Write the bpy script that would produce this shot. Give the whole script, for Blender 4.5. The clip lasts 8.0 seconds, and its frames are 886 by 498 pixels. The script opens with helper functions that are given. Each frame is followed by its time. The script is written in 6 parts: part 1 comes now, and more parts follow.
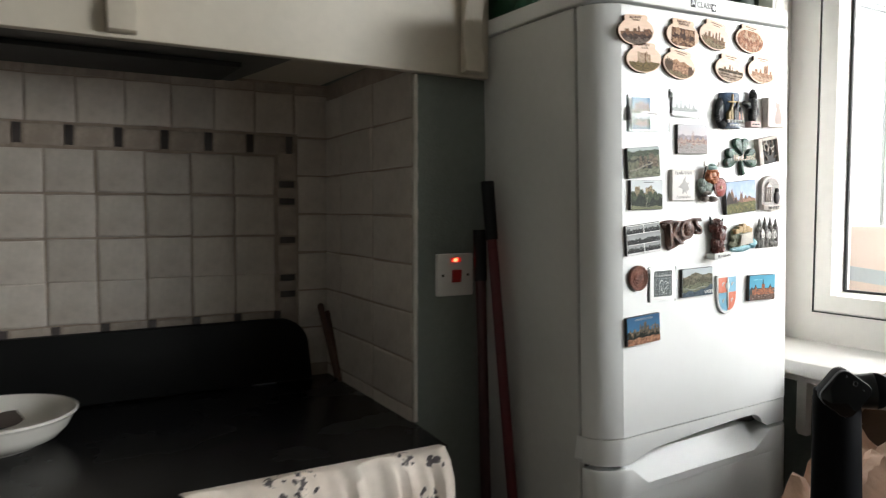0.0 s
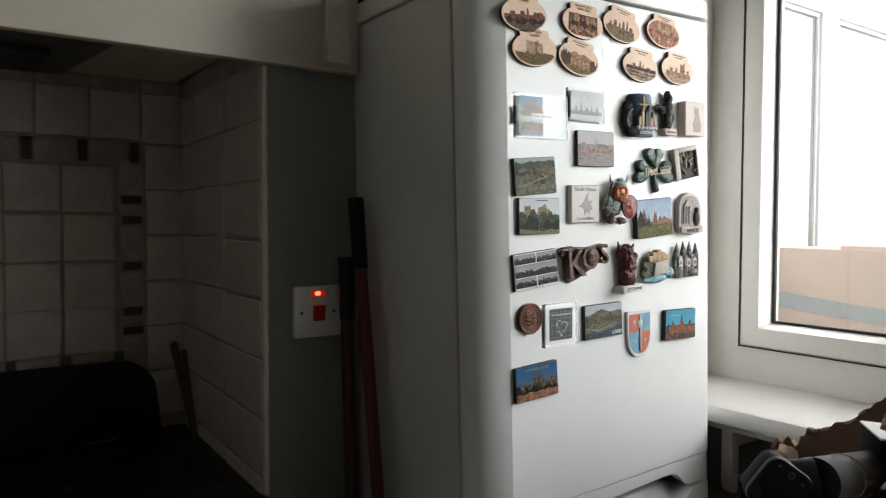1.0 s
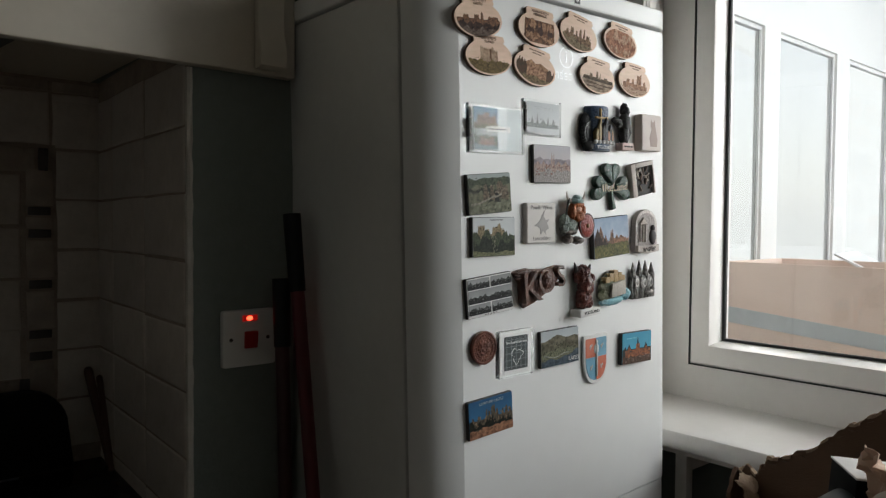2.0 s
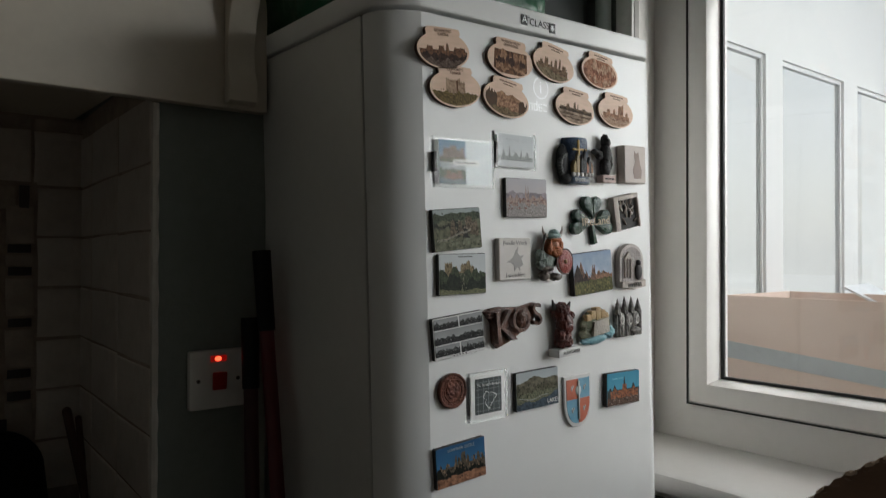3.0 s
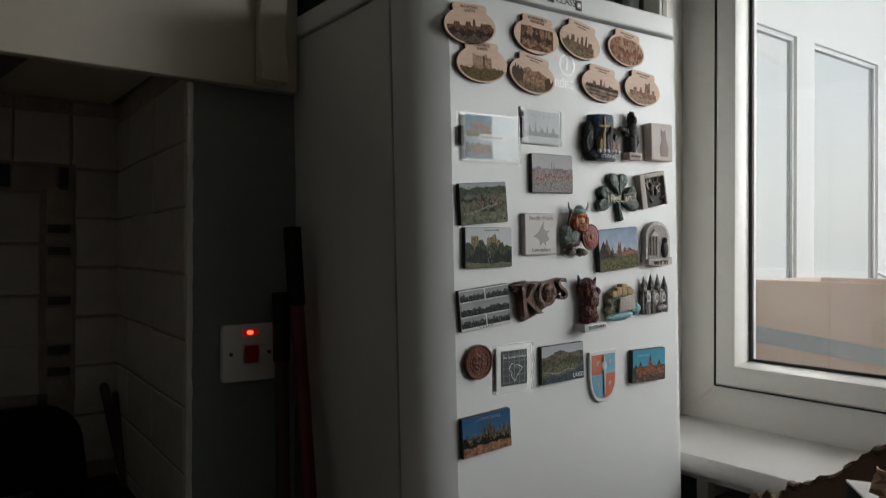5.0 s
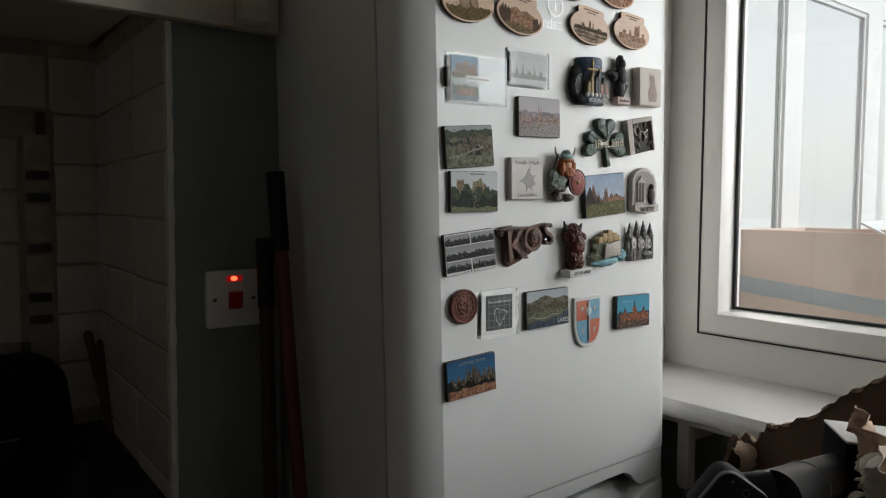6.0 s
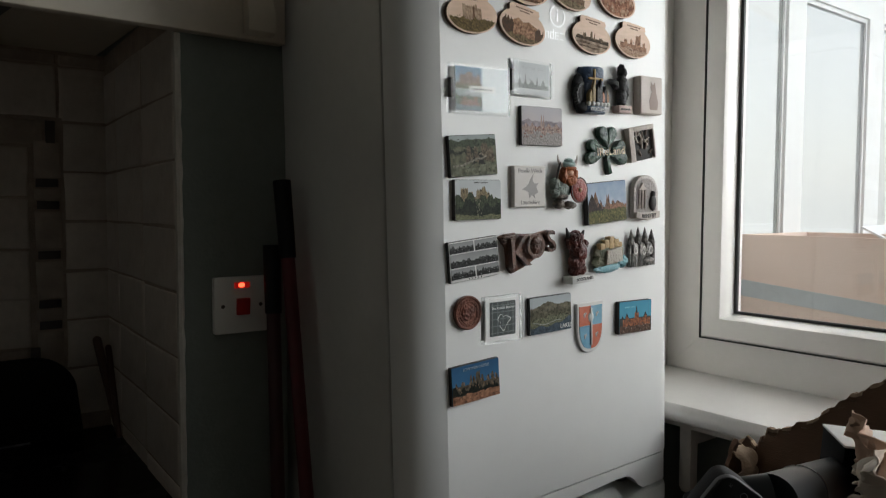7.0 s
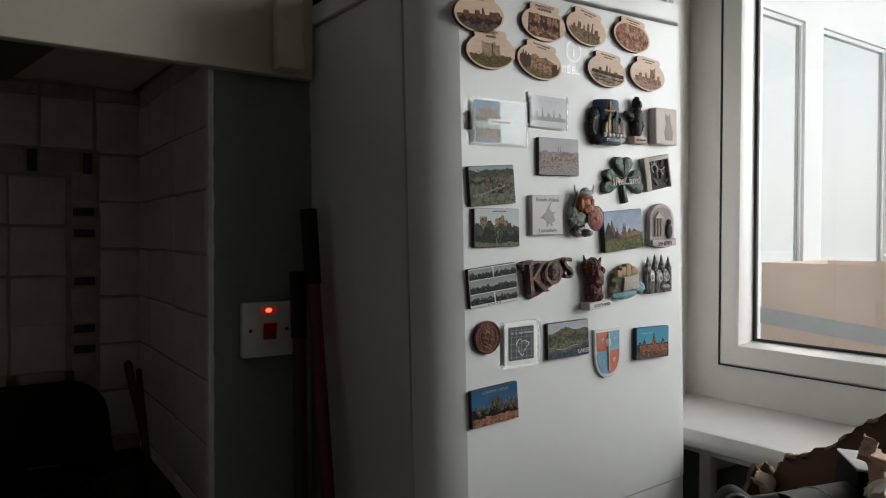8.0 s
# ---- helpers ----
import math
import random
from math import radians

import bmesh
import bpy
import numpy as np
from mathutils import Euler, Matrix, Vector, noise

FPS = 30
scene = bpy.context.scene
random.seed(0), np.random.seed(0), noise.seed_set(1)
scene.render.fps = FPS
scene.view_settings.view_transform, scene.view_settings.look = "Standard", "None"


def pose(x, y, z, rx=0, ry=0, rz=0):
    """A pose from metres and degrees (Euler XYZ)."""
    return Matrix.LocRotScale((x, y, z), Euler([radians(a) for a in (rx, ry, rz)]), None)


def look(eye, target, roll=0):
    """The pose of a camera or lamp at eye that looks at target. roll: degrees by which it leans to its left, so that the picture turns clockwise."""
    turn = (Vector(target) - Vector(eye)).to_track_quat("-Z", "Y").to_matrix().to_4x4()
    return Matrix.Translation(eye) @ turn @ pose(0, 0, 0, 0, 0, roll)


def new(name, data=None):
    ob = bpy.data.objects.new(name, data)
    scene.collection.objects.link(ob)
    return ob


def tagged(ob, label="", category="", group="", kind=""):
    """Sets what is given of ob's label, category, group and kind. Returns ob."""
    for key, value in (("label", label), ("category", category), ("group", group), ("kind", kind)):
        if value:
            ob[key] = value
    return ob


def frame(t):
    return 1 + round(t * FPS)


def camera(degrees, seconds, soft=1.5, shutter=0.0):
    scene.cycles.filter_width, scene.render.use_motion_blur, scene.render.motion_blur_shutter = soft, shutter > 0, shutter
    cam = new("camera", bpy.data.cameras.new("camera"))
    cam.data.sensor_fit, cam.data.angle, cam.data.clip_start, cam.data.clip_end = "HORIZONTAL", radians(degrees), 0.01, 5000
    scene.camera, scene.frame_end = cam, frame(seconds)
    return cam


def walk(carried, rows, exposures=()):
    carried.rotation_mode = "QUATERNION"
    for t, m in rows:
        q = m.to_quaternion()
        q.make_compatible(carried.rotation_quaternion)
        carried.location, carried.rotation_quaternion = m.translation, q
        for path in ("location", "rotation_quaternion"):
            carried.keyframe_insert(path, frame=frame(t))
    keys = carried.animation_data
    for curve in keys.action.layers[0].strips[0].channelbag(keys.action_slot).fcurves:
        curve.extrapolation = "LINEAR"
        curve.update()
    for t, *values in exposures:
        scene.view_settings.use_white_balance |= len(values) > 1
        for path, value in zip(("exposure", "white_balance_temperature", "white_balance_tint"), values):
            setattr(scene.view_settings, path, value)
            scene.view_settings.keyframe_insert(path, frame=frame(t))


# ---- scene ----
cam = camera(62.7, 8.0, soft=1.1, shutter=0.5)
PATH = [
    (0, (-0.825, -1.268, 1.348), (0.199, 0.446, 1.237), 0.1),
    (0.5, (-0.678, -1.174, 1.363), (0.399, 0.508, 1.26), -0.6),
    (1, (-0.578, -1.119, 1.364), (0.583, 0.508, 1.289), 0.2),
    (1.5, (-0.555, -1.057, 1.372), (0.685, 0.509, 1.273), 0.8),
    (1.7, (-0.554, -1.038, 1.38), (0.743, 0.482, 1.29), 0.7),
    (3, (-0.461, -1.055, 1.396), (0.795, 0.501, 1.414), 0.1),
    (3.5, (-0.473, -1.068, 1.402), (0.737, 0.521, 1.507), 0.1),
    (4, (-0.471, -1.078, 1.395), (0.713, 0.528, 1.528), 0.1),
    (4.5, (-0.47, -1.073, 1.38), (0.721, 0.531, 1.463), 0.2),
    (5, (-0.469, -1.067, 1.368), (0.728, 0.536, 1.373), 0.2),
    (6.5, (-0.461, -1.062, 1.353), (0.768, 0.511, 1.212), 0.3),
    (7, (-0.473, -1.074, 1.361), (0.743, 0.51, 1.25), 0.2),
    (7.5, (-0.481, -1.088, 1.365), (0.719, 0.511, 1.307), 0.1),
    (8, (-0.491, -1.102, 1.36), (0.678, 0.521, 1.327), 0.2),
]
EXPOSURES = [(0, 1.32), (0.5, 1.1), (1, 0.6), (1.5, 0.2), (1.7, 0.1), (2.8, -0.3), (3.5, -0.46), (4.5, -0.48), (5, -0.42), (6.5, -0.12), (8, -0.12)]
walk(cam, [(t, look(eye, target, roll)) for t, eye, target, roll in PATH], EXPOSURES)

# ---- light and exposure ----
scene.view_settings.exposure = 0.0
world = bpy.data.worlds.new("sky")
scene.world = world
world.use_nodes = True
wn = world.node_tree
sky = wn.nodes.new("ShaderNodeTexSky")
sky.sky_type, sky.sun_disc = "NISHITA", False
sky.sun_elevation, sky.sun_rotation = radians(50), radians(60)
sky.air_density, sky.dust_density, sky.ozone_density = 1.0, 4.0, 0.3
wn.links.new(sky.outputs["Color"], wn.nodes["Background"].inputs["Color"])
wn.nodes["Background"].inputs["Strength"].default_value = 0.15

sun = new("sun", bpy.data.lights.new("sun", "SUN"))
sun.data.energy, sun.data.angle, sun.data.color = 1.5, radians(14), (1.0, 0.97, 0.93)
sun.matrix_world = look((6, 2.5, 8), (0.9, -0.6, 1.0))

# added lamp at the porch's unseen south end, standing in for sky light
daylight = new("porch_daylight", bpy.data.lights.new("porch_daylight", "AREA"))
daylight.data.shape, daylight.data.size, daylight.data.size_y = "RECTANGLE", 1.7, 1.3
daylight.data.energy, daylight.data.color = 60.0, (0.97, 1.0, 0.99)
daylight.matrix_world = look((2.15, -2.1, 2.10), (0.40, -0.5, 1.2))


# lamp added in an assumed, unseen stretch of the kitchen window
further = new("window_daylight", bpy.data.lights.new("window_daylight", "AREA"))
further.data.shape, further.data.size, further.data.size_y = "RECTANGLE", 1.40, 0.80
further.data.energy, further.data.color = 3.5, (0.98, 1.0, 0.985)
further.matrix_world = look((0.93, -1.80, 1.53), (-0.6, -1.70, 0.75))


# ---- materials ----
def shader(name, base=(0.5, 0.5, 0.5), rough=0.5, metal=0.0, second=None, scale=6.0, amount=0.5, fine=60.0,
           fine_amount=0.06, bump=0.0, bump_scale=80.0, coat=0.0, by_piece=0.0, rough_var=0.08, stretch=(1, 1, 1), spec=0.5):
    """A painted or natural surface: two scales of colour change, uneven gloss and a fine relief."""
    m = bpy.data.materials.new(name)
    m.use_nodes = True
    n, ln = m.node_tree.nodes, m.node_tree.links
    b = n["Principled BSDF"]
    co = n.new("ShaderNodeTexCoord")
    mp = n.new("ShaderNodeMapping")
    mp.inputs["Scale"].default_value = stretch
    ln.new(co.outputs["Object"], mp.inputs["Vector"])
    big = n.new("ShaderNodeTexNoise")
    big.inputs["Scale"].default_value, big.inputs["Detail"].default_value = scale, 5
    small = n.new("ShaderNodeTexNoise")
    small.inputs["Scale"].default_value, small.inputs["Detail"].default_value = fine, 3
    for t in (big, small):
        ln.new(mp.outputs["Vector"], t.inputs["Vector"])
    ramp = n.new("ShaderNodeMapRange")
    ramp.inputs["From Min"].default_value, ramp.inputs["From Max"].default_value = 0.35, 0.7
    ln.new(big.outputs["Fac"], ramp.inputs["Value"])
    ramp.inputs["To Max"].default_value = amount
    mix = n.new("ShaderNodeMix")
    mix.data_type = "RGBA"
    mix.inputs["A"].default_value = (*base, 1)
    mix.inputs["B"].default_value = (*(second or [c * 0.85 for c in base]), 1)
    ln.new(ramp.outputs["Result"], mix.inputs["Factor"])
    hsv = n.new("ShaderNodeHueSaturation")
    ln.new(mix.outputs["Result"], hsv.inputs["Color"])
    val = n.new("ShaderNodeMapRange")
    val.inputs["To Min"].default_value, val.inputs["To Max"].default_value = 1 - 2 * fine_amount, 1 + 2 * fine_amount
    ln.new(small.outputs["Fac"], val.inputs["Value"])
    out = val.outputs["Result"]
    if by_piece:
        info = n.new("ShaderNodeObjectInfo")
        pr = n.new("ShaderNodeMapRange")
        pr.inputs["To Min"].default_value, pr.inputs["To Max"].default_value = 1 - by_piece, 1 + by_piece
        ln.new(info.outputs["Random"], pr.inputs["Value"])
        mul = n.new("ShaderNodeMath")
        mul.operation = "MULTIPLY"
        ln.new(out, mul.inputs[0])
        ln.new(pr.outputs["Result"], mul.inputs[1])
        out = mul.outputs[0]
    ln.new(out, hsv.inputs["Value"])
    ln.new(hsv.outputs["Color"], b.inputs["Base Color"])
    rr = n.new("ShaderNodeMapRange")
    rr.inputs["To Min"].default_value, rr.inputs["To Max"].default_value = max(0.02, rough - rough_var), min(1, rough + rough_var)
    ln.new(big.outputs["Fac"], rr.inputs["Value"])
    ln.new(rr.outputs["Result"], b.inputs["Roughness"])
    b.inputs["Metallic"].default_value = metal
    b.inputs["Coat Weight"].default_value = coat
    b.inputs["Specular IOR Level"].default_value = spec
    if bump:
        bt = n.new("ShaderNodeTexNoise")
        bt.inputs["Scale"].default_value, bt.inputs["Detail"].default_value = bump_scale, 4
        ln.new(mp.outputs["Vector"], bt.inputs["Vector"])
        bp = n.new("ShaderNodeBump")
        bp.inputs["Strength"].default_value, bp.inputs["Distance"].default_value = bump, 0.004
        ln.new(bt.outputs["Fac"], bp.inputs["Height"])
        ln.new(bp.outputs["Normal"], b.inputs["Normal"])
    return m


def glowing(name, colour, strength):
    m = bpy.data.materials.new(name)
    m.use_nodes = True
    b = m.node_tree.nodes["Principled BSDF"]
    b.inputs["Base Color"].default_value = (*[c * 0.2 for c in colour], 1)
    b.inputs["Emission Color"].default_value = (*colour, 1)
    b.inputs["Emission Strength"].default_value = strength
    b.inputs["Roughness"].default_value = 0.4
    return m


def glass(name, tint=(1, 1, 1), rough=0.0, ior=1.45):
    m = bpy.data.materials.new(name)
    m.use_nodes = True
    b = m.node_tree.nodes["Principled BSDF"]
    b.inputs["Base Color"].default_value = (*tint, 1)
    b.inputs["Transmission Weight"].default_value = 1.0
    b.inputs["Roughness"].default_value, b.inputs["IOR"].default_value = rough, ior
    return m


SAGE = shader("sage_wall_paint", (0.20, 0.225, 0.20), 0.75, second=(0.17, 0.19, 0.17), bump=0.25, bump_scale=160)
ROOM_PAINT = shader("sage_room_paint", (0.29, 0.295, 0.27), 0.8, second=(0.25, 0.255, 0.23), bump=0.2)
CREAM = shader("cream_gloss_paint", (0.62, 0.56, 0.465), 0.45, second=(0.56, 0.49, 0.39), scale=3, fine_amount=0.03, bump=0.08, bump_scale=40)
PLASTER = shader("white_ceiling_paint", (0.76, 0.75, 0.72), 0.85, bump=0.15)
UPVC = shader("white_upvc", (0.88, 0.855, 0.82), 0.28, second=(0.80, 0.77, 0.73), scale=2.5, amount=0.4, fine_amount=0.015, bump=0.02, bump_scale=20, rough_var=0.02)
REVEAL = shader("white_reveal_paint", (0.80, 0.77, 0.73), 0.6, second=(0.74, 0.70, 0.65), scale=4, bump=0.12, bump_scale=90)
GASKET = shader("black_rubber", (0.02, 0.02, 0.022), 0.6)
GROUT = shader("grey_brown_grout", (0.42, 0.34, 0.275), 0.9, second=(0.26, 0.20, 0.16), scale=14, fine_amount=0.15, bump=0.5, bump_scale=220)
TILE = shader("stone_white_tile", (0.68, 0.61, 0.545), 0.35, second=(0.56, 0.485, 0.42), scale=13, amount=0.8, fine=70, fine_amount=0.07,
              bump=0.35, bump_scale=28, by_piece=0.07, rough_var=0.15)
BORDER = shader("beige_marble_border", (0.50, 0.42, 0.35), 0.45, second=(0.33, 0.26, 0.21), scale=22, amount=0.9, fine_amount=0.12, bump=0.3, bump_scale=60, by_piece=0.14)
DARK_STONE = shader("dark_brown_mosaic", (0.075, 0.062, 0.058), 0.35, second=(0.045, 0.04, 0.04), scale=40, by_piece=0.25, bump=0.2)
FLOOR = shader("brown_vinyl_floor", (0.16, 0.11, 0.08), 0.5, second=(0.11, 0.075, 0.05), scale=3, stretch=(1, 12, 1), bump=0.1)
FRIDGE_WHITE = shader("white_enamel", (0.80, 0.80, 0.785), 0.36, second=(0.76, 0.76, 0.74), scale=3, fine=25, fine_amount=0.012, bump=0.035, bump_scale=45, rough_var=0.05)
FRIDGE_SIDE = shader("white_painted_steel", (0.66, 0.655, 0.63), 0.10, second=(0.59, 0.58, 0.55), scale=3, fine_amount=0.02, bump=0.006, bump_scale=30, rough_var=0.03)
FRIDGE_GREY = shader("dark_gap_fill", (0.09, 0.09, 0.09), 0.7)
LOGO_WHITE = shader("silvered_print", (0.95, 0.96, 0.96), 0.3, metal=0.35, fine_amount=0.0)
PRINT_BLACK = shader("black_print", (0.02, 0.02, 0.02), 0.45)
HOB_BLACK = shader("black_hob_glass", (0.005, 0.005, 0.006), 0.26, second=(0.012, 0.011, 0.01), scale=5, fine_amount=0.2, rough_var=0.12, spec=0.22)
LID_BLACK = shader("black_enamel_lid", (0.004, 0.004, 0.004), 0.55, second=(0.008, 0.008, 0.007), scale=6, rough_var=0.1, spec=0.2)
OVEN_STEEL = shader("dark_cooker_enamel", (0.03, 0.03, 0.032), 0.35, scale=4)
STEEL = shader("brushed_steel", (0.55, 0.55, 0.56), 0.28, metal=1.0, stretch=(1, 30, 1), fine_amount=0.05)
BLACK_PLASTIC = shader("black_plastic", (0.005, 0.005, 0.006), 0.5, spec=0.25, bump=0.08, bump_scale=300)
GLOSS_BLACK = shader("glossy_black_screen", (0.004, 0.004, 0.005), 0.06, rough_var=0.02, fine_amount=0.0)
DARK_GREY = shader("dark_grey_plastic", (0.045, 0.048, 0.05), 0.3, fine_amount=0.03, rough_var=0.05)
RED_HANDLE = shader("dark_red_paint", (0.115, 0.010, 0.016), 0.4, second=(0.075, 0.008, 0.010), scale=9, bump=0.05)
CARD = shader("brown_cardboard", (0.15, 0.085, 0.052), 0.85, second=(0.11, 0.062, 0.038), scale=5, fine=140, fine_amount=0.08, stretch=(1, 1, 6), bump=0.25, bump_scale=120)
# paler than bare card, standing in for daylight on the outside box
CARD_PALE = shader("brightened_cardboard", (0.76, 0.60, 0.51), 0.85, second=(0.68, 0.52, 0.43), scale=4, fine=90, fine_amount=0.05, stretch=(1, 1, 5), bump=0.2, bump_scale=90)
TAPE = shader("grey_blue_tape", (0.50, 0.53, 0.54), 0.4, second=(0.42, 0.45, 0.46), scale=12, bump=0.2, bump_scale=60)
CHINA = shader("white_glazed_china", (0.82, 0.78, 0.72), 0.18, second=(0.68, 0.64, 0.58), scale=6, coat=0.4, fine_amount=0.02)
WOOD = shader("dark_wood", (0.12, 0.055, 0.035), 0.5, second=(0.07, 0.03, 0.02), scale=8, stretch=(6, 6, 1), bump=0.2)
PLASTIC_WHITE = shader("white_switch_plastic", (0.76, 0.74, 0.70), 0.3, fine_amount=0.02)
SWITCH_RED = shader("red_rocker_plastic", (0.42, 0.012, 0.012), 0.3, fine_amount=0.03)
NEON = glowing("red_neon", (1.0, 0.07, 0.028), 4.5)
LENS = glowing("red_lit_lens", (0.75, 0.012, 0.008), 0.22)
WINDOW_GLASS = glass("clear_window_glass", (0.97, 0.98, 0.98))
CUPBOARD = shader("near_black_fill", (0.012, 0.016, 0.014), 0.7, second=(0.02, 0.024, 0.02), bump=0.1)


# ---- building helpers ----
def mesh_of(bm, name):
    me = bpy.data.meshes.new(name)
    bm.normal_update()
    bm.to_mesh(me)
    bm.free()
    return me


def smooth(me, angle=35):
    for p in me.polygons:
        p.use_smooth = True
    me.set_sharp_from_angle(angle=radians(angle))
    return me


def part(name, bm, material, parent, label="", sm=True, angle=35):
    me = mesh_of(bm, name)
    if sm:
        smooth(me, angle)
    me.materials.append(material)
    ob = new(name, me)
    ob.parent = parent
    if label:
        tagged(ob, label)
    return ob


def thing(name, m=None, label="", category="", group="", kind=""):
    ob = new(name)
    ob.empty_display_size = 0.05
    if m is not None:
        ob.matrix_world = m
    return tagged(ob, label, category, group, kind)


def solid(name, bm, material, label="", category="", kind="", m=None, sm=True):
    ob = part(name, bm, material, None, "", sm)
    if m is not None:
        ob.matrix_world = m
    return tagged(ob, label, category, "", kind)


def block(x0, x1, y0, y1, z0, z1, bevel=0.0, seg=2, bm=None):
    bm = bm or bmesh.new()
    r = bmesh.ops.create_cube(bm, size=1.0)
    bmesh.ops.scale(bm, vec=(x1 - x0, y1 - y0, z1 - z0), verts=r["verts"])
    bmesh.ops.translate(bm, vec=((x0 + x1) / 2, (y0 + y1) / 2, (z0 + z1) / 2), verts=r["verts"])
    if bevel:
        edges = list({e for v in r["verts"] for e in v.link_edges})
        bmesh.ops.bevel(bm, geom=edges, offset=bevel, segments=seg, affect="EDGES", profile=0.5)
    return bm


def prism(outline, d0, d1, axis="y", bevel=0.0, seg=2, bm=None):
    """A flat outline given a thickness. axis y: outline in x, z; axis x: in y, z; axis z: in x, y."""
    bm = bm or bmesh.new()
    put = {"y": lambda a, b, d: (a, d, b), "x": lambda a, b, d: (d, a, b), "z": lambda a, b, d: (a, b, d)}[axis]
    lo = [bm.verts.new(put(a, b, d0)) for a, b in outline]
    hi = [bm.verts.new(put(a, b, d1)) for a, b in outline]
    n = len(outline)
    faces = [bm.faces.new(lo), bm.faces.new(hi[::-1])]
    faces += [bm.faces.new((lo[i], hi[i], hi[(i + 1) % n], lo[(i + 1) % n])) for i in range(n)]
    bmesh.ops.recalc_face_normals(bm, faces=faces)
    if bevel:
        es = list(faces[0].edges)
        bmesh.ops.bevel(bm, geom=es, offset=bevel, segments=seg, affect="EDGES", profile=0.5)
    return bm


def rounded(w, h, r, n=6, cx=0.0, cy=0.0):
    pts = []
    for k, (sx, sy) in enumerate(((1, 1), (-1, 1), (-1, -1), (1, -1))):
        for i in range(n + 1):
            a = math.pi / 2 * (k + i / n)
            pts.append((cx + sx * (w / 2 - r) + r * math.cos(a), cy + sy * (h / 2 - r) + r * math.sin(a)))
    return pts


def rod(p0, p1, r0, r1=None, seg=16, bm=None):
    bm = bm or bmesh.new()
    p0, p1 = Vector(p0), Vector(p1)
    q = (p1 - p0).to_track_quat("Z", "Y").to_matrix().to_4x4()
    bmesh.ops.create_cone(bm, cap_ends=True, segments=seg, radius1=r0, radius2=r0 if r1 is None else r1, depth=(p1 - p0).length,
                          matrix=Matrix.Translation((p0 + p1) / 2) @ q)
    return bm


def lathe(profile, seg=40, bm=None, m=None):
    """Turned shape from (radius, height) pairs about z."""
    bm = bm or bmesh.new()
    m = m or Matrix()
    rings = [[bm.verts.new(m @ Vector((r * math.cos(2 * math.pi * i / seg), r * math.sin(2 * math.pi * i / seg), z))) for i in range(seg)] for r, z in profile]
    for a, b in zip(rings, rings[1:]):
        for i in range(seg):
            bm.faces.new((a[i], a[(i + 1) % seg], b[(i + 1) % seg], b[i]))
    bm.faces.new(rings[0][::-1])
    bm.faces.new(rings[-1])
    bmesh.ops.recalc_face_normals(bm, faces=bm.faces)
    return bm


# ---- the room ----
WALL_X, WALL_Y, ROOM_W, ROOM_S, TOP = 0.72, 0.515, -2.3, -3.2, 2.40
solid("floor", block(ROOM_W - 0.1, WALL_X + 0.4, ROOM_S - 0.1, WALL_Y + 0.2, -0.1, 0.0), FLOOR, "brown vinyl kitchen floor", "floor", "structure")
solid("ceiling", block(ROOM_W - 0.1, WALL_X + 0.30, ROOM_S - 0.1, WALL_Y + 0.2, TOP, TOP + 0.1), PLASTER, "plain painted kitchen ceiling", "ceiling", "structure")
wall_north = solid("wall_north", block(ROOM_W, WALL_X + 0.3, WALL_Y, WALL_Y + 0.2, 0, TOP), SAGE, "wall behind the cooker with stone-white tiles", "wall", "structure", sm=False)
solid("wall_west", block(ROOM_W - 0.1, ROOM_W, ROOM_S, WALL_Y + 0.2, 0, TOP), ROOM_PAINT, "plain sage green painted kitchen wall", "wall", "structure", sm=False)
solid("wall_south", block(ROOM_W - 0.1, WALL_X + 0.3, ROOM_S - 0.1, ROOM_S, 0, TOP), ROOM_PAINT, "plain sage green painted kitchen wall", "wall", "structure", sm=False)

# chimney-breast pier between the cooker recess and the fridge
PIER_X0, PIER_X1 = -0.13, 0.035
solid("wall_pier", prism([(PIER_X0, 0.0), (PIER_X1, 0.0), (PIER_X1, WALL_Y), (-0.108, WALL_Y)], 0, TOP, "z"), SAGE,
      "sage green painted pier beside the cooker recess", "wall", "structure", sm=False)

# window wall with a splayed opening
# opening carried on south, unseen, so the added window lamp can shine in
OPEN_Y0, OPEN_Y1, OPEN_Z0, OPEN_Z1 = -2.59, -0.19, 1.0, 2.06
IN_X, OUT_X = WALL_X, WALL_X + 0.28
wb = bmesh.new()
prism([(IN_X, OPEN_Y1), (IN_X, WALL_Y), (OUT_X, WALL_Y), (OUT_X, -0.135), (0.845, -0.142)], OPEN_Z0, OPEN_Z1, "z", bm=wb)
prism([(IN_X, OPEN_Y0), (OUT_X, OPEN_Y0), (OUT_X, ROOM_S), (IN_X, ROOM_S)], OPEN_Z0, OPEN_Z1, "z", bm=wb)
block(IN_X, OUT_X, ROOM_S, WALL_Y, 0, OPEN_Z0, bm=wb)
block(IN_X, OUT_X, ROOM_S, WALL_Y, OPEN_Z1, TOP, bm=wb)
solid("wall_east", wb, SAGE, "sage green window wall with a deep reveal", "wall", "structure", sm=False)
solid("trim", prism([(IN_X - 0.003, OPEN_Y1), (IN_X + 0.004, OPEN_Y1 - 0.004), (0.848, -0.1455), (0.848, -0.141), (IN_X - 0.003, OPEN_Y1 + 0.004)], OPEN_Z0 + 0.03, OPEN_Z1, "z"),
      REVEAL, "white painted window reveal", "reveal", "structure", sm=False)

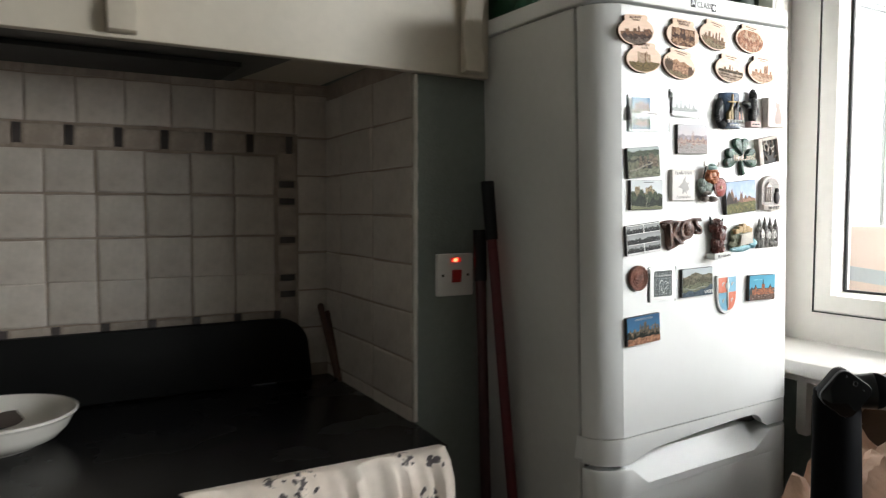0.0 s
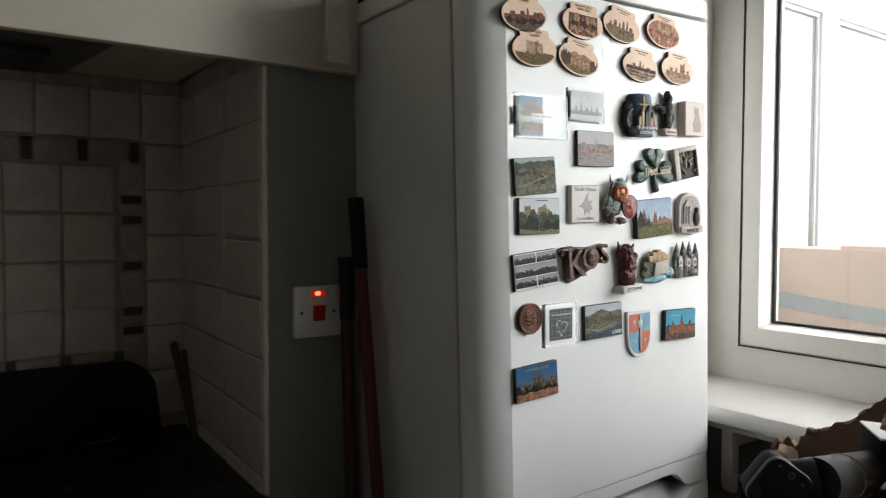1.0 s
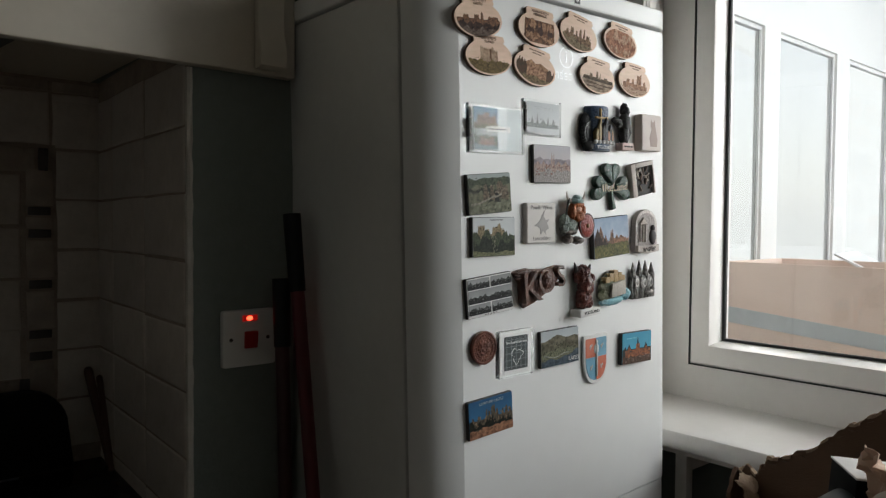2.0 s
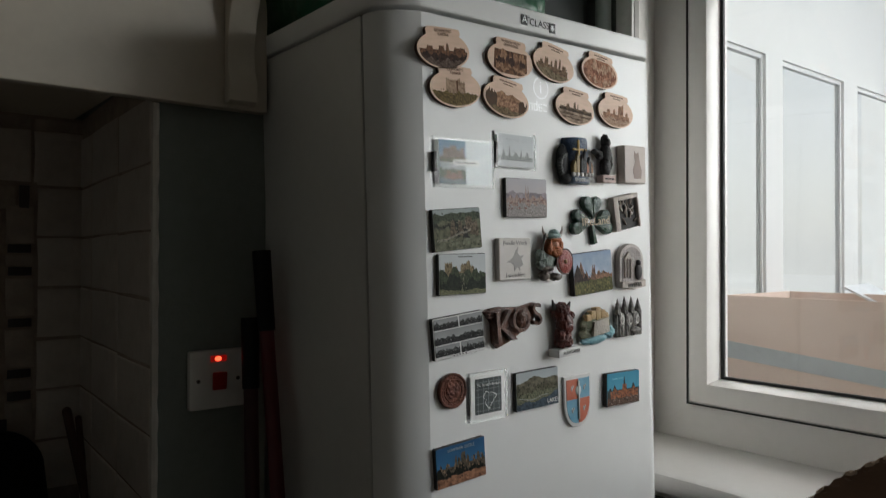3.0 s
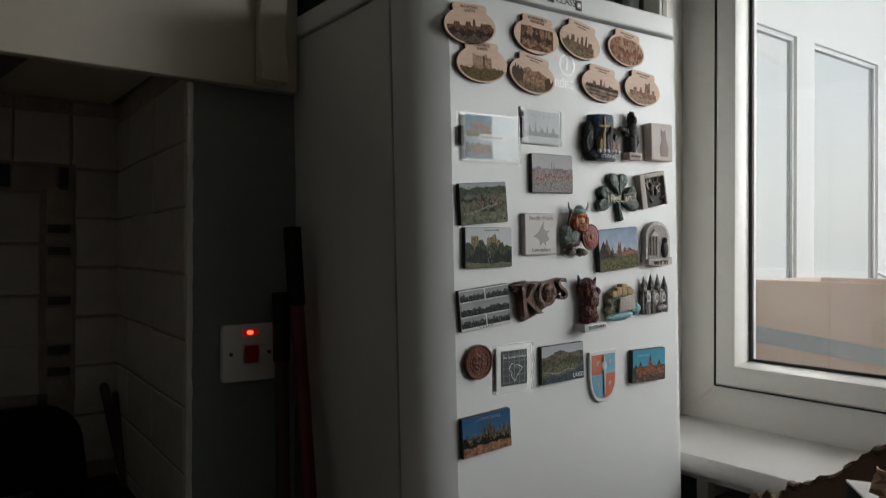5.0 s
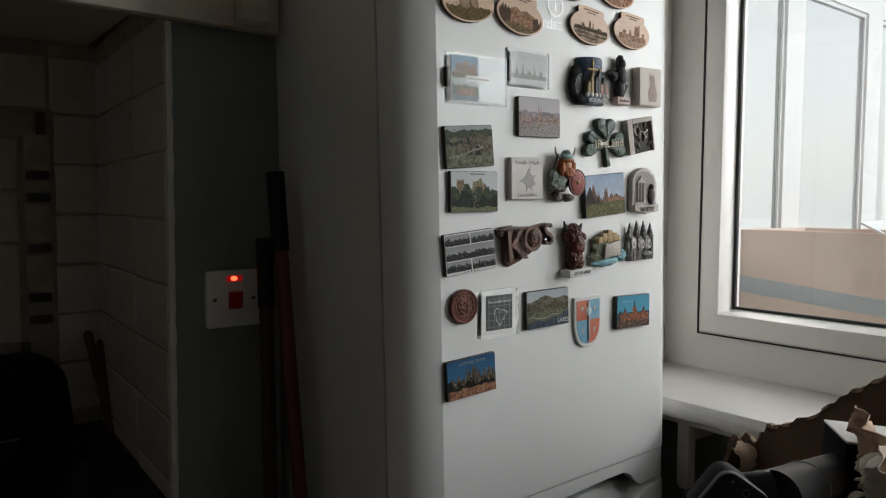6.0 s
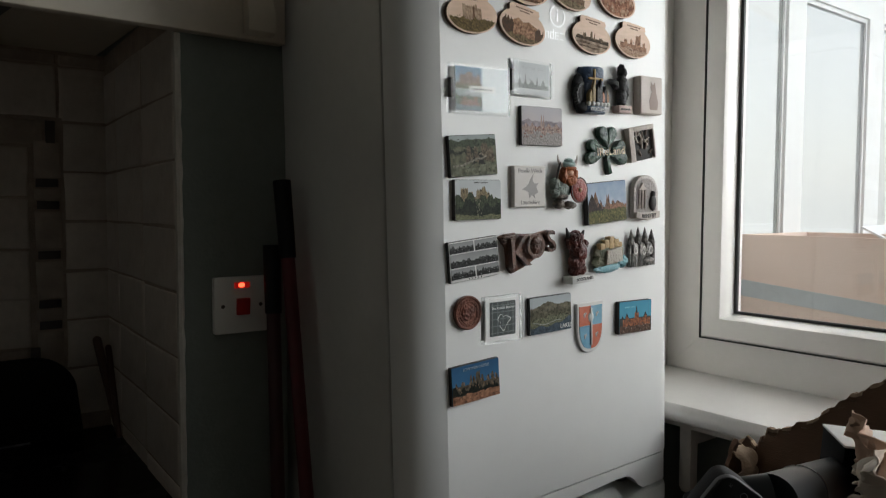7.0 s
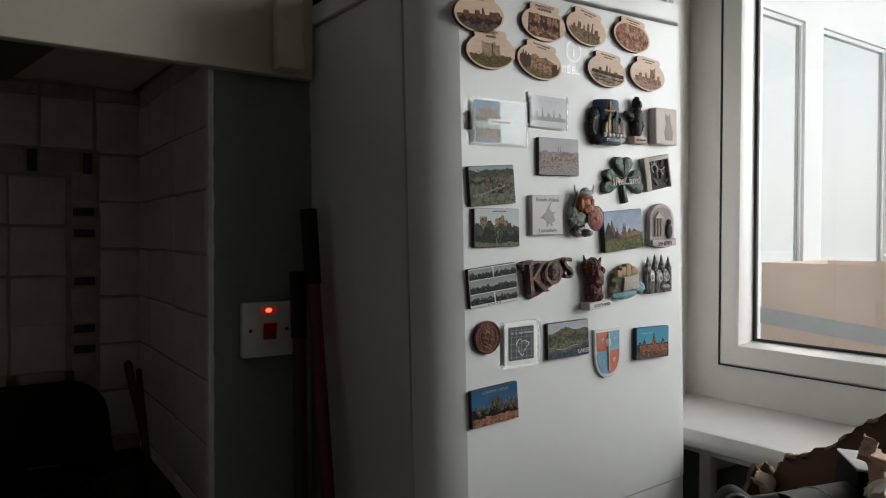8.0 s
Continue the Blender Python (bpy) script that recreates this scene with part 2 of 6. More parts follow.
# window: fixed frame, opening sash, glass
window = thing("window_1", label="white upvc casement window with black gaskets above a deep sill", category="window", kind="structure")
FX0, FX1 = 0.841, 0.905
part("window_frame", prism([(-0.143, 1.0295), (-0.143, 2.0595), (-0.229, 1.972), (-0.229, 1.1015)], FX0, FX1, "x"), UPVC, window)
part("window_frame", prism([(-0.1432, 1.0292), (-0.2291, 1.1014), (-2.585, 1.1014), (-2.585, 1.0292)], FX0, FX1, "x"), UPVC, window)
part("window_frame", prism([(-0.1432, 2.0598), (-0.2291, 1.9722), (-2.585, 1.9725), (-2.585, 2.0600)], FX0, FX1, "x"), UPVC, window)
part("mullion", block(FX0, FX1, -1.03, -0.8985, 1.1025, 1.9715, 0.003), UPVC, window)
part("window_frame", block(FX0, FX1, -2.585, -2.53, 1.1025, 1.9715, 0.003), UPVC, window)


def ring_frame(y0, y1, z0, z1, w, bead):
    """A mitred frame with a stepped, rounded section."""
    section = [(0.0, 0.0), (0.0, -0.008), (0.004, -0.011), (w - 0.012, -0.011), (w - 0.004, -0.008), (w, 0.0), (w + bead * 0.6, 0.018), (w + bead, 0.030), (w + bead, 0.055), (0.0, 0.055)]
    bm = bmesh.new()
    rows = [[bm.verts.new((FX0 + d, *p)) for p in ((y1 - a, z0 + a), (y0 + a, z0 + a), (y0 + a, z1 - a), (y1 - a, z1 - a))] for a, d in section]
    n = len(rows)
    for i in range(n):
        a, b = rows[i], rows[(i + 1) % n]
        for k in range(4):
            bm.faces.new((a[k], a[(k + 1) % 4], b[(k + 1) % 4], b[k]))
    bmesh.ops.recalc_face_normals(bm, faces=bm.faces)
    return bm


SASH = (-0.898, -0.2325, 1.1045, 1.969)
sash = part("sash", ring_frame(*SASH, 0.044, 0.0045), UPVC, window)
GY0, GY1, GZ0, GZ1 = SASH[0] + 0.049, SASH[1] - 0.049, SASH[2] + 0.049, SASH[3] - 0.049
for q in ((GY1 - 0.006, GY1, GZ0, GZ1), (GY0, GY0 + 0.006, GZ0, GZ1), (GY0 + 0.006, GY1 - 0.006, GZ0, GZ0 + 0.005), (GY0 + 0.006, GY1 - 0.006, GZ1 - 0.006, GZ1)):
    part("gasket", block(FX0 + 0.028, FX0 + 0.036, *q), GASKET, sash, "black rubber glazing gasket")
for q in ((-0.8982, -0.2297, 1.1017, 1.1044), (-0.8982, -0.2297, 1.9692, 1.9719), (-0.2324, -0.2292, 1.1017, 1.9719)):
    part("seal", block(FX0 - 0.0105, FX0 + 0.03, *q), GASKET, window, "black seal round the sash")
pane = part("pane", block(0.872, 0.876, -0.850, -0.280, 1.150, 1.923), WINDOW_GLASS, window)
pane.visible_shadow = False
sill = solid("window_sill", prism([(0.86, 0.998), (0.86, 1.0285), (0.612, 1.0285), (0.601, 1.026), (0.594, 1.018), (0.592, 1.008), (0.596, 0.998), (0.604, 0.994), (0.72, 0.994)], -2.59, 0.10, "y"),
             UPVC, "deep white window sill with a rounded nose", "window sill", "structure")
solid("trim", block(0.63, 0.719, -1.60, 0.09, 0.978, 0.9935), REVEAL, "white batten under the sill", "batten", "structure")
bk = thing("sill_bracket", label="white painted wooden bracket holding up the window sill", category="bracket")
part("leg", prism([(0.0, 0.0), (0.0, 0.118), (-0.022, 0.118), (-0.022, 0.012), (-0.014, 0.0)], -0.335 - 0.011, -0.335 + 0.011, "y", 0.002), REVEAL, bk).location = (0.656, 0, 0.859)
part("arm", block(0.656, 0.718, -0.343, -0.327, 0.945, 0.967, 0.002), REVEAL, bk)

# rolled blind above the window
blind = thing("roller_blind", label="dark grey roller blind rolled up above the window", category="blind")
part("roll", rod((0.70, -2.59, 1.985), (0.70, -0.165, 1.985), 0.05, seg=28), shader("dark_blind_fabric", (0.045, 0.048, 0.046), 0.8, bump=0.3, bump_scale=400), blind)
part("fabric", block(0.655, 0.662, -2.59, -0.168, 1.935, 2.02, 0.003), shader("dark_blind_edge", (0.05, 0.052, 0.05), 0.8, bump=0.3, bump_scale=400), blind)
part("end_cap", rod((0.70, -0.164, 1.985), (0.70, -0.158, 1.985), 0.03), DARK_GREY, blind)

# white skin added outside the window wall, unseen, to bounce light onto the box
ob_skin = bmesh.new()
for y0, y1, z0, z1 in ((ROOM_S, OPEN_Y0, 0.0, 2.6), (-0.135, -0.101, 0.0, 2.6), (OPEN_Y0, -0.135, 0.0, 0.99), (OPEN_Y0, -0.135, 2.065, 2.6)):
    block(OUT_X + 0.002, OUT_X + 0.014, y0, y1, z0, z1, bm=ob_skin)
solid("wall_outside", ob_skin, REVEAL, "unseen white skin on the window wall, added to bounce light", "wall", "structure", sm=False)

# pipe on the window wall beside the fridge
pipe = solid("pipe", rod((0.695, -0.130, 1.03), (0.695, -0.130, TOP - 0.002), 0.016, seg=20), shader("pale_sage_gloss", (0.34, 0.38, 0.35), 0.4), "pale sage painted pipe on the wall", "pipe")
solid("trim", block(0.709, 0.7185, -0.1885, -0.150, 1.0295, 2.02, 0.002), REVEAL, "white painted board beside the window reveal", "trim", "structure")

# assumed cupboard: near-black boxes fill the space above and behind the fridge
cup = thing("wall_cupboard", label="near-black cupboard assumed in the space above the fridge", category="cupboard")
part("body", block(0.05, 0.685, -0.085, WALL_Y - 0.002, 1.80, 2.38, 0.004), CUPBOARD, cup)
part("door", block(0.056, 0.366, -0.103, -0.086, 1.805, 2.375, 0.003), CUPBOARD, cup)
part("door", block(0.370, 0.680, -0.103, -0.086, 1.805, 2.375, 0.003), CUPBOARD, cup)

# ---- outside: porch beyond the window ----
PORCH = shader("white_porch_boards", (0.80, 0.805, 0.79), 0.6, second=(0.76, 0.765, 0.75), scale=2, fine_amount=0.02, bump=0.04)
PORCH_FRAME = shader("white_porch_upvc", (0.80, 0.81, 0.82), 0.35, fine_amount=0.02)
EW = -0.10
ew = bmesh.new()
PX = [(1.12, 1.405), (1.497, 1.882), (1.98, 2.35)]
xs = [1.0, *[v for p in PX for v in p], 2.9]
for k in range(0, len(xs), 2):
    block(xs[k], xs[k + 1], EW, EW + 0.03, 0, 2.30, bm=ew)
for a, b in PX:
    block(a, b, EW, EW + 0.03, 0, 0.9, bm=ew)
    block(a, b, EW, EW + 0.03, 1.93, 2.30, bm=ew)
solid("wall_porch", ew, PORCH, "white porch end wall with tall glazed lights", "wall", "structure", sm=False)
for i, (a, b) in enumerate(PX):
    w = thing("window_%d" % (i + 2), label="tall white-framed porch window", category="window", kind="structure")
    for x0, x1, z0, z1 in ((a, a + 0.006, 0.9, 1.93), (b - 0.008, b, 0.9, 1.93), (a + 0.006, b - 0.008, 0.9, 0.93), (a + 0.006, b - 0.008, 1.918, 1.93)):
        part("window_frame", block(x0, x1, EW + 0.008, EW + 0.026, z0, z1, 0.001), PORCH_FRAME, w)
    p = part("pane", block(a + 0.006, b - 0.008, EW + 0.014, EW + 0.018, 0.93, 1.918), WINDOW_GLASS, w)
    p.visible_shadow = False
solid("ground", block(-60, 60, -60, 60, -0.25, -0.12), shader("garden_paving", (0.3, 0.3, 0.28), 0.9), "pale outdoor paving", "ground", "structure")
solid("porch_floor", block(1.0, 3.0, -2.4, 0.0, -0.118, 0.0), shader("porch_tiles", (0.4, 0.38, 0.36), 0.6), "pale tiled porch floor", "floor", "structure")
roof = thing("porch_roof", label="white porch roof rafters with a pale board above the end wall", category="roof", kind="structure")
part("rafter", prism([(1.0, 2.42), (1.0, 2.50), (3.0, 2.26), (3.0, 2.18)], -0.16, -0.10, "y"), PORCH_FRAME, roof)
part("rafter", prism([(1.0, 2.42), (1.0, 2.50), (3.0, 2.26), (3.0, 2.18)], -0.84, -0.80, "y"), PORCH_FRAME, roof)
part("rafter", prism([(1.0, 2.42), (1.0, 2.50), (3.0, 2.26), (3.0, 2.18)], -1.54, -1.50, "y"), PORCH_FRAME, roof)
HAZE = glowing("bright_overcast", (0.97, 0.99, 0.97), 0.98)
backdrop = solid("backdrop", block(-1.0, 9.0, 4.0, 4.05, -0.2, 9.0), HAZE, "bright overcast sky beyond the porch", "backdrop", "structure", sm=False)
backdrop_side = solid("backdrop", block(7.0, 7.05, -2.0, 4.0, -0.2, 9.0), HAZE, "bright overcast sky beyond the porch", "backdrop", "structure", sm=False)

# big open cardboard box outside the window
obox = thing("cardboard_box", label="tall open pale cardboard box with grey tape round it", category="box")
BX0, BX1, BY0, BY1, BZ = 1.20, 1.52, -0.95, -0.104, 1.301
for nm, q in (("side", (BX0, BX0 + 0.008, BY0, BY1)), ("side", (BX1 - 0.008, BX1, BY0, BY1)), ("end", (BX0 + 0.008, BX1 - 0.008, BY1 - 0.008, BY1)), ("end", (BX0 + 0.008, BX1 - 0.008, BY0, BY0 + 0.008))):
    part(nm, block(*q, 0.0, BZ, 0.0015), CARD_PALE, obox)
part("tape", prism([(BY1 + 0.001, 1.150), (BY1 + 0.001, 1.190), (BY0, 1.115), (BY0, 1.085)], BX0 - 0.0015, BX0 - 0.0003, "x"), TAPE, obox, "grey tape band")
fl = part("flap", block(0.0, 0.16, -0.30, 0.0, 0.0, 0.005), shader("white_flap", (0.78, 0.80, 0.81), 0.6), obox, "pale folded flap")
fl.matrix_local = pose(BX1 - 0.02, -0.40, BZ - 0.06, 0, -28, 100)


# ---- the fridge ----
FR_TILT = -1.75
FR = Matrix.Translation((0.083, -0.348, 1.412)) @ Matrix.Rotation(radians(FR_TILT), 4, "Y")
fridge = thing("fridge_freezer", FR, "white fridge freezer with rounded door edges, covered in souvenir magnets", "fridge")
UL, UR, RL, RR_ = 0.0, 0.447, 0.05, 0.034


def door_section(inset=0.0, back=0.054):
    """Plan of a door: flat front with rounded ends."""
    pts = [(UL - RL + inset, back)]
    for i in range(13):
        k = i / 12
        pts.append((UL - (1 - k) ** 2 * (RL - inset) - 2 * k * (1 - k) * (0.046 - inset), inset + (1 - k) ** 2 * RL + 2 * k * (1 - k) * 0.0135))
    for i in range(9):
        a = math.pi / 2 * (1 - i / 8)
        pts.append((UR + (RR_ - inset) * math.cos(a), RR_ - (RR_ - inset) * math.sin(a)))
    pts.append((UR + RR_ - inset, back))
    return pts


def slab(outline, v0, v1, edge=0.004, bm=None):
    bm = bm or bmesh.new()
    b2 = prism(outline, v0, v1, "z")
    es = [e for e in b2.edges if abs(e.verts[0].co.z - e.verts[1].co.z) < 1e-5]
    bmesh.ops.bevel(b2, geom=es, offset=edge, segments=2, affect="EDGES", profile=0.5)
    return b2


FLOOR_V = -1.408
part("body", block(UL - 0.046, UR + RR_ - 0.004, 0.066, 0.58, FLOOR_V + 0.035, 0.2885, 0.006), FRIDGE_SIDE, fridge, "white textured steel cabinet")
part("gap_seal", block(UL - 0.034, UR + RR_ - 0.014, 0.0545, 0.0655, FLOOR_V + 0.06, 0.2895), FRIDGE_GREY, fridge, "grey magnetic door seal")
top_cover = part("top_panel", slab(door_section(0.0, 0.585), 0.2895, 0.3205, 0.003), FRIDGE_WHITE, fridge, angle=14)
door = part("upper_door", slab(door_section(), -0.4705, 0.2845, 0.003), FRIDGE_WHITE, fridge, angle=14)
# grip strip under the door, with an arched cut
LIPB = -0.519
arch = [(0.020, LIPB), (0.075, -0.502), (0.20, -0.494), (0.33, -0.489), (0.365, -0.490), (0.380, -0.500), (0.397, LIPB)]
lip = bmesh.new()
sec = door_section(0.0014)


def lip_bottom(u):
    if u <= arch[0][0] or u >= arch[-1][0]:
        return LIPB
    for (a, va), (b, vb) in zip(arch, arch[1:]):
        if a <= u <= b:
            return va + (vb - va) * (u - a) / (b - a)


front = []
for (u0, y0), (u1, y1) in zip(sec, sec[1:]):
    n = 40 if abs(u1 - u0) > 0.2 else 1
    front += [(u0 + (u1 - u0) * k / n, y0 + (y1 - y0) * k / n) for k in range(n)]
front.append(sec[-1])
t0 = [lip.verts.new((u, y, -0.4712)) for u, y in front]
b0 = [lip.verts.new((u, y, lip_bottom(u))) for u, y in front]
t1 = [lip.verts.new((u, max(y + 0.014, 0.02), -0.4712)) for u, y in front]
b1 = [lip.verts.new((u, max(y + 0.022, 0.024), lip_bottom(u) + 0.004)) for u, y in front]
for i in range(len(front) - 1):
    lip.faces.new((t0[i], t0[i + 1], b0[i + 1], b0[i]))
    lip.faces.new((b0[i], b0[i + 1], b1[i + 1], b1[i]))
    lip.faces.new((b1[i], b1[i + 1], t1[i + 1], t1[i]))
    lip.faces.new((t1[i], t1[i + 1], t0[i + 1], t0[i]))
bmesh.ops.recalc_face_normals(lip, faces=lip.faces)
part("grip_strip", lip, FRIDGE_WHITE, door, "moulded white grip strip")
# dark block paints in the shade behind the grip strip
part("grip_recess", block(UL + 0.005, UR - 0.01, 0.036, 0.052, -0.507, -0.4715), FRIDGE_GREY, door, "dark grey block for the shade in the grip")
# freezer door: scooped top edge between two raised cheeks
fz = part("lower_door", slab(door_section(), FLOOR_V + 0.06, -0.5755, 0.003), FRIDGE_WHITE, fridge)
scoop = bmesh.new()
ends = door_section()
cols = [(u, y, 0) for u, y in ends[1:13]] + [(0.0, -0.0005, 0), (0.02, -0.0005, 0), (0.06, -0.0005, 1), (0.20, -0.0005, 1), (0.36, -0.0005, 1), (0.412, -0.0005, 0)] + [(u, y - 0.0005, 0) for u, y in ends[14:-1]]
rows = []
for u, y_f, low in cols:
    zt = -0.558 if low else -0.527
    yt = min(0.0505, y_f + (0.004 if low else 0.002))
    yb = max(yt + 0.001, 0.027 if low else 0.050)
    rows.append([scoop.verts.new(p) for p in ((u, y_f, -0.576), (u, y_f, zt - 0.004), (u, yt, zt), (u, yb, -0.515 if low else zt), (u, 0.0535, -0.515 if low else zt), (u, 0.0535, -0.576))])
for a, b in zip(rows, rows[1:]):
    for k in range(6):
        scoop.faces.new((a[k], a[(k + 1) % 6], b[(k + 1) % 6], b[k]))
scoop.faces.new(rows[0])
scoop.faces.new(rows[-1][::-1])
bmesh.ops.recalc_face_normals(scoop, faces=scoop.faces)
part("scoop", scoop, FRIDGE_WHITE, fz, "scooped white freezer grip")
for u, y in ((0.0, 0.10), (0.40, 0.10), (0.0, 0.52), (0.40, 0.52)):
    part("foot", rod((u, y, FLOOR_V - (0.014 if u > 0.2 else 0.001) + 0.004), (u, y, FLOOR_V + 0.036), 0.02), BLACK_PLASTIC, fridge)


def words(name, text, size, material, parent, m, align="CENTER", extrude=0.0002, spread=1.0):
    cu = bpy.data.curves.new(name, "FONT")
    cu.body, cu.size, cu.align_x, cu.align_y, cu.extrude, cu.resolution_u = text, size, align, "CENTER", extrude, 3
    cu.space_character = spread
    tmp = new(name, cu)
    bpy.context.view_layer.update()
    me = bpy.data.meshes.new_from_object(tmp.evaluated_get(bpy.context.evaluated_depsgraph_get()))
    bpy.data.objects.remove(tmp)
    bpy.data.curves.remove(cu)
    me.materials.clear()
    me.materials.append(material)
    ob = new(name, me)
    ob.parent = parent
    ob.matrix_local = m
    return ob


UP = Matrix.Rotation(radians(90), 4, "X")


def on_front(u, v, y=-0.0006, turn=0.0):
    return Matrix.Translation((u, y, v)) @ UP @ Matrix.Rotation(radians(turn), 4, "Z")


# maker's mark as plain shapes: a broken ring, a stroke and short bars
def arc_strip(r0, r1, a0, a1, n=24, sx=1.0):
    bm = bmesh.new()
    pts = [((r0 * math.cos(a) * sx, r0 * math.sin(a)), (r1 * math.cos(a) * sx, r1 * math.sin(a))) for a in [radians(a0 + (a1 - a0) * k / n) for k in range(n + 1)]]
    vs = [(bm.verts.new((p[0], p[1], 0)), bm.verts.new((q[0], q[1], 0))) for p, q in pts]
    for a, b in zip(vs, vs[1:]):
        bm.faces.new((a[0], b[0], b[1], a[1]))
    return bm


mark = part("badge", arc_strip(0.0134, 0.0156, 112, 428), LOGO_WHITE, door, "white printed ring mark")
mark.matrix_local = on_front(0.2086, 0.2127, -0.0008)
part("badge", prism([(0.2074, 0.2055), (0.2098, 0.2055), (0.2098, 0.2175), (0.2074, 0.2175)], -0.0005, -0.0001), LOGO_WHITE, door)
part("badge", prism([(0.2074, 0.2195), (0.2098, 0.2195), (0.2098, 0.222), (0.2074, 0.222)], -0.0005, -0.0001), LOGO_WHITE, door)
for a, b, z0, z1 in ((0.0, 0.0018, 0.1805, 0.1905), (0.0045, 0.0060, 0.1805, 0.1905), (0.0060, 0.0105, 0.1890, 0.1905), (0.0105, 0.0120, 0.1805, 0.1905), (0.0145, 0.0160, 0.1805, 0.1905), (0.0160, 0.0205, 0.1805, 0.1820),
                     (0.0160, 0.0205, 0.1890, 0.1905), (0.0205, 0.0220, 0.1805, 0.1940), (0.0245, 0.0260, 0.1805, 0.1905), (0.0260, 0.0310, 0.1805, 0.1818), (0.0260, 0.0310, 0.1850, 0.1862), (0.0260, 0.0310, 0.1892, 0.1905), (0.0340, 0.0410, 0.1805, 0.1820), (0.0340, 0.0410, 0.1890, 0.1905)):
    part("badge", prism([(0.1795 + a, z0), (0.1795 + b, z0), (0.1795 + b, z1), (0.1795 + a, z1)], -0.0005, -0.0001), LOGO_WHITE, door)
# energy-class lettering on the top panel
part("label_patch", prism([(0.1725, 0.2965), (0.1845, 0.2965), (0.1845, 0.3105), (0.1725, 0.3105)], -0.0011, -0.0002), PRINT_BLACK, top_cover)
words("lettering", "A", 0.0145, LOGO_WHITE, top_cover, on_front(0.1783, 0.3035, -0.0016))
words("lettering", "+", 0.007, PRINT_BLACK, top_cover, on_front(0.1875, 0.308, -0.0008))
words("lettering", "CLASS", 0.0145, PRINT_BLACK, top_cover, on_front(0.2085, 0.302, -0.0008), extrude=0.0001)
part("label_patch", prism([(0.2285, 0.2935), (0.2405, 0.2935), (0.2405, 0.3075), (0.2285, 0.3075)], -0.0011, -0.0002), PRINT_BLACK, top_cover)
for k in range(4):
    st = part("star_mark", block(-0.0045, 0.0045, -0.0006, 0.0006, 0, 0.0002), LOGO_WHITE, top_cover)
    st.matrix_local = on_front(0.2345, 0.3005, -0.0014, 45 * k)

# ---- cooker recess ----
# mantel of the cooker canopy with scrolled corbels
MZ = 1.612
mantel = thing("cooker_mantel", label="cream painted mantel over the cooker with scrolled corbels", category="mantel")
part("fascia", block(-1.55, 0.026, -0.025, -0.003, MZ, TOP - 0.002, 0.003), CREAM, mantel)
part("soffit", block(-1.55, PIER_X0 - 0.0, -0.002, WALL_Y - 0.004, MZ + 0.05, MZ + 0.066), CREAM, mantel, "cream underside")
prof = [(0, 0.0), (-0.014, 0.0), (-0.020, 0.004), (-0.023, 0.016), (-0.021, 0.034), (-0.014, 0.052), (-0.012, 0.075), (-0.014, 0.10), (-0.020, 0.125), (-0.030, 0.150), (-0.043, 0.170),
        (-0.050, 0.182), (-0.050, 0.192), (-0.058, 0.198), (-0.068, 0.215), (-0.073, 0.24), (-0.074, 0.29), (-0.080, 0.33), (-0.085, 0.40), (0, 0.40)]
for x in (-0.667, -0.022):
    c = part("corbel", prism([(a - 0.0255, b + MZ + 0.006) for a, b in prof], x - 0.021, x + 0.021, "x", 0.002), CREAM, mantel)
# extractor underneath
hood = thing("extractor_hood", label="dark extractor hood under the cream canopy", category="extractor hood")
part("body", prism([(-0.98, 0.02), (-0.30, 0.02), (-0.355, 0.50), (-0.98, 0.50)], MZ + 0.0395, MZ + 0.0495, "z"), shader("dark_hood_metal", (0.085, 0.085, 0.08), 0.45, second=(0.05, 0.05, 0.045), scale=10), hood)
part("filter", block(-0.95, -0.40, 0.26, 0.44, MZ + 0.028, MZ + 0.039, 0.002), shader("greasy_black_mesh", (0.012, 0.012, 0.012), 0.6, bump=0.8, bump_scale=400), hood, "black grease filter")
part("edge_strip", block(-0.97, -0.38, 0.03, 0.05, MZ + 0.026, MZ + 0.039, 0.002), DARK_GREY, hood)

# cooker
ck = thing("cooker", label="black range cooker with a raised black lid in a tiled recess", category="cooker")
CX0, CX1, CY0, CY1, HZ = -1.05, -0.150, -0.165, 0.50, 0.918
part("body", block(CX0 + 0.004, CX1 - 0.004, CY0 + 0.02, CY1, 0.05, HZ - 0.032, 0.004), OVEN_STEEL, ck)
part("plinth", block(CX0 + 0.02, CX1 - 0.02, CY0 + 0.06, CY1 - 0.01, 0.0, 0.05), OVEN_STEEL, ck)
part("hob", prism([(CX0, CY0), (CX1 - 0.012, CY0), (CX1 - 0.003, CY0 + 0.004), (CX1, CY0 + 0.014), (-0.134, 0.0), (-0.114, CY1), (CX0, CY1)], HZ - 0.03, HZ, "z", 0.003), HOB_BLACK, ck, "black glass hob")
lid = [(CX0, HZ + 0.004), (CX0, 1.078), (-0.262, 1.078)] + [(-0.262 + 0.075 * math.sin(a), 1.003 + 0.075 * math.cos(a)) for a in [math.pi / 2 * k / 8 for k in range(1, 9)]] + [(-0.178, HZ + 0.004)]
part("lid", prism(lid, 0.452, 0.470, "y", 0.004), LID_BLACK, ck, "raised black lid")
for x in (-0.95, -0.30):
    part("hinge", rod((x - 0.03, 0.461, HZ + 0.004), (x + 0.03, 0.461, HZ + 0.004), 0.006), STEEL, ck)
for z0, z1 in ((0.15, 0.50), (0.52, 0.78)):
    part("oven_door", block(CX0 + 0.02, CX1 - 0.02, CY0 + 0.002, CY0 + 0.0195, z0, z1, 0.004), OVEN_STEEL, ck)
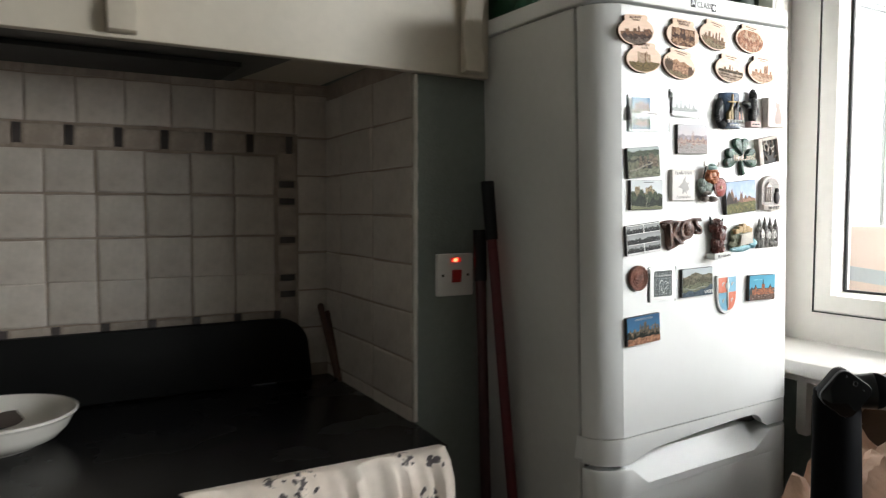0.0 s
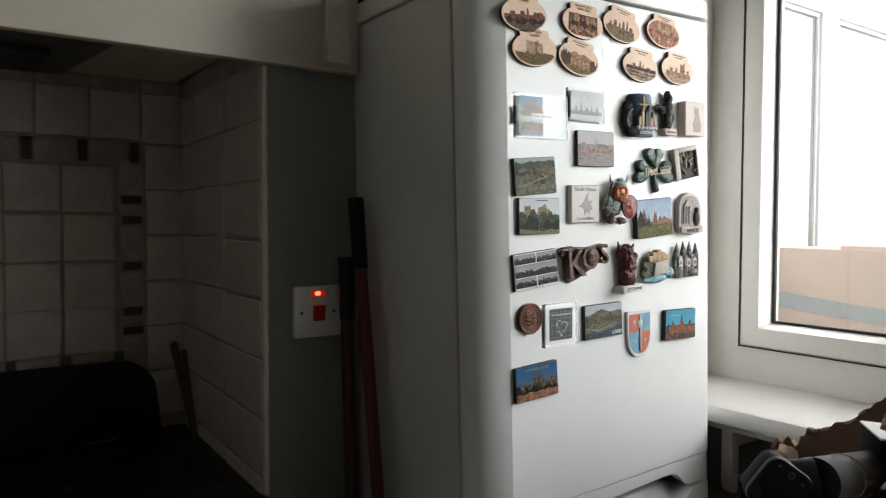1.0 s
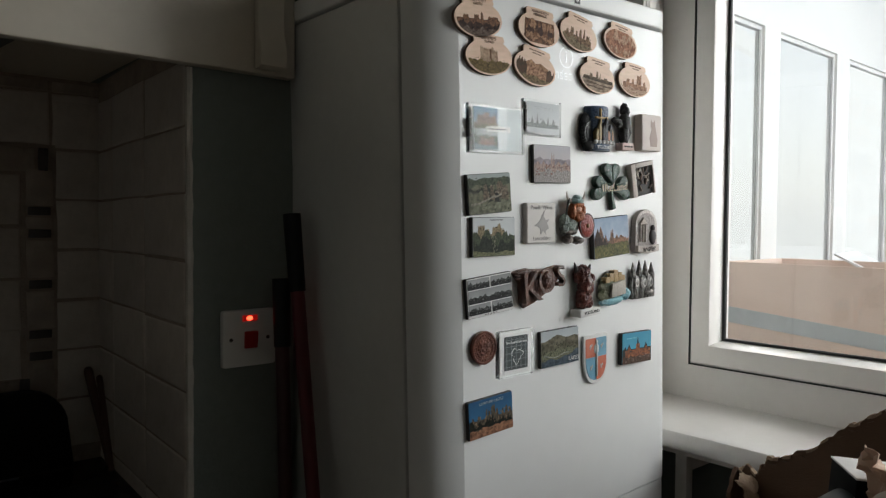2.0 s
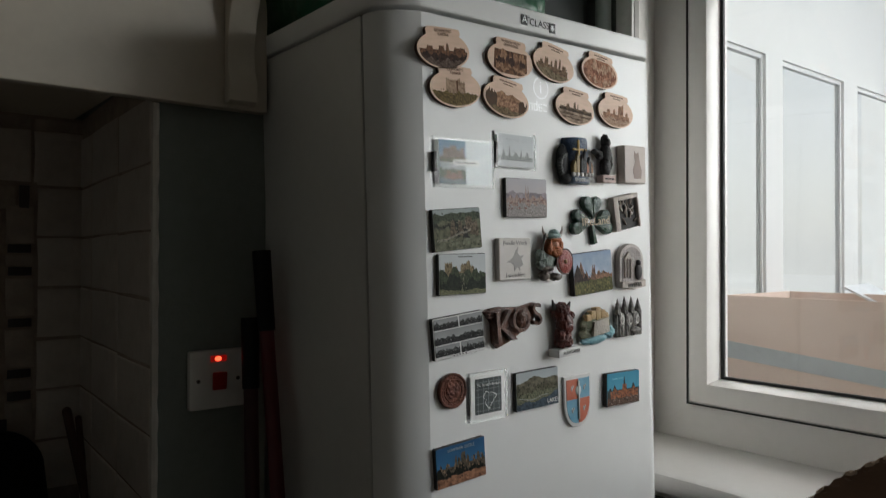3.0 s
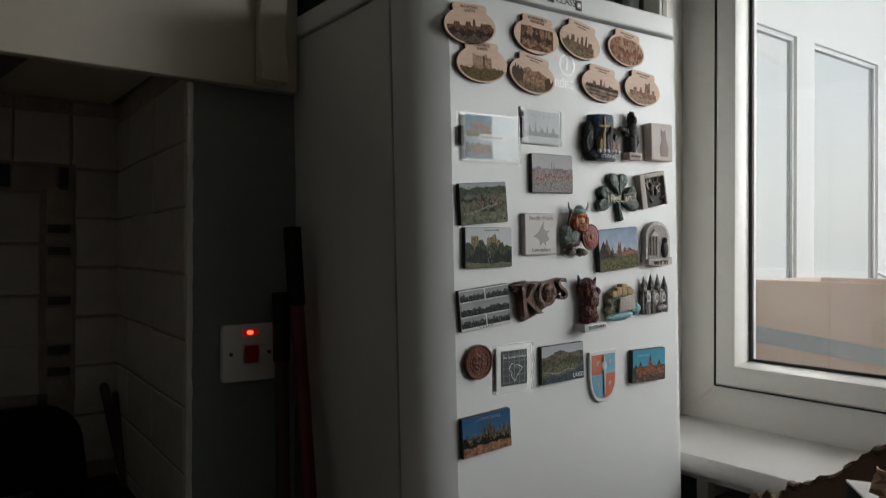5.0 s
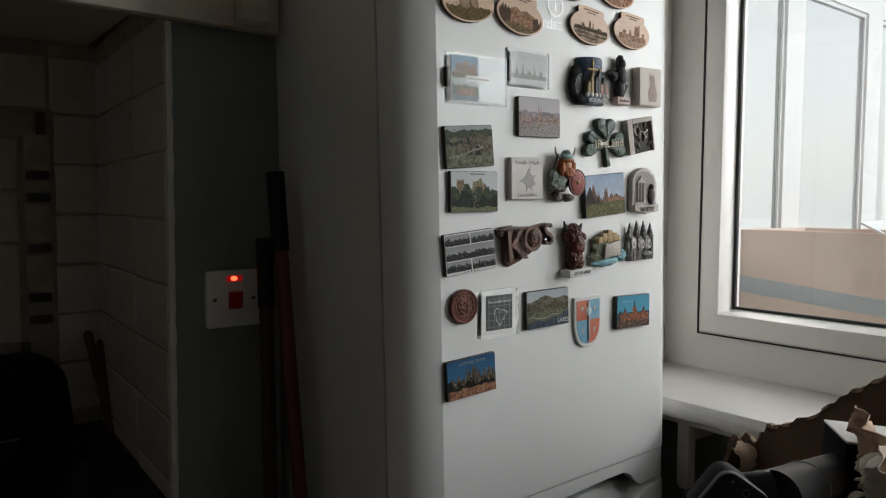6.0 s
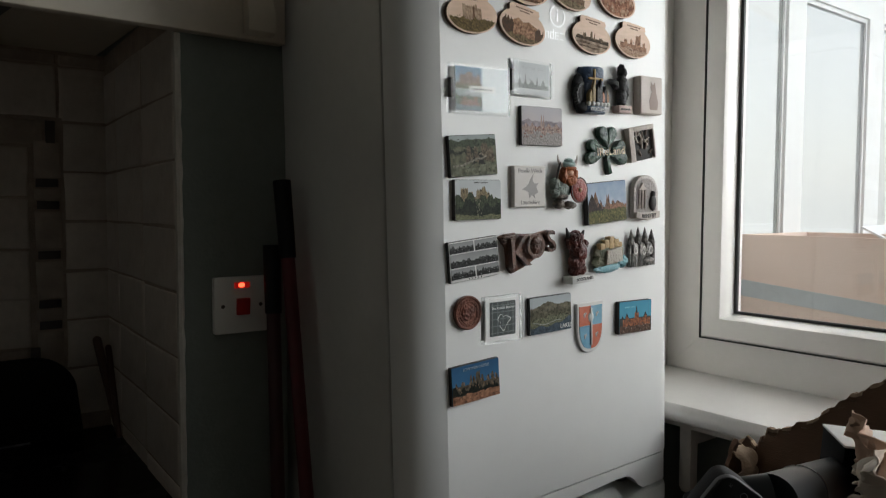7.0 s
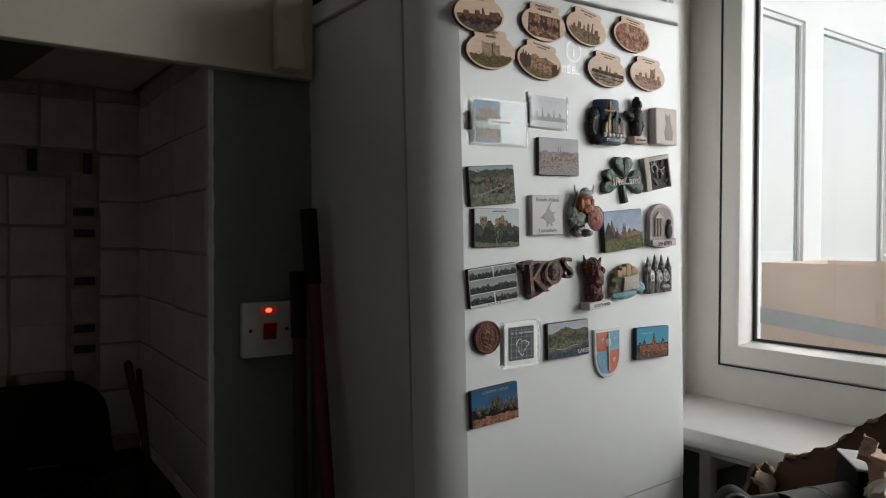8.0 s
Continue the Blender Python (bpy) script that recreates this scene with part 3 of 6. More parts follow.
part("rail", rod((CX0 + 0.05, CY0 - 0.03, 0.865), (CX1 - 0.02, CY0 - 0.03, 0.865), 0.009), STEEL, ck, "steel towel rail")
for x in (CX0 + 0.10, CX1 - 0.05):
    part("rail_post", rod((x, CY0 - 0.03, 0.865), (x, CY0 + 0.021, 0.865), 0.007), STEEL, ck)

# tea towel over the front of the cooker
def towel_cloth():
    bm = bmesh.new()
    path = [(-0.146, HZ + 0.0015), (-0.160, HZ + 0.002), (-0.178, HZ + 0.0), (-0.194, HZ - 0.014), (-0.2085, HZ - 0.04), (-0.214, HZ - 0.09), (-0.214, HZ - 0.17), (-0.212, HZ - 0.28), (-0.211, HZ - 0.38)]
    nx = 56
    rows = []
    for j, (y, z) in enumerate(path):
        row = []
        for i in range(nx + 1):
            s = i / nx
            x = -0.62 + 0.447 * s + 0.004 * math.sin(9 * z)
            fold = (0.008 * math.sin(27 * s + 1.0) + 0.005 * math.sin(61 * s)) * min(1.0, j / 3)
            lift = 0.005 * (1 + math.sin(19 * s + 0.6)) * (1 - min(1, abs(j - 2) / 2.0))
            row.append(bm.verts.new((x, y + (-abs(fold) if j > 2 else 0), z + lift)))
        rows.append(row)
    for a, b in zip(rows, rows[1:]):
        for i in range(nx):
            bm.faces.new((a[i], a[i + 1], b[i + 1], b[i]))
    bmesh.ops.recalc_face_normals(bm, faces=bm.faces)
    bmesh.ops.solidify(bm, geom=bm.faces[:], thickness=0.0025)
    return bm


def towel_material():
    m = shader("printed_cotton", (0.72, 0.64, 0.56), 0.9, second=(0.62, 0.50, 0.41), scale=7, amount=0.7, bump=0.4, bump_scale=500)
    n, ln = m.node_tree.nodes, m.node_tree.links
    b = n["Principled BSDF"]
    base = b.inputs["Base Color"].links[0].from_socket
    co = n.new("ShaderNodeTexCoord")
    v = n.new("ShaderNodeTexVoronoi")
    v.inputs["Scale"].default_value = 13
    w = n.new("ShaderNodeTexNoise")
    w.inputs["Scale"].default_value, w.inputs["Detail"].default_value = 75, 2
    for t in (v, w):
        ln.new(co.outputs["Object"], t.inputs["Vector"])
    near = n.new("ShaderNodeMath")
    near.operation, near.inputs[1].default_value = "LESS_THAN", 0.33
    ln.new(v.outputs["Distance"], near.inputs[0])
    spot = n.new("ShaderNodeMath")
    spot.operation, spot.inputs[1].default_value = "GREATER_THAN", 0.53
    ln.new(w.outputs["Fac"], spot.inputs[0])
    both = n.new("ShaderNodeMath")
    both.operation = "MULTIPLY"
    ln.new(near.outputs[0], both.inputs[0])
    ln.new(spot.outputs[0], both.inputs[1])
    mix = n.new("ShaderNodeMix")
    mix.data_type = "RGBA"
    mix.inputs["B"].default_value = (0.09, 0.075, 0.075, 1)
    ln.new(both.outputs[0], mix.inputs["Factor"])
    ln.new(base, mix.inputs["A"])
    ln.new(mix.outputs["Result"], b.inputs["Base Color"])
    return m


solid("tea_towel", towel_cloth(), towel_material(), "cream tea towel with dark printed flowers over the cooker front", "towel")

# bowl with a spatula on the hob
bowl = thing("bowl", pose(-0.858, 0.245, HZ + 0.0005), "wide white china bowl standing on the black hob", "bowl")
part("shell", lathe([(0.0, 0.0), (0.070, 0.0), (0.074, 0.003), (0.078, 0.005), (0.104, 0.016), (0.121, 0.033), (0.1295, 0.051), (0.1325, 0.055), (0.1365, 0.0585), (0.1370, 0.0625), (0.1340, 0.0635), (0.1300, 0.0605), (0.1245, 0.050), (0.114, 0.032), (0.096, 0.018), (0.070, 0.010), (0.0, 0.009)], 64), CHINA, bowl)
spat = thing("spatula", pose(-0.872, 0.262, HZ + 0.020, 14, -8, 20), "dark brown spatula lying in the bowl", "spatula")
part("blade", prism([(-0.03, -0.022), (0.045, -0.026), (0.060, -0.018), (0.062, 0.02), (0.045, 0.027), (-0.03, 0.022)], 0.016, 0.0195, "z", 0.001), shader("brown_nylon", (0.075, 0.058, 0.048), 0.45), spat)
part("grip", rod((-0.03, 0, 0.018), (-0.20, -0.02, 0.072), 0.006, 0.009), shader("brown_nylon_grip", (0.06, 0.045, 0.04), 0.5), spat)

# utensils leaning in the corner of the recess
for (a, b, r, lab) in (((-0.118, 0.438, HZ + 0.001), (-0.146, 0.478, 1.098), 0.0085, "dark wooden rolling stick leaning in the tiled corner"), ((-0.128, 0.395, HZ + 0.001), (-0.124, 0.485, 1.080), 0.006, "thin red-brown spoon handle leaning in the tiled corner")):
    st = thing("wooden_spoon", label=lab, category="utensil")
    bm = rod(a, b, r * 0.85, r)
    bmesh.ops.create_uvsphere(bm, u_segments=12, v_segments=8, radius=r, matrix=Matrix.Translation(b))
    part("handle", bm, WOOD, st)

# cooker isolator switch
sw = thing("cooker_switch", pose(-0.043, -0.0005, 1.213), "white cooker switch with a lit red neon on the pier", "switch")
part("plate", prism(rounded(0.086, 0.086, 0.004), -0.009, 0.0, "y", 0.0018), PLASTIC_WHITE, sw)
part("neon_window", prism(rounded(0.024, 0.009, 0.001, cx=0.0, cy=0.0305), -0.0105, -0.0088), LENS, sw, "lit red indicator lens")
nb = bmesh.new()
bmesh.ops.create_uvsphere(nb, u_segments=14, v_segments=8, radius=0.0036, matrix=Matrix.Translation((-0.001, -0.0105, 0.0305)) @ Matrix.Diagonal((1.5, 0.35, 1, 1)))
part("neon", nb, NEON, sw, "glowing red neon")
rk = part("rocker", block(-0.0105, 0.0105, -0.0065, 0.0, -0.013, 0.013, 0.0015), SWITCH_RED, sw, "red rocker")
rk.matrix_local = pose(0.001, -0.008, -0.002, 7, 0, 0)
part("rocker_surround", prism(rounded(0.027, 0.034, 0.002, cx=0.001, cy=-0.002), -0.0098, -0.0088), PLASTIC_WHITE, sw)
for x in (-0.030, 0.030):
    sc = part("screw", rod((x, -0.0094, -0.001), (x, -0.0085, -0.001), 0.0030, seg=14), shader("dull_screw", (0.10, 0.09, 0.08), 0.4, metal=0.8), sw)

# broom handles beside the fridge
for top, foot, cap, lab in (((0.003, -0.055, 1.402), (0.026, -0.228, 0.03), 0.115, "dark red broom handle with a black grip"), ((-0.012, -0.050, 1.305), (-0.035, -0.150, 0.03), 0.10, "dark mop handle with a black end")):
    br = thing("broom", label=lab + " leaning beside the fridge", category="broom")
    t, f = Vector(top), Vector(foot)
    d = (f - t).normalized()
    # second handle takes a darker red than the first
    part("handle", rod(t + d * cap, f, 0.0105), RED_HANDLE if cap > 0.11 else shader("darker_red_paint", (0.045, 0.008, 0.010), 0.5), br)
    part("grip", rod(t, t + d * (cap + 0.002), 0.0135, 0.0125), BLACK_PLASTIC, br, "black plastic grip")
    part("head", block(f.x - 0.035, f.x + 0.012, f.y - 0.09, f.y + 0.07, 0.0, 0.045, 0.006), BLACK_PLASTIC, br)


# green bag on top of the fridge
def sack(w, d, h, seed, lean, taper):
    """A slumped bag gathered towards its top, with folds running up the sides."""
    bm = bmesh.new()
    bmesh.ops.create_icosphere(bm, subdivisions=6, radius=1.0)
    for v in bm.verts:
        p = v.co.copy()
        q = Vector([math.copysign(abs(c) ** 0.7, c) for c in p])
        k = (q.z + 1) / 2
        ang = math.atan2(p.y, p.x)
        fold = abs(noise.noise(Vector((math.cos(ang) * 3.2, math.sin(ang) * 3.2, k * 0.7 + seed)))) + 0.5 * abs(noise.noise(Vector((math.cos(ang) * 8, math.sin(ang) * 8, k * 1.6 + seed))))
        wr = 0.05 * noise.noise(p * 2.6 + Vector((seed, 0, 0))) - 0.16 * fold * (0.3 + k) + 0.02 * noise.noise(Vector((p.x * 14, p.y * 14, p.z * 6)))
        q *= 1 + wr
        q.x *= 1.0 - taper * k
        q.y *= 1.0 - 0.8 * taper * k
        v.co = (q.x * w / 2 + lean * k, q.y * d / 2, max(0.0, (q.z + 0.90) / 1.9 * h))
    return bm


def bag_material(plain=False):
    # second bag's green is halved to paint in the shade of the recess
    dim = 0.5 if plain else 1.0
    m = shader("green_shaded_plastic" if plain else "green_printed_plastic", (0.010 * dim, 0.11 * dim, 0.042 * dim), 0.32, second=(0.006 * dim, 0.06 * dim, 0.022 * dim), scale=9, fine=40, fine_amount=0.1, bump=0.5, bump_scale=35)
    if plain:
        return m
    n, ln = m.node_tree.nodes, m.node_tree.links
    b = n["Principled BSDF"]
    base = b.inputs["Base Color"].links[0].from_socket
    co = n.new("ShaderNodeTexCoord")
    wob = n.new("ShaderNodeTexNoise")
    wob.inputs["Scale"].default_value = 30
    ln.new(co.outputs["Object"], wob.inputs["Vector"])
    for centre, radii, colour in (((0.018, -0.06, 0.108), (0.036, 0.3, 0.026), (0.012, 0.012, 0.010)), ((0.022, -0.06, 0.118), (0.032, 0.3, 0.022), (0.50, 0.15, 0.04)), ((0.018, -0.06, 0.128), (0.018, 0.3, 0.009), (0.62, 0.50, 0.28)),
                                  ((-0.048, -0.06, 0.062), (0.009, 0.3, 0.024), (0.34, 0.36, 0.22)), ((-0.115, -0.05, 0.090), (0.055, 0.3, 0.022), (0.10, 0.032, 0.016))):
        off = n.new("ShaderNodeVectorMath")
        off.operation = "SUBTRACT"
        off.inputs[1].default_value = centre
        ln.new(co.outputs["Object"], off.inputs[0])
        div = n.new("ShaderNodeVectorMath")
        div.operation = "DIVIDE"
        div.inputs[1].default_value = radii
        ln.new(off.outputs[0], div.inputs[0])
        size = n.new("ShaderNodeVectorMath")
        size.operation = "LENGTH"
        ln.new(div.outputs[0], size.inputs[0])
        add = n.new("ShaderNodeMath")
        ln.new(size.outputs["Value"], add.inputs[0])
        ln.new(wob.outputs["Fac"], add.inputs[1])
        near = n.new("ShaderNodeMath")
        near.operation, near.inputs[1].default_value = "LESS_THAN", 1.5
        ln.new(add.outputs[0], near.inputs[0])
        mix = n.new("ShaderNodeMix")
        mix.data_type = "RGBA"
        ln.new(near.outputs[0], mix.inputs["Factor"])
        ln.new(base, mix.inputs["A"])
        mix.inputs["B"].default_value = (*colour, 1)
        base = mix.outputs["Result"]
    ln.new(base, b.inputs["Base Color"])
    return m


BAG = bag_material()
solid("plastic_bag", sack(0.40, 0.30, 0.30, 3.0, -0.01, 0.62), BAG, "glossy green plastic bag printed with orange shapes on the fridge", "bag", m=FR @ pose(0.225, 0.215, 0.3205))
solid("plastic_bag", sack(0.24, 0.34, 0.30, 11.0, 0.02, 0.35), bag_material(True), "slumped plastic bag on the fridge, its green darkened for recess shade", "bag", m=FR @ pose(0.045, 0.33, 0.3205))

# open cardboard box with packing paper before the sill
pbox = thing("packing_box", label="torn open brown cardboard box full of packing paper before the sill", category="box")
rng = random.Random(7)


def torn(points, step=0.008, amp=0.004):
    """A ragged edge along straight runs."""
    out = []
    for (a, b), (c, d) in zip(points, points[1:]):
        n = max(1, int(math.hypot(c - a, d - b) / step))
        out += [(a + (c - a) * k / n + rng.uniform(-amp, amp) * 0.4, b + (d - b) * k / n + rng.uniform(-amp, amp)) for k in range(n)]
    return out + [points[-1]]


right_top = torn([(-0.500, 1.012), (-0.512, 1.030), (-0.525, 1.018), (-0.545, 1.045), (-0.60, 1.072), (-0.655, 1.118), (-0.70, 1.150), (-0.80, 1.20), (-0.98, 1.22)])
part("side", prism([(-0.500, 0.02)] + right_top + [(-0.98, 0.02)], 0.522, 0.528, "x"), CARD, pbox, "torn brown cardboard side")
TORN = shader("pale_torn_card", (0.42, 0.31, 0.22), 0.9, second=(0.24, 0.16, 0.11), scale=60, bump=0.6, bump_scale=260)
fray = bmesh.new()
for (a, b), (c, d) in zip(right_top[3:], right_top[4:]):
    wd, th, tl = rng.uniform(0.001, 0.005), rng.uniform(0.0002, 0.0022), rng.uniform(0.0002, 0.0022)
    if rng.random() < 0.7:
        prism([(a, b - 0.0035), (c, d - 0.0035), (c, d + th), ((a + c) / 2, (b + d) / 2 + tl), (a, b + 0.0004)], 0.5215 - wd, 0.5284, "x", bm=fray)
tagged(part("frayed_edge", fray, TORN, pbox, "pale frayed edge of the torn board"), kind="stuff")
liner = [(a, b - 0.006 - rng.uniform(0, 0.004)) for a, b in right_top[3:]]
part("liner", prism([(-0.545, 0.6)] + liner + [(-0.98, 0.6)], 0.5165, 0.5215, "x"), CARD, pbox, "inner cardboard ply")
back_top = torn([(0.5215, 1.012), (0.508, 1.024), (0.495, 1.012), (0.480, 0.965), (0.455, 0.90), (0.36, 0.84), (0.12, 0.78)])
part("end", prism([(0.5215, 0.02)] + back_top + [(0.12, 0.02)], -0.506, -0.500, "y"), CARD, pbox)
part("side", prism([(-0.506, 0.0)] + torn([(-0.506, 0.78), (-0.70, 0.83), (-0.80, 0.90), (-0.98, 1.0)]) + [(-0.98, 0.0)], 0.120, 0.126, "x"), CARD, pbox)
part("end", block(0.126, 0.5215, -0.986, -0.980, 0.02, 1.03), CARD, pbox)
part("bottom", block(0.12, 0.528, -0.986, -0.500, 0.0, 0.02), CARD, pbox)


def crumple(w, d, seed, amp=0.03, n=26):
    bm = bmesh.new()
    g = [[None] * (n + 1) for _ in range(n + 1)]
    for i in range(n + 1):
        for j in range(n + 1):
            x, y = (i / n - 0.5) * w, (j / n - 0.5) * d
            p = Vector((x * 14 + seed, y * 14, seed * 0.7))
            z = amp * (abs(noise.noise(p)) * 2 - 0.3) + amp * 0.5 * abs(noise.noise(p * 2.7)) + amp * 0.2 * noise.noise(p * 7)
            e = 0.006 * noise.noise(Vector((x * 70, y * 70, seed)))
            g[i][j] = bm.verts.new((x + e, y + e, z))
    for i in range(n):
        for j in range(n):
            bm.faces.new((g[i][j], g[i + 1][j], g[i + 1][j + 1], g[i][j + 1]))
    bmesh.ops.recalc_face_normals(bm, faces=bm.faces)
    bmesh.ops.solidify(bm, geom=bm.faces[:], thickness=0.0012)
    return bm


PAPER = shader("brown_packing_paper", (0.58, 0.39, 0.28), 0.6, second=(0.48, 0.29, 0.19), scale=10, bump=0.3, bump_scale=90)
PAPER_PALE = shader("pale_packing_paper", (0.80, 0.71, 0.62), 0.5, second=(0.68, 0.55, 0.45), scale=10, bump=0.3, bump_scale=90)
for m, w, d, sd, mt, amp in ((pose(0.345, -0.745, 0.90, 6, -10, 8), 0.28, 0.36, 1.3, PAPER, 0.035), (pose(0.235, -0.815, 1.085, 62, 30, 25), 0.11, 0.10, 4.1, PAPER_PALE, 0.04),
                            (pose(0.285, -0.785, 1.10, 75, -35, 50), 0.11, 0.085, 7.7, PAPER, 0.04), (pose(0.255, -0.85, 1.055, 40, 15, 80), 0.13, 0.10, 9.2, PAPER_PALE, 0.04)):
    solid("packing_paper", crumple(w, d, sd, amp), mt, "crumpled brown packing paper in the open box", "paper", m=m)
solid("packing_paper", crumple(0.075, 0.060, 15.3, 0.03), TORN, "pale crumpled corner of torn board at the box edge", "paper", m=pose(0.505, -0.517, 0.992, 78, 0, 28))
carton = thing("white_carton", pose(0.352, -0.697, 1.120, 2, 4, -48), "small white carton with a black side in the packing paper", "carton")
part("body", block(0.001, 0.129, -0.069, -0.001, -0.075, -0.0005, 0.001), shader("black_carton", (0.008, 0.008, 0.009), 0.8, spec=0.1), carton)
part("lid", block(0.0, 0.13, -0.07, 0.0, 0.0, 0.0025, 0.0008), shader("white_carton_lid", (0.80, 0.79, 0.77), 0.5), carton, "white lid")

# stick vacuum with a small display leaning on the box
vac = thing("stick_vacuum", label="black cordless vacuum with a small square display leaning on the box", category="vacuum cleaner")
T = Vector((0.050, -0.762, 1.154))
cf = Vector((0.85, 0.49, -0.19)).normalized()
cr = cf.cross(Vector((0, 0, 1))).normalized()
cu_ = cr.cross(cf)
e1 = (cr * -0.56 + cu_ * -0.83).normalized()
e2 = (cr * 0.75 - cu_ * 0.50 + cf * 0.30)
e2 = (e2 - e1 * e2.dot(e1)).normalized()
nrm = e2.cross(e1).normalized()
if nrm.dot(cf) > 0:
    nrm = -nrm
basis = Matrix((e2, -nrm, -e1)).transposed().to_4x4()
HEAD = Matrix.Translation(T + e1 * 0.0245 + e2 * 0.0215) @ basis
hd = part("display_rim", prism(rounded(0.046, 0.050, 0.012), -0.002, 0.003, "y", 0.0012), shader("dull_silver_rim", (0.16, 0.16, 0.165), 0.4, metal=0.9), vac, "thin silver rim round the display")
hd.matrix_local = HEAD
hb = part("head", prism(rounded(0.045, 0.049, 0.012), 0.0032, 0.026, "y", 0.006), BLACK_PLASTIC, vac, "black head behind the display")
hb.matrix_local = HEAD
sc = part("display", prism(rounded(0.0448, 0.0488, 0.0115), -0.0035, -0.0018, "y", 0.0006), GLOSS_BLACK, vac, "glossy black display with grey signs")
sc.matrix_local = HEAD
SIGN = shader("grey_sign_print", (0.11, 0.115, 0.12), 0.4, fine_amount=0.0)
s1 = part("sign", arc_strip(0.0024, 0.0029, 0, 360), SIGN, sc)
s1.matrix_local = Matrix.Translation((0.000, -0.0037, 0.017)) @ UP
for k, (x, z, t) in enumerate(((-0.013, 0.018, 45), (-0.013, 0.018, -45), (0.012, 0.016, 0))):
    s2 = part("sign", block(-0.0016, 0.0016, -0.0003, 0.0003, 0, 0.0001), SIGN, sc)
    s2.matrix_local = Matrix.Translation((x, -0.0037, z)) @ UP @ Matrix.Rotation(radians(t), 4, "Z")
TUBE_BLACK = shader("satin_black_tube", (0.010, 0.011, 0.012), 0.3, fine_amount=0.03, rough_var=0.05, spec=0.3)
hc = T + e1 * 0.028 + e2 * 0.022 - nrm * 0.024
c0, c1 = Vector((0.095, -0.775, 1.122)), Vector((0.335, -0.722, 1.070))
part("neck", rod(hc, c0, 0.019, 0.0228, 28), TUBE_BLACK, vac, "black neck")
part("motor_tube", rod(c0, c1, 0.0225, 0.024, 32), TUBE_BLACK, vac, "satin black tube")
cd = (c1 - c0).normalized()
part("ring", rod(c0 + cd * 0.095, c0 + cd * 0.0965, 0.0242, 0.0242, 32), STEEL, vac, "silver ring")
part("tube_end", rod(c1, c1 + cd * 0.03, 0.024, 0.018, 32), BLACK_PLASTIC, vac)
bt = T + e1 * 0.046 + e2 * 0.022 - nrm * 0.030 + cr * 0.010
part("body", rod(bt + Vector((0, 0, 0.016)), (bt.x - 0.004, bt.y - 0.01, 0.80), 0.027, 0.032, 28), shader("matt_black_body", (0.003, 0.003, 0.004), 0.75, spec=0.1), vac, "matt black body")
part("wand", rod((bt.x - 0.004, bt.y - 0.01, 0.80), (bt.x - 0.02, bt.y - 0.03, 0.05), 0.017, 0.017, 20), BLACK_PLASTIC, vac)
part("floor_head", block(bt.x - 0.13, bt.x + 0.08, bt.y - 0.09, bt.y + 0.03, 0.0, 0.055, 0.012), BLACK_PLASTIC, vac)


# ---- souvenir magnets on the fridge door ----
def picture(name, w, h, sky, seed=0.0, cloud=(0.8, 0.82, 0.84), gloss=0.45, grain=120.0, depth=0.56):
    """The printed sky of a view, with soft clouds thinning upwards."""
    m = bpy.data.materials.new(name)
    m.use_nodes = True
    n, ln = m.node_tree.nodes, m.node_tree.links
    b = n["Principled BSDF"]
    b.inputs["Roughness"].default_value, b.inputs["Specular IOR Level"].default_value = gloss, 0.25
    sky, cloud = (tuple(c * depth for c in q) for q in (sky, cloud))
    co = n.new("ShaderNodeTexCoord")
    sep = n.new("ShaderNodeSeparateXYZ")
    ln.new(co.outputs["Object"], sep.inputs[0])

    def calc(op, a, c=None, d=None):
        k = n.new("ShaderNodeMath")
        k.operation = op
        for i, v in enumerate((a, c, d)):
            if v is None:
                continue
            if isinstance(v, (int, float)):
                k.inputs[i].default_value = v
            else:
                ln.new(v, k.inputs[i])
        return k.outputs[0]

    def mixed(f, a, c):
        k = n.new("ShaderNodeMix")
        k.data_type = "RGBA"
        ln.new(f, k.inputs["Factor"])
        for s, v in (("A", a), ("B", c)):
            if isinstance(v, tuple):
                k.inputs[s].default_value = (*v, 1)
            else:
                ln.new(v, k.inputs[s])
        return k.outputs["Result"]

    def mottle(scale, detail=4.0):
        t = n.new("ShaderNodeTexNoise")
        t.inputs["Scale"].default_value, t.inputs["Detail"].default_value = scale, detail
        sh = n.new("ShaderNodeVectorMath")
        sh.inputs[1].default_value = (seed, seed * 0.7, seed * 1.3)
        ln.new(co.outputs["Object"], sh.inputs[0])
        ln.new(sh.outputs[0], t.inputs["Vector"])
        return t.outputs["Fac"]

    z = calc("ADD", calc("DIVIDE", sep.outputs["Z"], h), 0.5)
    cl = calc("MULTIPLY", calc("MULTIPLY", mottle(grain * 0.3), 1.1), calc("SUBTRACT", 1.25, z))
    c = mixed(cl, sky, cloud)
    ln.new(c, b.inputs["Base Color"])
    return m


# printed views are built up as flat layers of ink, each with its own skyline
INKS = {}


def ink(light, dark, scale=420.0, gloss=0.45):
    """Mottled printing ink between a light and a dark tone."""
    key = (light, dark, scale)
    if key not in INKS:
        INKS[key] = shader("printed_ink", light, gloss, second=tuple(c * 0.5 for c in dark), scale=scale, amount=1.0, fine=scale * 2.6, fine_amount=0.2, rough_var=0.02, spec=0.12)
    return INKS[key]


def towers(*spec):
    """Skyline of battlemented blocks: (x0, x1, height) on a base height given last."""
    *blocks, base = spec

    def top(x):
        z = base
        for x0, x1, t in blocks:
            if x0 <= x <= x1:
                z = max(z, t + (0.07 if int((x + 3) * 22) % 2 else 0.0))
        return z
    return top


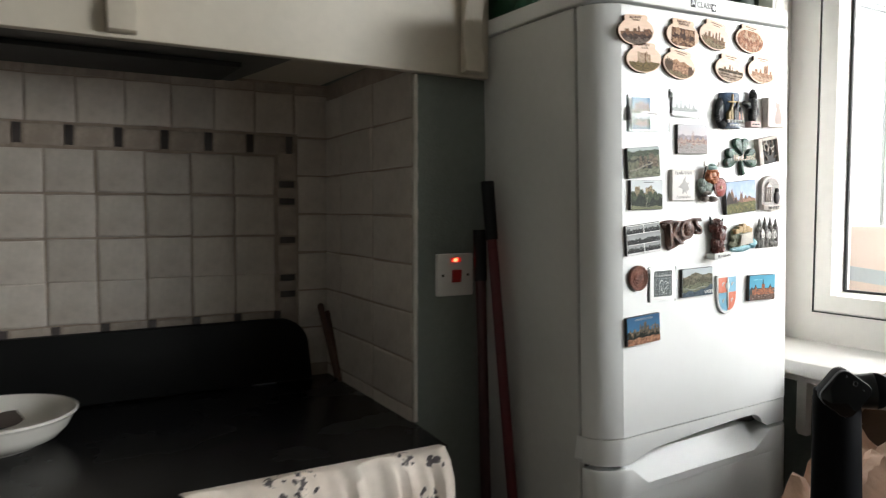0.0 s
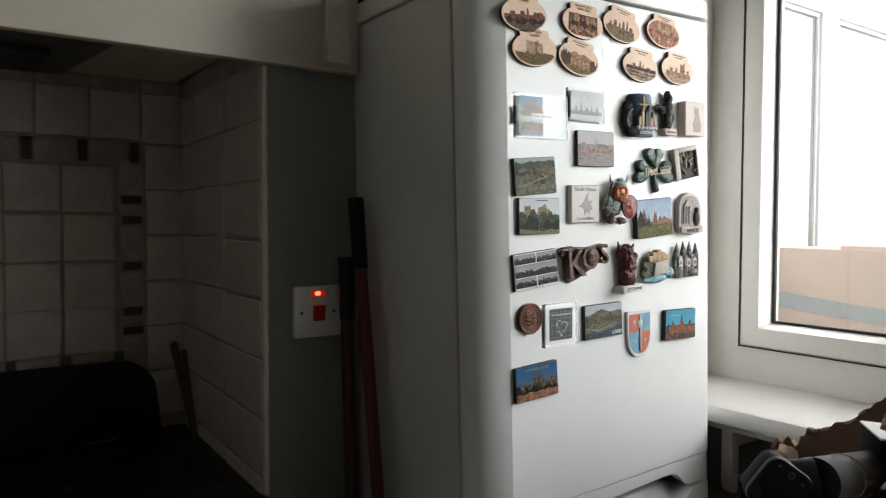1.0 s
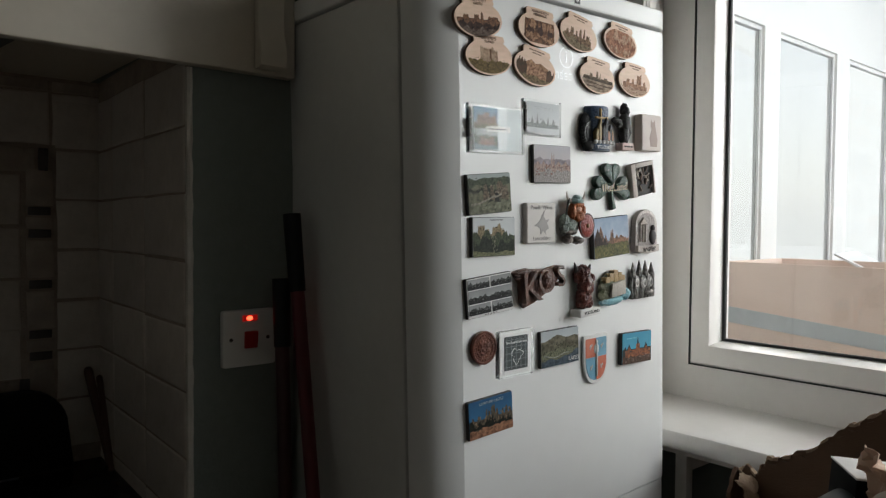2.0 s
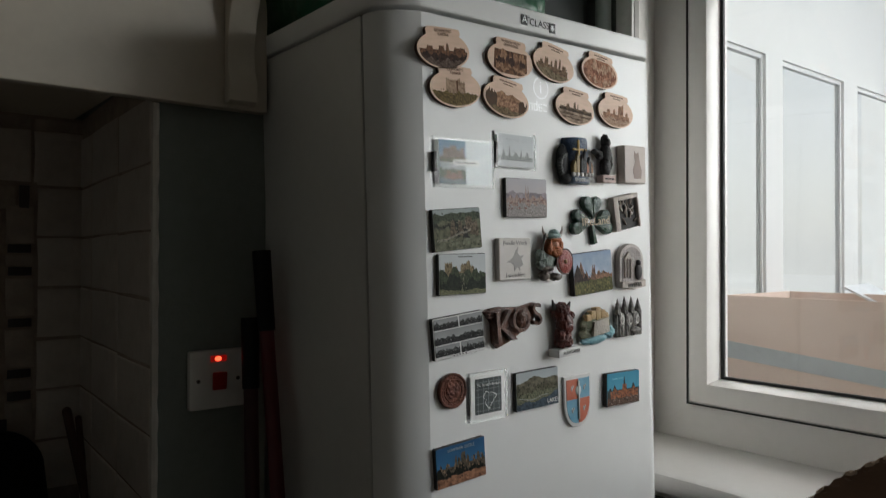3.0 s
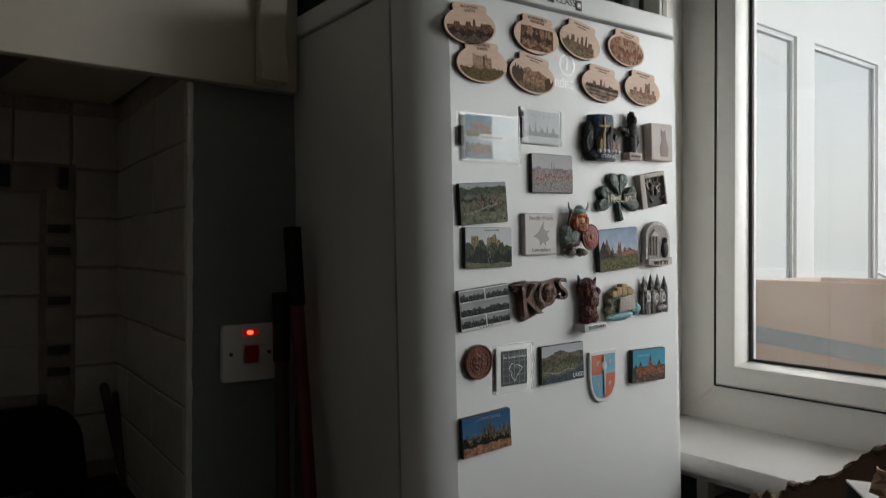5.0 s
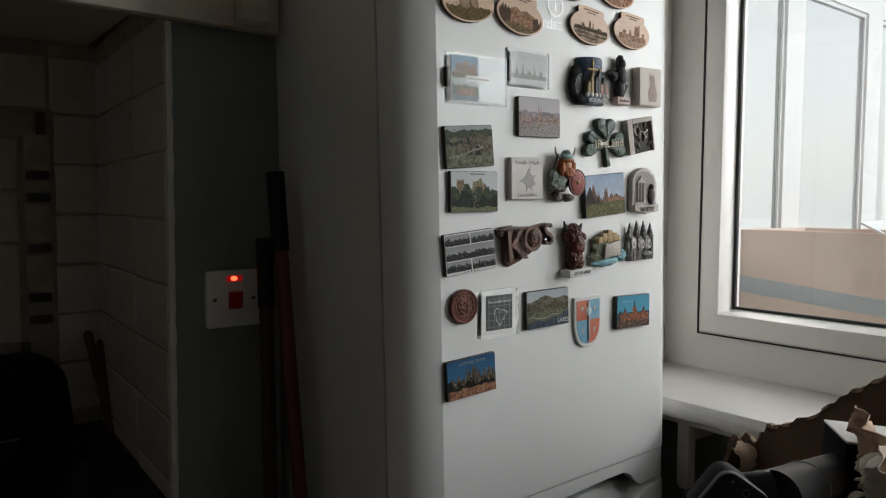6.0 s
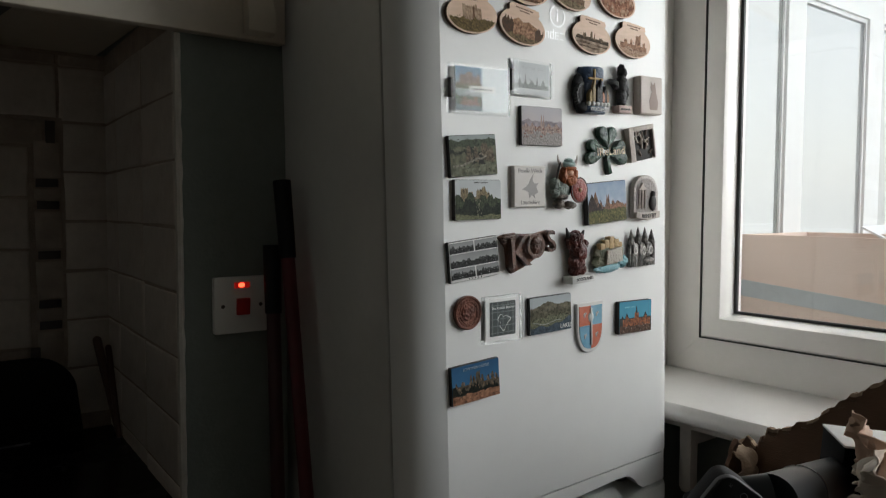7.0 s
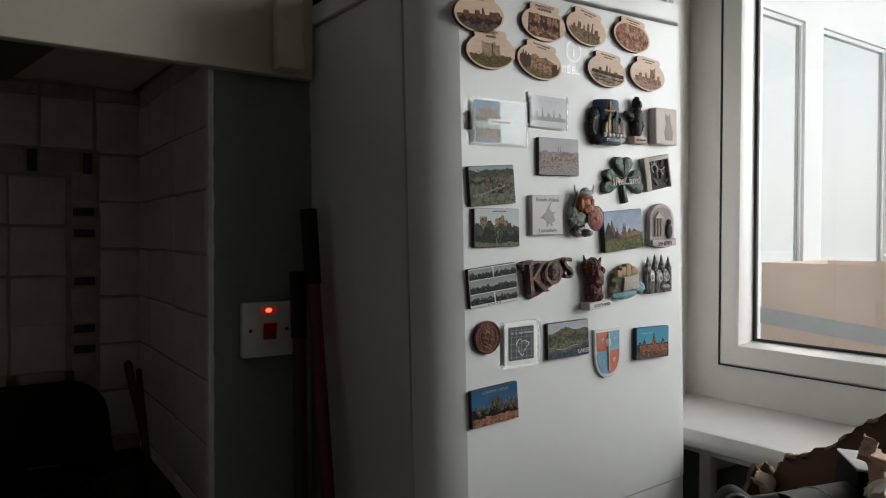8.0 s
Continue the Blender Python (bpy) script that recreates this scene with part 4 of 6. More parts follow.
def gables(*spec):
    """Pointed roofs: (centre, half width, height) on a base height given last."""
    *peaks, base = spec
    return lambda x: max([base] + [base + (t - base) * (1 - abs(x - c) / r) for c, r, t in peaks if abs(x - c) < r])


def rough_line(base, amp, freq, seed, slope=0.0):
    return lambda x: base + slope * x + amp * noise.noise(Vector((x * freq, seed, 0.3))) + 0.5 * amp * noise.noise(Vector((x * freq * 3.1, seed, 1.7)))


def layer(parent, w, h, y, material, top, bot=-1.0, x0=-1.0, x1=1.0, cx=0.0, cz=0.0, oval=False, n=72):
    """One layer of ink between two lines, cut to a rectangle or an oval."""
    bm = bmesh.new()
    val = lambda f, x: f(x) if callable(f) else f
    cols = []
    for i in range(n + 1):
        x = x0 + (x1 - x0) * i / n
        lim = math.sqrt(max(0.0, 1 - x * x)) if oval else 1.0
        hi, lo = min(val(top, x), lim), max(val(bot, x), -lim)
        cols.append((x, lo, max(lo, hi)))
    for (xa, la, ha), (xb, lb, hb) in zip(cols, cols[1:]):
        if ha - la < 1e-4 and hb - lb < 1e-4:
            continue
        q = [(xa, la), (xb, lb), (xb, hb), (xa, ha)]
        bm.faces.new([bm.verts.new((cx + a * w / 2, y, cz + b * h / 2)) for a, b in q])
    bmesh.ops.remove_doubles(bm, verts=bm.verts, dist=1e-7)
    bmesh.ops.dissolve_degenerate(bm, dist=1e-7, edges=bm.edges)
    return tagged(part("ink_layer", bm, material, parent, sm=False), kind="stuff")


def specks(parent, w, h, y, material, box, count, size, seed, cx=0.0, cz=0.0, tall=1.6, oval=False):
    """Small printed marks: windows, stones, stems."""
    r = random.Random(seed)
    bm = bmesh.new()
    for _ in range(count):
        x, z = r.uniform(box[0], box[1]), r.uniform(box[2], box[3])
        a, b = size * r.uniform(0.5, 1.2), size * tall * r.uniform(0.5, 1.3)
        if oval and x * x + z * z > 0.85:
            continue
        x, z = cx + x * w / 2, cz + z * h / 2
        k = r.uniform(-0.3, 0.3) * b
        bm.faces.new([bm.verts.new((x + p * a / 2 + q * k, y, z + q * b / 2)) for p, q in ((-1, -1), (1, -1), (1, 1), (-1, 1))])
    return tagged(part("ink_layer", bm, material, parent, sm=False), kind="stuff")


EDGE_DARK = shader("dark_magnet_edge", (0.035, 0.033, 0.03), 0.6)
CLEAR = glass("clear_acrylic", (0.97, 0.98, 0.98), 0.02, 1.24)
WHITE_CARD = shader("white_card", (0.74, 0.73, 0.71), 0.5, fine_amount=0.02)
GROUP = "souvenir magnets on the fridge door"


def magnet(name, u, v, turn, label, category="magnet"):
    return thing(name, FR @ Matrix.Translation((u, -0.0004, v)) @ Matrix.Rotation(radians(-turn), 4, "Y"), label, category, GROUP)


def flat(w, h, y0, y1, bevel=0.0006, r=0.0015, cx=0.0, cz=0.0):
    return prism(rounded(w, h, r, 3, cx, cz), y1, y0, "y", bevel, 1)


def face_text(text, size, x, z, y, material, parent, turn=0.0, spread=1.0):
    return words("lettering", text, size, material, parent, Matrix.Translation((x, y, z)) @ UP @ Matrix.Rotation(radians(turn), 4, "Z"), spread=spread)


def bars(parent, x, z, y, material, widths, height=0.0016, gap=0.001):
    for wd in widths:
        part("unread_line", prism([(x, z), (x + wd, z), (x + wd, z + height), (x, z + height)], y, y + 0.0002), material, parent)
        x += wd + gap


def photo(u, v, w, h, turn, mat, label, thick=0.0055, border=None):
    g = magnet("photo_magnet", u, v, turn, label)
    part("backing", flat(w, h, 0.0, -thick, 0.0008), border or EDGE_DARK, g)
    k = 0.0012 if border is None else 0.003
    part("print", flat(w - k, h - k, -thick - 0.0001, -thick - 0.0007, 0.0002), mat, g)
    return g


# acrylic cases
a1 = magnet("acrylic_magnet", 0.0600, 0.1000, 0, "clear acrylic magnet with a castle photograph on one half")
# pale insert; its bare right half stands in for the window's reflection
part("insert", flat(0.090, 0.056, -0.0035, -0.0042, 0.0001, cx=0.003), shader("pale_glare_insert", (0.47, 0.53, 0.54), 0.3, second=(0.60, 0.63, 0.62), scale=20), a1)
part("print", flat(0.043, 0.028, -0.0044, -0.0048, 0.0001, cx=-0.0195, cz=0.0135), picture("castle_tower_print", 0.043, 0.028, (0.16, 0.32, 0.50), seed=4.0), a1)
layer(a1, 0.043, 0.028, -0.0049, ink((0.26, 0.17, 0.10), (0.10, 0.06, 0.035), 300), towers((-0.72, -0.2, 0.22), (-0.2, 0.30, 0.50), (0.30, 0.62, 0.10), (0.62, 0.86, 0.34), -0.45), cx=-0.0195, cz=0.0135)
layer(a1, 0.043, 0.028, -0.0050, ink((0.17, 0.16, 0.07), (0.06, 0.06, 0.03), 500), rough_line(-0.55, 0.2, 3, 2.0), cx=-0.0195, cz=0.0135)
specks(a1, 0.043, 0.028, -0.0051, EDGE_DARK, (-0.6, 0.8, -0.35, 0.25), 16, 0.0011, 5, -0.0195, 0.0135)
part("print", flat(0.043, 0.026, -0.0044, -0.0048, 0.0001, cx=-0.0195, cz=-0.0145), picture("castle_water_print", 0.043, 0.026, (0.22, 0.28, 0.30), seed=5.1), a1)
layer(a1, 0.043, 0.026, -0.0049, ink((0.13, 0.17, 0.10), (0.04, 0.06, 0.04), 400), rough_line(0.45, 0.3, 4, 7.0), cx=-0.0195, cz=-0.0145)
layer(a1, 0.043, 0.026, -0.0050, ink((0.34, 0.17, 0.10), (0.12, 0.06, 0.04), 420), towers((-0.5, -0.2, 0.25), (-0.1, 0.25, 0.05), (0.35, 0.62, 0.3), -0.25), -0.6, -0.7, 0.8, cx=-0.0195, cz=-0.0145)
layer(a1, 0.043, 0.026, -0.0051, ink((0.20, 0.27, 0.30), (0.10, 0.13, 0.14), 350), rough_line(-0.5, 0.12, 5, 9.0), cx=-0.0195, cz=-0.0145)
part("title_strip", flat(0.044, 0.0075, -0.0049, -0.0053, 0.0001, cx=0.003, cz=0.0), WHITE_CARD, a1)
bars(a1, -0.016, -0.0008, -0.0056, EDGE_DARK, (0.012, 0.009, 0.012), 0.0016)
part("case", flat(0.101, 0.0635, -0.0002, -0.0075, 0.0012, 0.002), CLEAR, a1, "clear acrylic case").visible_shadow = False
for x in (-0.0475,):
    part("case_spacer", block(x - 0.002, x + 0.002, -0.0065, -0.0008, -0.012, 0.012), EDGE_DARK, a1)
a2 = magnet("acrylic_magnet", 0.1508, 0.1208, -1.0, "clear acrylic magnet with a pale drawn town map")
part("insert", flat(0.068, 0.043, -0.003, -0.0036, 0.0001, cx=0.002), picture("pale_town_print", 0.068, 0.043, (0.62, 0.65, 0.66), seed=8.2, cloud=(0.90, 0.92, 0.92), depth=0.85), a2)
layer(a2, 0.068, 0.043, -0.0037, ink((0.42, 0.44, 0.43), (0.55, 0.57, 0.56), 260), gables((-0.62, 0.10, 0.1), (-0.3, 0.07, 0.35), (0.05, 0.16, -0.05), (0.35, 0.06, 0.25), (0.68, 0.12, 0.05), -0.35), -0.62)
specks(a2, 0.068, 0.043, -0.0038, shader("pale_drawn_line", (0.33, 0.35, 0.35), 0.5), (-0.85, 0.85, -0.6, -0.05), 40, 0.0011, 12)
specks(a2, 0.068, 0.043, -0.0038, shader("pale_drawn_title", (0.40, 0.42, 0.43), 0.5), (-0.6, 0.7, 0.55, 0.75), 22, 0.0016, 13, tall=0.7)
part("case", flat(0.0775, 0.0495, -0.0002, -0.007, 0.0012, 0.002), CLEAR, a2, "clear acrylic case").visible_shadow = False
part("case_spacer", block(-0.0365, -0.0335, -0.006, -0.0008, -0.018, 0.01), EDGE_DARK, a2)
a3 = magnet("acrylic_magnet", 0.0915, -0.2015, -0.8, "clear acrylic magnet with a map on black tartan")
part("insert", flat(0.058, 0.056, -0.004, -0.0048, 0.0001), WHITE_CARD, a3)
TARTAN = shader("black_tartan", (0.035, 0.045, 0.045), 0.4)
part("print", flat(0.046, 0.046, -0.005, -0.0056, 0.0001, cz=0.001), TARTAN, a3)
GREY_LINE = shader("grey_line_print", (0.17, 0.19, 0.19), 0.5)
for k in range(5):
    q = -0.0185 + 0.0092 * k
    part("check_line", block(q - 0.0005, q + 0.0005, -0.0059, -0.0057, -0.021, 0.023), GREY_LINE, a3)
    part("check_line", block(-0.022, 0.022, -0.0062, -0.0060, q + 0.0005, q + 0.0013), GREY_LINE, a3)
mp_ = part("map_outline", arc_strip(0.0088, 0.0097, 0, 360, 40), WHITE_CARD, a3, "white map outline")
for v_ in mp_.data.vertices:
    a_ = math.atan2(v_.co.y, v_.co.x)
    v_.co *= 1 + 0.28 * math.sin(3 * a_ + 0.5) + 0.12 * math.sin(7 * a_)
mp_.matrix_local = Matrix.Translation((0.001, -0.0064, -0.003)) @ UP
face_text("The Scottish Borders", 0.0048, 0.0, 0.0155, -0.0065, WHITE_CARD, a3)
part("case", flat(0.0665, 0.0635, -0.0002, -0.0095, 0.0016, 0.002), CLEAR, a3, "thick clear acrylic case").visible_shadow = False

# printed photographs
GREYTXT = shader("pale_blue_grey_print", (0.36, 0.42, 0.46), 0.5, fine_amount=0.0)
ot = photo(0.1703, 0.0577, 0.079, 0.053, 0, picture("old_town_print", 0.079, 0.053, (0.55, 0.55, 0.60), seed=11.7, cloud=(0.80, 0.66, 0.62), depth=0.8), "photo magnet of a hazy old town with a tower")
layer(ot, 0.078, 0.052, -0.0063, ink((0.42, 0.36, 0.38), (0.33, 0.29, 0.32), 120), rough_line(0.28, 0.12, 3, 4.0))
layer(ot, 0.078, 0.052, -0.0064, ink((0.50, 0.36, 0.31), (0.27, 0.20, 0.19), 330), gables((-0.8, 0.14, 0.15), (-0.5, 0.1, 0.2), (-0.05, 0.06, 0.75), (0.06, 0.05, 0.72), (0.32, 0.16, 0.18), (0.7, 0.2, 0.16), -0.05))
layer(ot, 0.078, 0.052, -0.0065, ink((0.46, 0.42, 0.40), (0.24, 0.20, 0.19), 460), rough_line(-0.35, 0.25, 4, 6.0))
specks(ot, 0.078, 0.052, -0.0066, ink((0.30, 0.13, 0.10), (0.20, 0.09, 0.07)), (-0.9, 0.9, -0.6, 0.0), 26, 0.0026, 4, tall=0.6)
specks(ot, 0.078, 0.052, -0.0067, ink((0.56, 0.52, 0.50), (0.45, 0.42, 0.40)), (-0.9, 0.9, -0.9, -0.1), 9, 0.0020, 6, tall=0.8)
ac = photo(0.0457, 0.0158, 0.0785, 0.0525, 3.4, picture("aerial_castle_print", 0.0785, 0.0525, (0.30, 0.36, 0.34), seed=14.2, grain=150, depth=0.8), "photo magnet of a ruined castle seen from above")
layer(ac, 0.077, 0.051, -0.0063, ink((0.085, 0.105, 0.06), (0.022, 0.032, 0.02), 420), rough_line(0.78, 0.1, 3, 1.0))
layer(ac, 0.077, 0.051, -0.0064, ink((0.18, 0.18, 0.11), (0.08, 0.085, 0.055), 160), rough_line(0.38, 0.14, 2.5, 3.0))
layer(ac, 0.077, 0.051, -0.0065, ink((0.03, 0.035, 0.022), (0.015, 0.018, 0.012), 300), rough_line(0.30, 0.25, 5, 8.0), rough_line(0.08, 0.2, 4, 5.0), -1.0, 0.15)
layer(ac, 0.077, 0.051, -0.0066, ink((0.20, 0.155, 0.10), (0.055, 0.042, 0.03), 340), towers((-0.30, -0.12, 0.42), (0.02, 0.16, 0.36), (0.34, 0.62, 0.55), (0.62, 0.86, 0.30), 0.0), rough_line(-0.32, 0.2, 3, 2.0), -0.34, 0.9)
layer(ac, 0.077, 0.051, -0.0067, ink((0.02, 0.02, 0.016), (0.03, 0.028, 0.02), 300), towers((-0.05, 0.05, -0.05), (0.2, 0.42, 0.12), -0.4), rough_line(-0.42, 0.1, 3, 12.0), -0.1, 0.5)
layer(ac, 0.077, 0.051, -0.0067, ink((0.21, 0.21, 0.14), (0.11, 0.12, 0.07), 220), rough_line(-0.45, 0.2, 3, 9.0))
layer(ac, 0.077, 0.051, -0.0068, ink((0.38, 0.34, 0.26), (0.24, 0.21, 0.16), 300), rough_line(-0.22, 0.12, 2, 14.0, 0.25), rough_line(-0.32, 0.12, 2, 14.0, 0.25), -0.9, 0.55)
specks(ac, 0.077, 0.051, -0.0069, ink((0.03, 0.035, 0.02), (0.05, 0.055, 0.03)), (-0.95, 0.95, -0.9, 0.9), 46, 0.0022, 9, tall=0.7)
specks(ac, 0.077, 0.051, -0.0070, ink((0.34, 0.28, 0.20), (0.26, 0.21, 0.15)), (-0.2, 0.8, -0.25, 0.45), 24, 0.0016, 10)
cw = photo(0.0527, -0.0411, 0.0785, 0.0518, -0.6, picture("castle_wood_print", 0.0785, 0.0518, (0.55, 0.58, 0.58), seed=17.9, depth=0.9), "photo magnet of a castle above dark trees")
layer(cw, 0.077, 0.0503, -0.0063, ink((0.36, 0.28, 0.16), (0.13, 0.10, 0.06), 330), towers((-0.78, -0.45, 0.55), (-0.38, -0.22, 0.35), (-0.10, 0.16, 0.48), (0.16, 0.32, 0.62), (0.32, 0.5, 0.36), 0.15), -1.0, -0.8, 0.55)
layer(cw, 0.077, 0.0503, -0.0064, ink((0.075, 0.095, 0.05), (0.016, 0.022, 0.014), 420), rough_line(0.12, 0.35, 4, 3.0, -0.08))
layer(cw, 0.077, 0.0503, -0.0065, ink((0.028, 0.036, 0.022), (0.010, 0.014, 0.010), 380), rough_line(-0.25, 0.5, 3, 6.0))
layer(cw, 0.077, 0.0503, -0.0066, ink((0.22, 0.22, 0.12), (0.10, 0.11, 0.06), 420), rough_line(-0.78, 0.12, 4, 9.0))
specks(cw, 0.077, 0.0503, -0.0066, ink((0.03, 0.026, 0.02), (0.05, 0.04, 0.03)), (-0.7, 0.45, 0.15, 0.5), 16, 0.0012, 3)
specks(cw, 0.077, 0.0503, -0.0067, ink((0.26, 0.25, 0.17), (0.18, 0.18, 0.12)), (-0.15, 0.15, -0.8, 0.0), 14, 0.0012, 8, tall=3.0)
bars(cw, -0.008, 0.0215, -0.0066, EDGE_DARK, (0.009, 0.007, 0.006), 0.0012, 0.001)
ab = photo(0.3038, -0.0498, 0.0880, 0.0615, 3.4, picture("abbey_ruin_print", 0.088, 0.0615, (0.14, 0.27, 0.46), seed=21.3, cloud=(1.1, 1.1, 1.1), depth=0.8), "photo magnet of abbey ruins under a blue sky", thick=0.008)
layer(ab, 0.0865, 0.060, -0.0088, ink((0.25, 0.14, 0.09), (0.09, 0.05, 0.035), 300), gables((-0.62, 0.22, 0.62), (-0.35, 0.10, 0.15), (-0.02, 0.10, 0.45), (0.07, 0.05, 0.6), (0.30, 0.14, 0.12), (0.55, 0.22, 0.05), -0.2))
layer(ab, 0.0865, 0.060, -0.0089, ink((0.055, 0.035, 0.025), (0.03, 0.02, 0.016), 300), gables((-0.80, 0.30, 0.50), (-0.42, 0.12, 0.02), -0.3), -0.42, -1.0, -0.2)
layer(ab, 0.0865, 0.060, -0.0090, ink((0.38, 0.20, 0.12), (0.20, 0.10, 0.06), 340), rough_line(-0.12, 0.16, 5, 4.0), -0.5, 0.1, 1.0)
layer(ab, 0.0865, 0.060, -0.0091, ink((0.16, 0.15, 0.05), (0.05, 0.06, 0.02), 380), rough_line(-0.36, 0.10, 3, 8.0))
specks(ab, 0.0865, 0.060, -0.0092, ink((0.30, 0.24, 0.08), (0.2, 0.16, 0.06)), (-0.9, 0.9, -0.95, -0.5), 36, 0.0018, 4, tall=1.0)
specks(ab, 0.0865, 0.060, -0.0093, EDGE_DARK, (-0.7, 0.6, -0.3, 0.2), 16, 0.0014, 14, tall=2.0)
lk = photo(0.1838, -0.2055, 0.0835, 0.0525, 0.0, picture("lake_hills_print", 0.0835, 0.0525, (0.42, 0.47, 0.49), seed=25.5, depth=0.85), "photo magnet of brown hills above a lake")
layer(lk, 0.082, 0.051, -0.0063, ink((0.19, 0.17, 0.12), (0.09, 0.085, 0.06), 130), lambda x: 0.42 + 0.30 * math.exp(-((x + 0.15) / 0.42) ** 2) + 0.16 * math.exp(-((x - 0.75) / 0.3) ** 2) + 0.05 * noise.noise(Vector((x * 9, 3, 0))))
layer(lk, 0.082, 0.051, -0.0064, ink((0.16, 0.15, 0.10), (0.06, 0.06, 0.04), 240), rough_line(0.20, 0.22, 2.5, 5.0))
layer(lk, 0.082, 0.051, -0.0065, ink((0.22, 0.22, 0.14), (0.08, 0.085, 0.055), 420), rough_line(-0.12, 0.16, 4, 8.0))
specks(lk, 0.082, 0.051, -0.0066, ink((0.03, 0.04, 0.022), (0.05, 0.06, 0.03)), (-1.0, 1.0, -0.4, 0.3), 46, 0.0020, 11, tall=0.6)
layer(lk, 0.082, 0.051, -0.0067, ink((0.085, 0.115, 0.145), (0.05, 0.07, 0.09), 160), lambda x: -0.62 + 0.42 * max(0.0, x - 0.1) + 0.06 * math.sin(9 * x))
layer(lk, 0.082, 0.051, -0.0068, ink((0.45, 0.45, 0.40), (0.3, 0.3, 0.26), 300), lambda x: -0.42 + 0.08 * math.sin(5 * x), lambda x: -0.46 + 0.08 * math.sin(5 * x), -0.9, 0.5)
face_text("LAKES", 0.0085, 0.0295, -0.0195, -0.0071, WHITE_CARD, lk)
th = photo(0.3714, -0.2312, 0.0800, 0.0505, -2.2, picture("town_hall_print", 0.08, 0.0505, (0.05, 0.32, 0.48), seed=28.8, cloud=(0.12, 0.48, 0.66), depth=0.8), "photo magnet of a domed town hall on turquoise sky", thick=0.007)
layer(th, 0.0785, 0.049, -0.0078, ink((0.06, 0.075, 0.075), (0.03, 0.035, 0.035), 300), gables((0.05, 0.10, 0.80), (-0.55, 0.12, 0.30), (0.62, 0.13, 0.30), (-0.82, 0.08, 0.15), -0.05))
layer(th, 0.0785, 0.049, -0.0079, ink((0.42, 0.16, 0.08), (0.15, 0.055, 0.03), 330), towers((-0.62, -0.46, 0.0), (-0.08, 0.18, 0.22), (0.54, 0.72, 0.0), -0.12), -0.62, -0.8, 0.92)
specks(th, 0.0785, 0.049, -0.0080, EDGE_DARK, (-0.75, 0.88, -0.5, -0.15), 34, 0.0014, 3)
layer(th, 0.0785, 0.049, -0.0081, ink((0.16, 0.10, 0.075), (0.05, 0.035, 0.03), 420), rough_line(-0.55, 0.10, 5, 4.0))
specks(th, 0.0785, 0.049, -0.0082, ink((0.5, 0.42, 0.36), (0.3, 0.24, 0.2)), (-0.9, 0.9, -0.95, -0.55), 30, 0.0012, 5, tall=1.0)
bars(th, -0.028, 0.0150, -0.0082, ink((0.18, 0.52, 0.66), (0.2, 0.5, 0.62)), (0.014, 0.010), 0.0018, 0.002)
lw = photo(0.0435, -0.2787, 0.0815, 0.0508, 2.0, picture("blue_castle_print", 0.0815, 0.0508, (0.025, 0.10, 0.22), seed=31.4, cloud=(0.05, 0.24, 0.46), depth=0.8), "photo magnet of a castle front on deep blue sky")
layer(lw, 0.080, 0.0493, -0.0063, ink((0.15, 0.12, 0.085), (0.045, 0.038, 0.03), 300), towers((-0.88, -0.80, 0.10), (-0.62, -0.54, 0.12), (-0.26, -0.18, 0.38), (-0.14, -0.04, 0.30), (0.0, 0.18, 0.50), (0.22, 0.32, 0.30), (0.5, 0.58, 0.18), (0.66, 0.76, 0.30), (0.86, 0.93, 0.15), -0.05))
layer(lw, 0.080, 0.0493, -0.0064, ink((0.020, 0.022, 0.016), (0.010, 0.011, 0.009), 300), rough_line(-0.22, 0.5, 4, 7.0), -0.55)
specks(lw, 0.080, 0.0493, -0.0065, ink((0.33, 0.22, 0.14), (0.22, 0.15, 0.1)), (-0.85, 0.85, -0.35, 0.2), 34, 0.0017, 5, tall=1.8)
layer(lw, 0.080, 0.0493, -0.0066, ink((0.40, 0.20, 0.12), (0.22, 0.11, 0.07), 200), rough_line(-0.55, 0.10, 4, 3.0))
specks(lw, 0.080, 0.0493, -0.0067, ink((0.05, 0.035, 0.03), (0.08, 0.05, 0.04)), (-0.9, 0.9, -0.9, -0.55), 16, 0.0026, 8, tall=0.35)
face_text("LOWTHER CASTLE", 0.0052, 0.0, 0.0195, -0.0070, GREYTXT, lw)
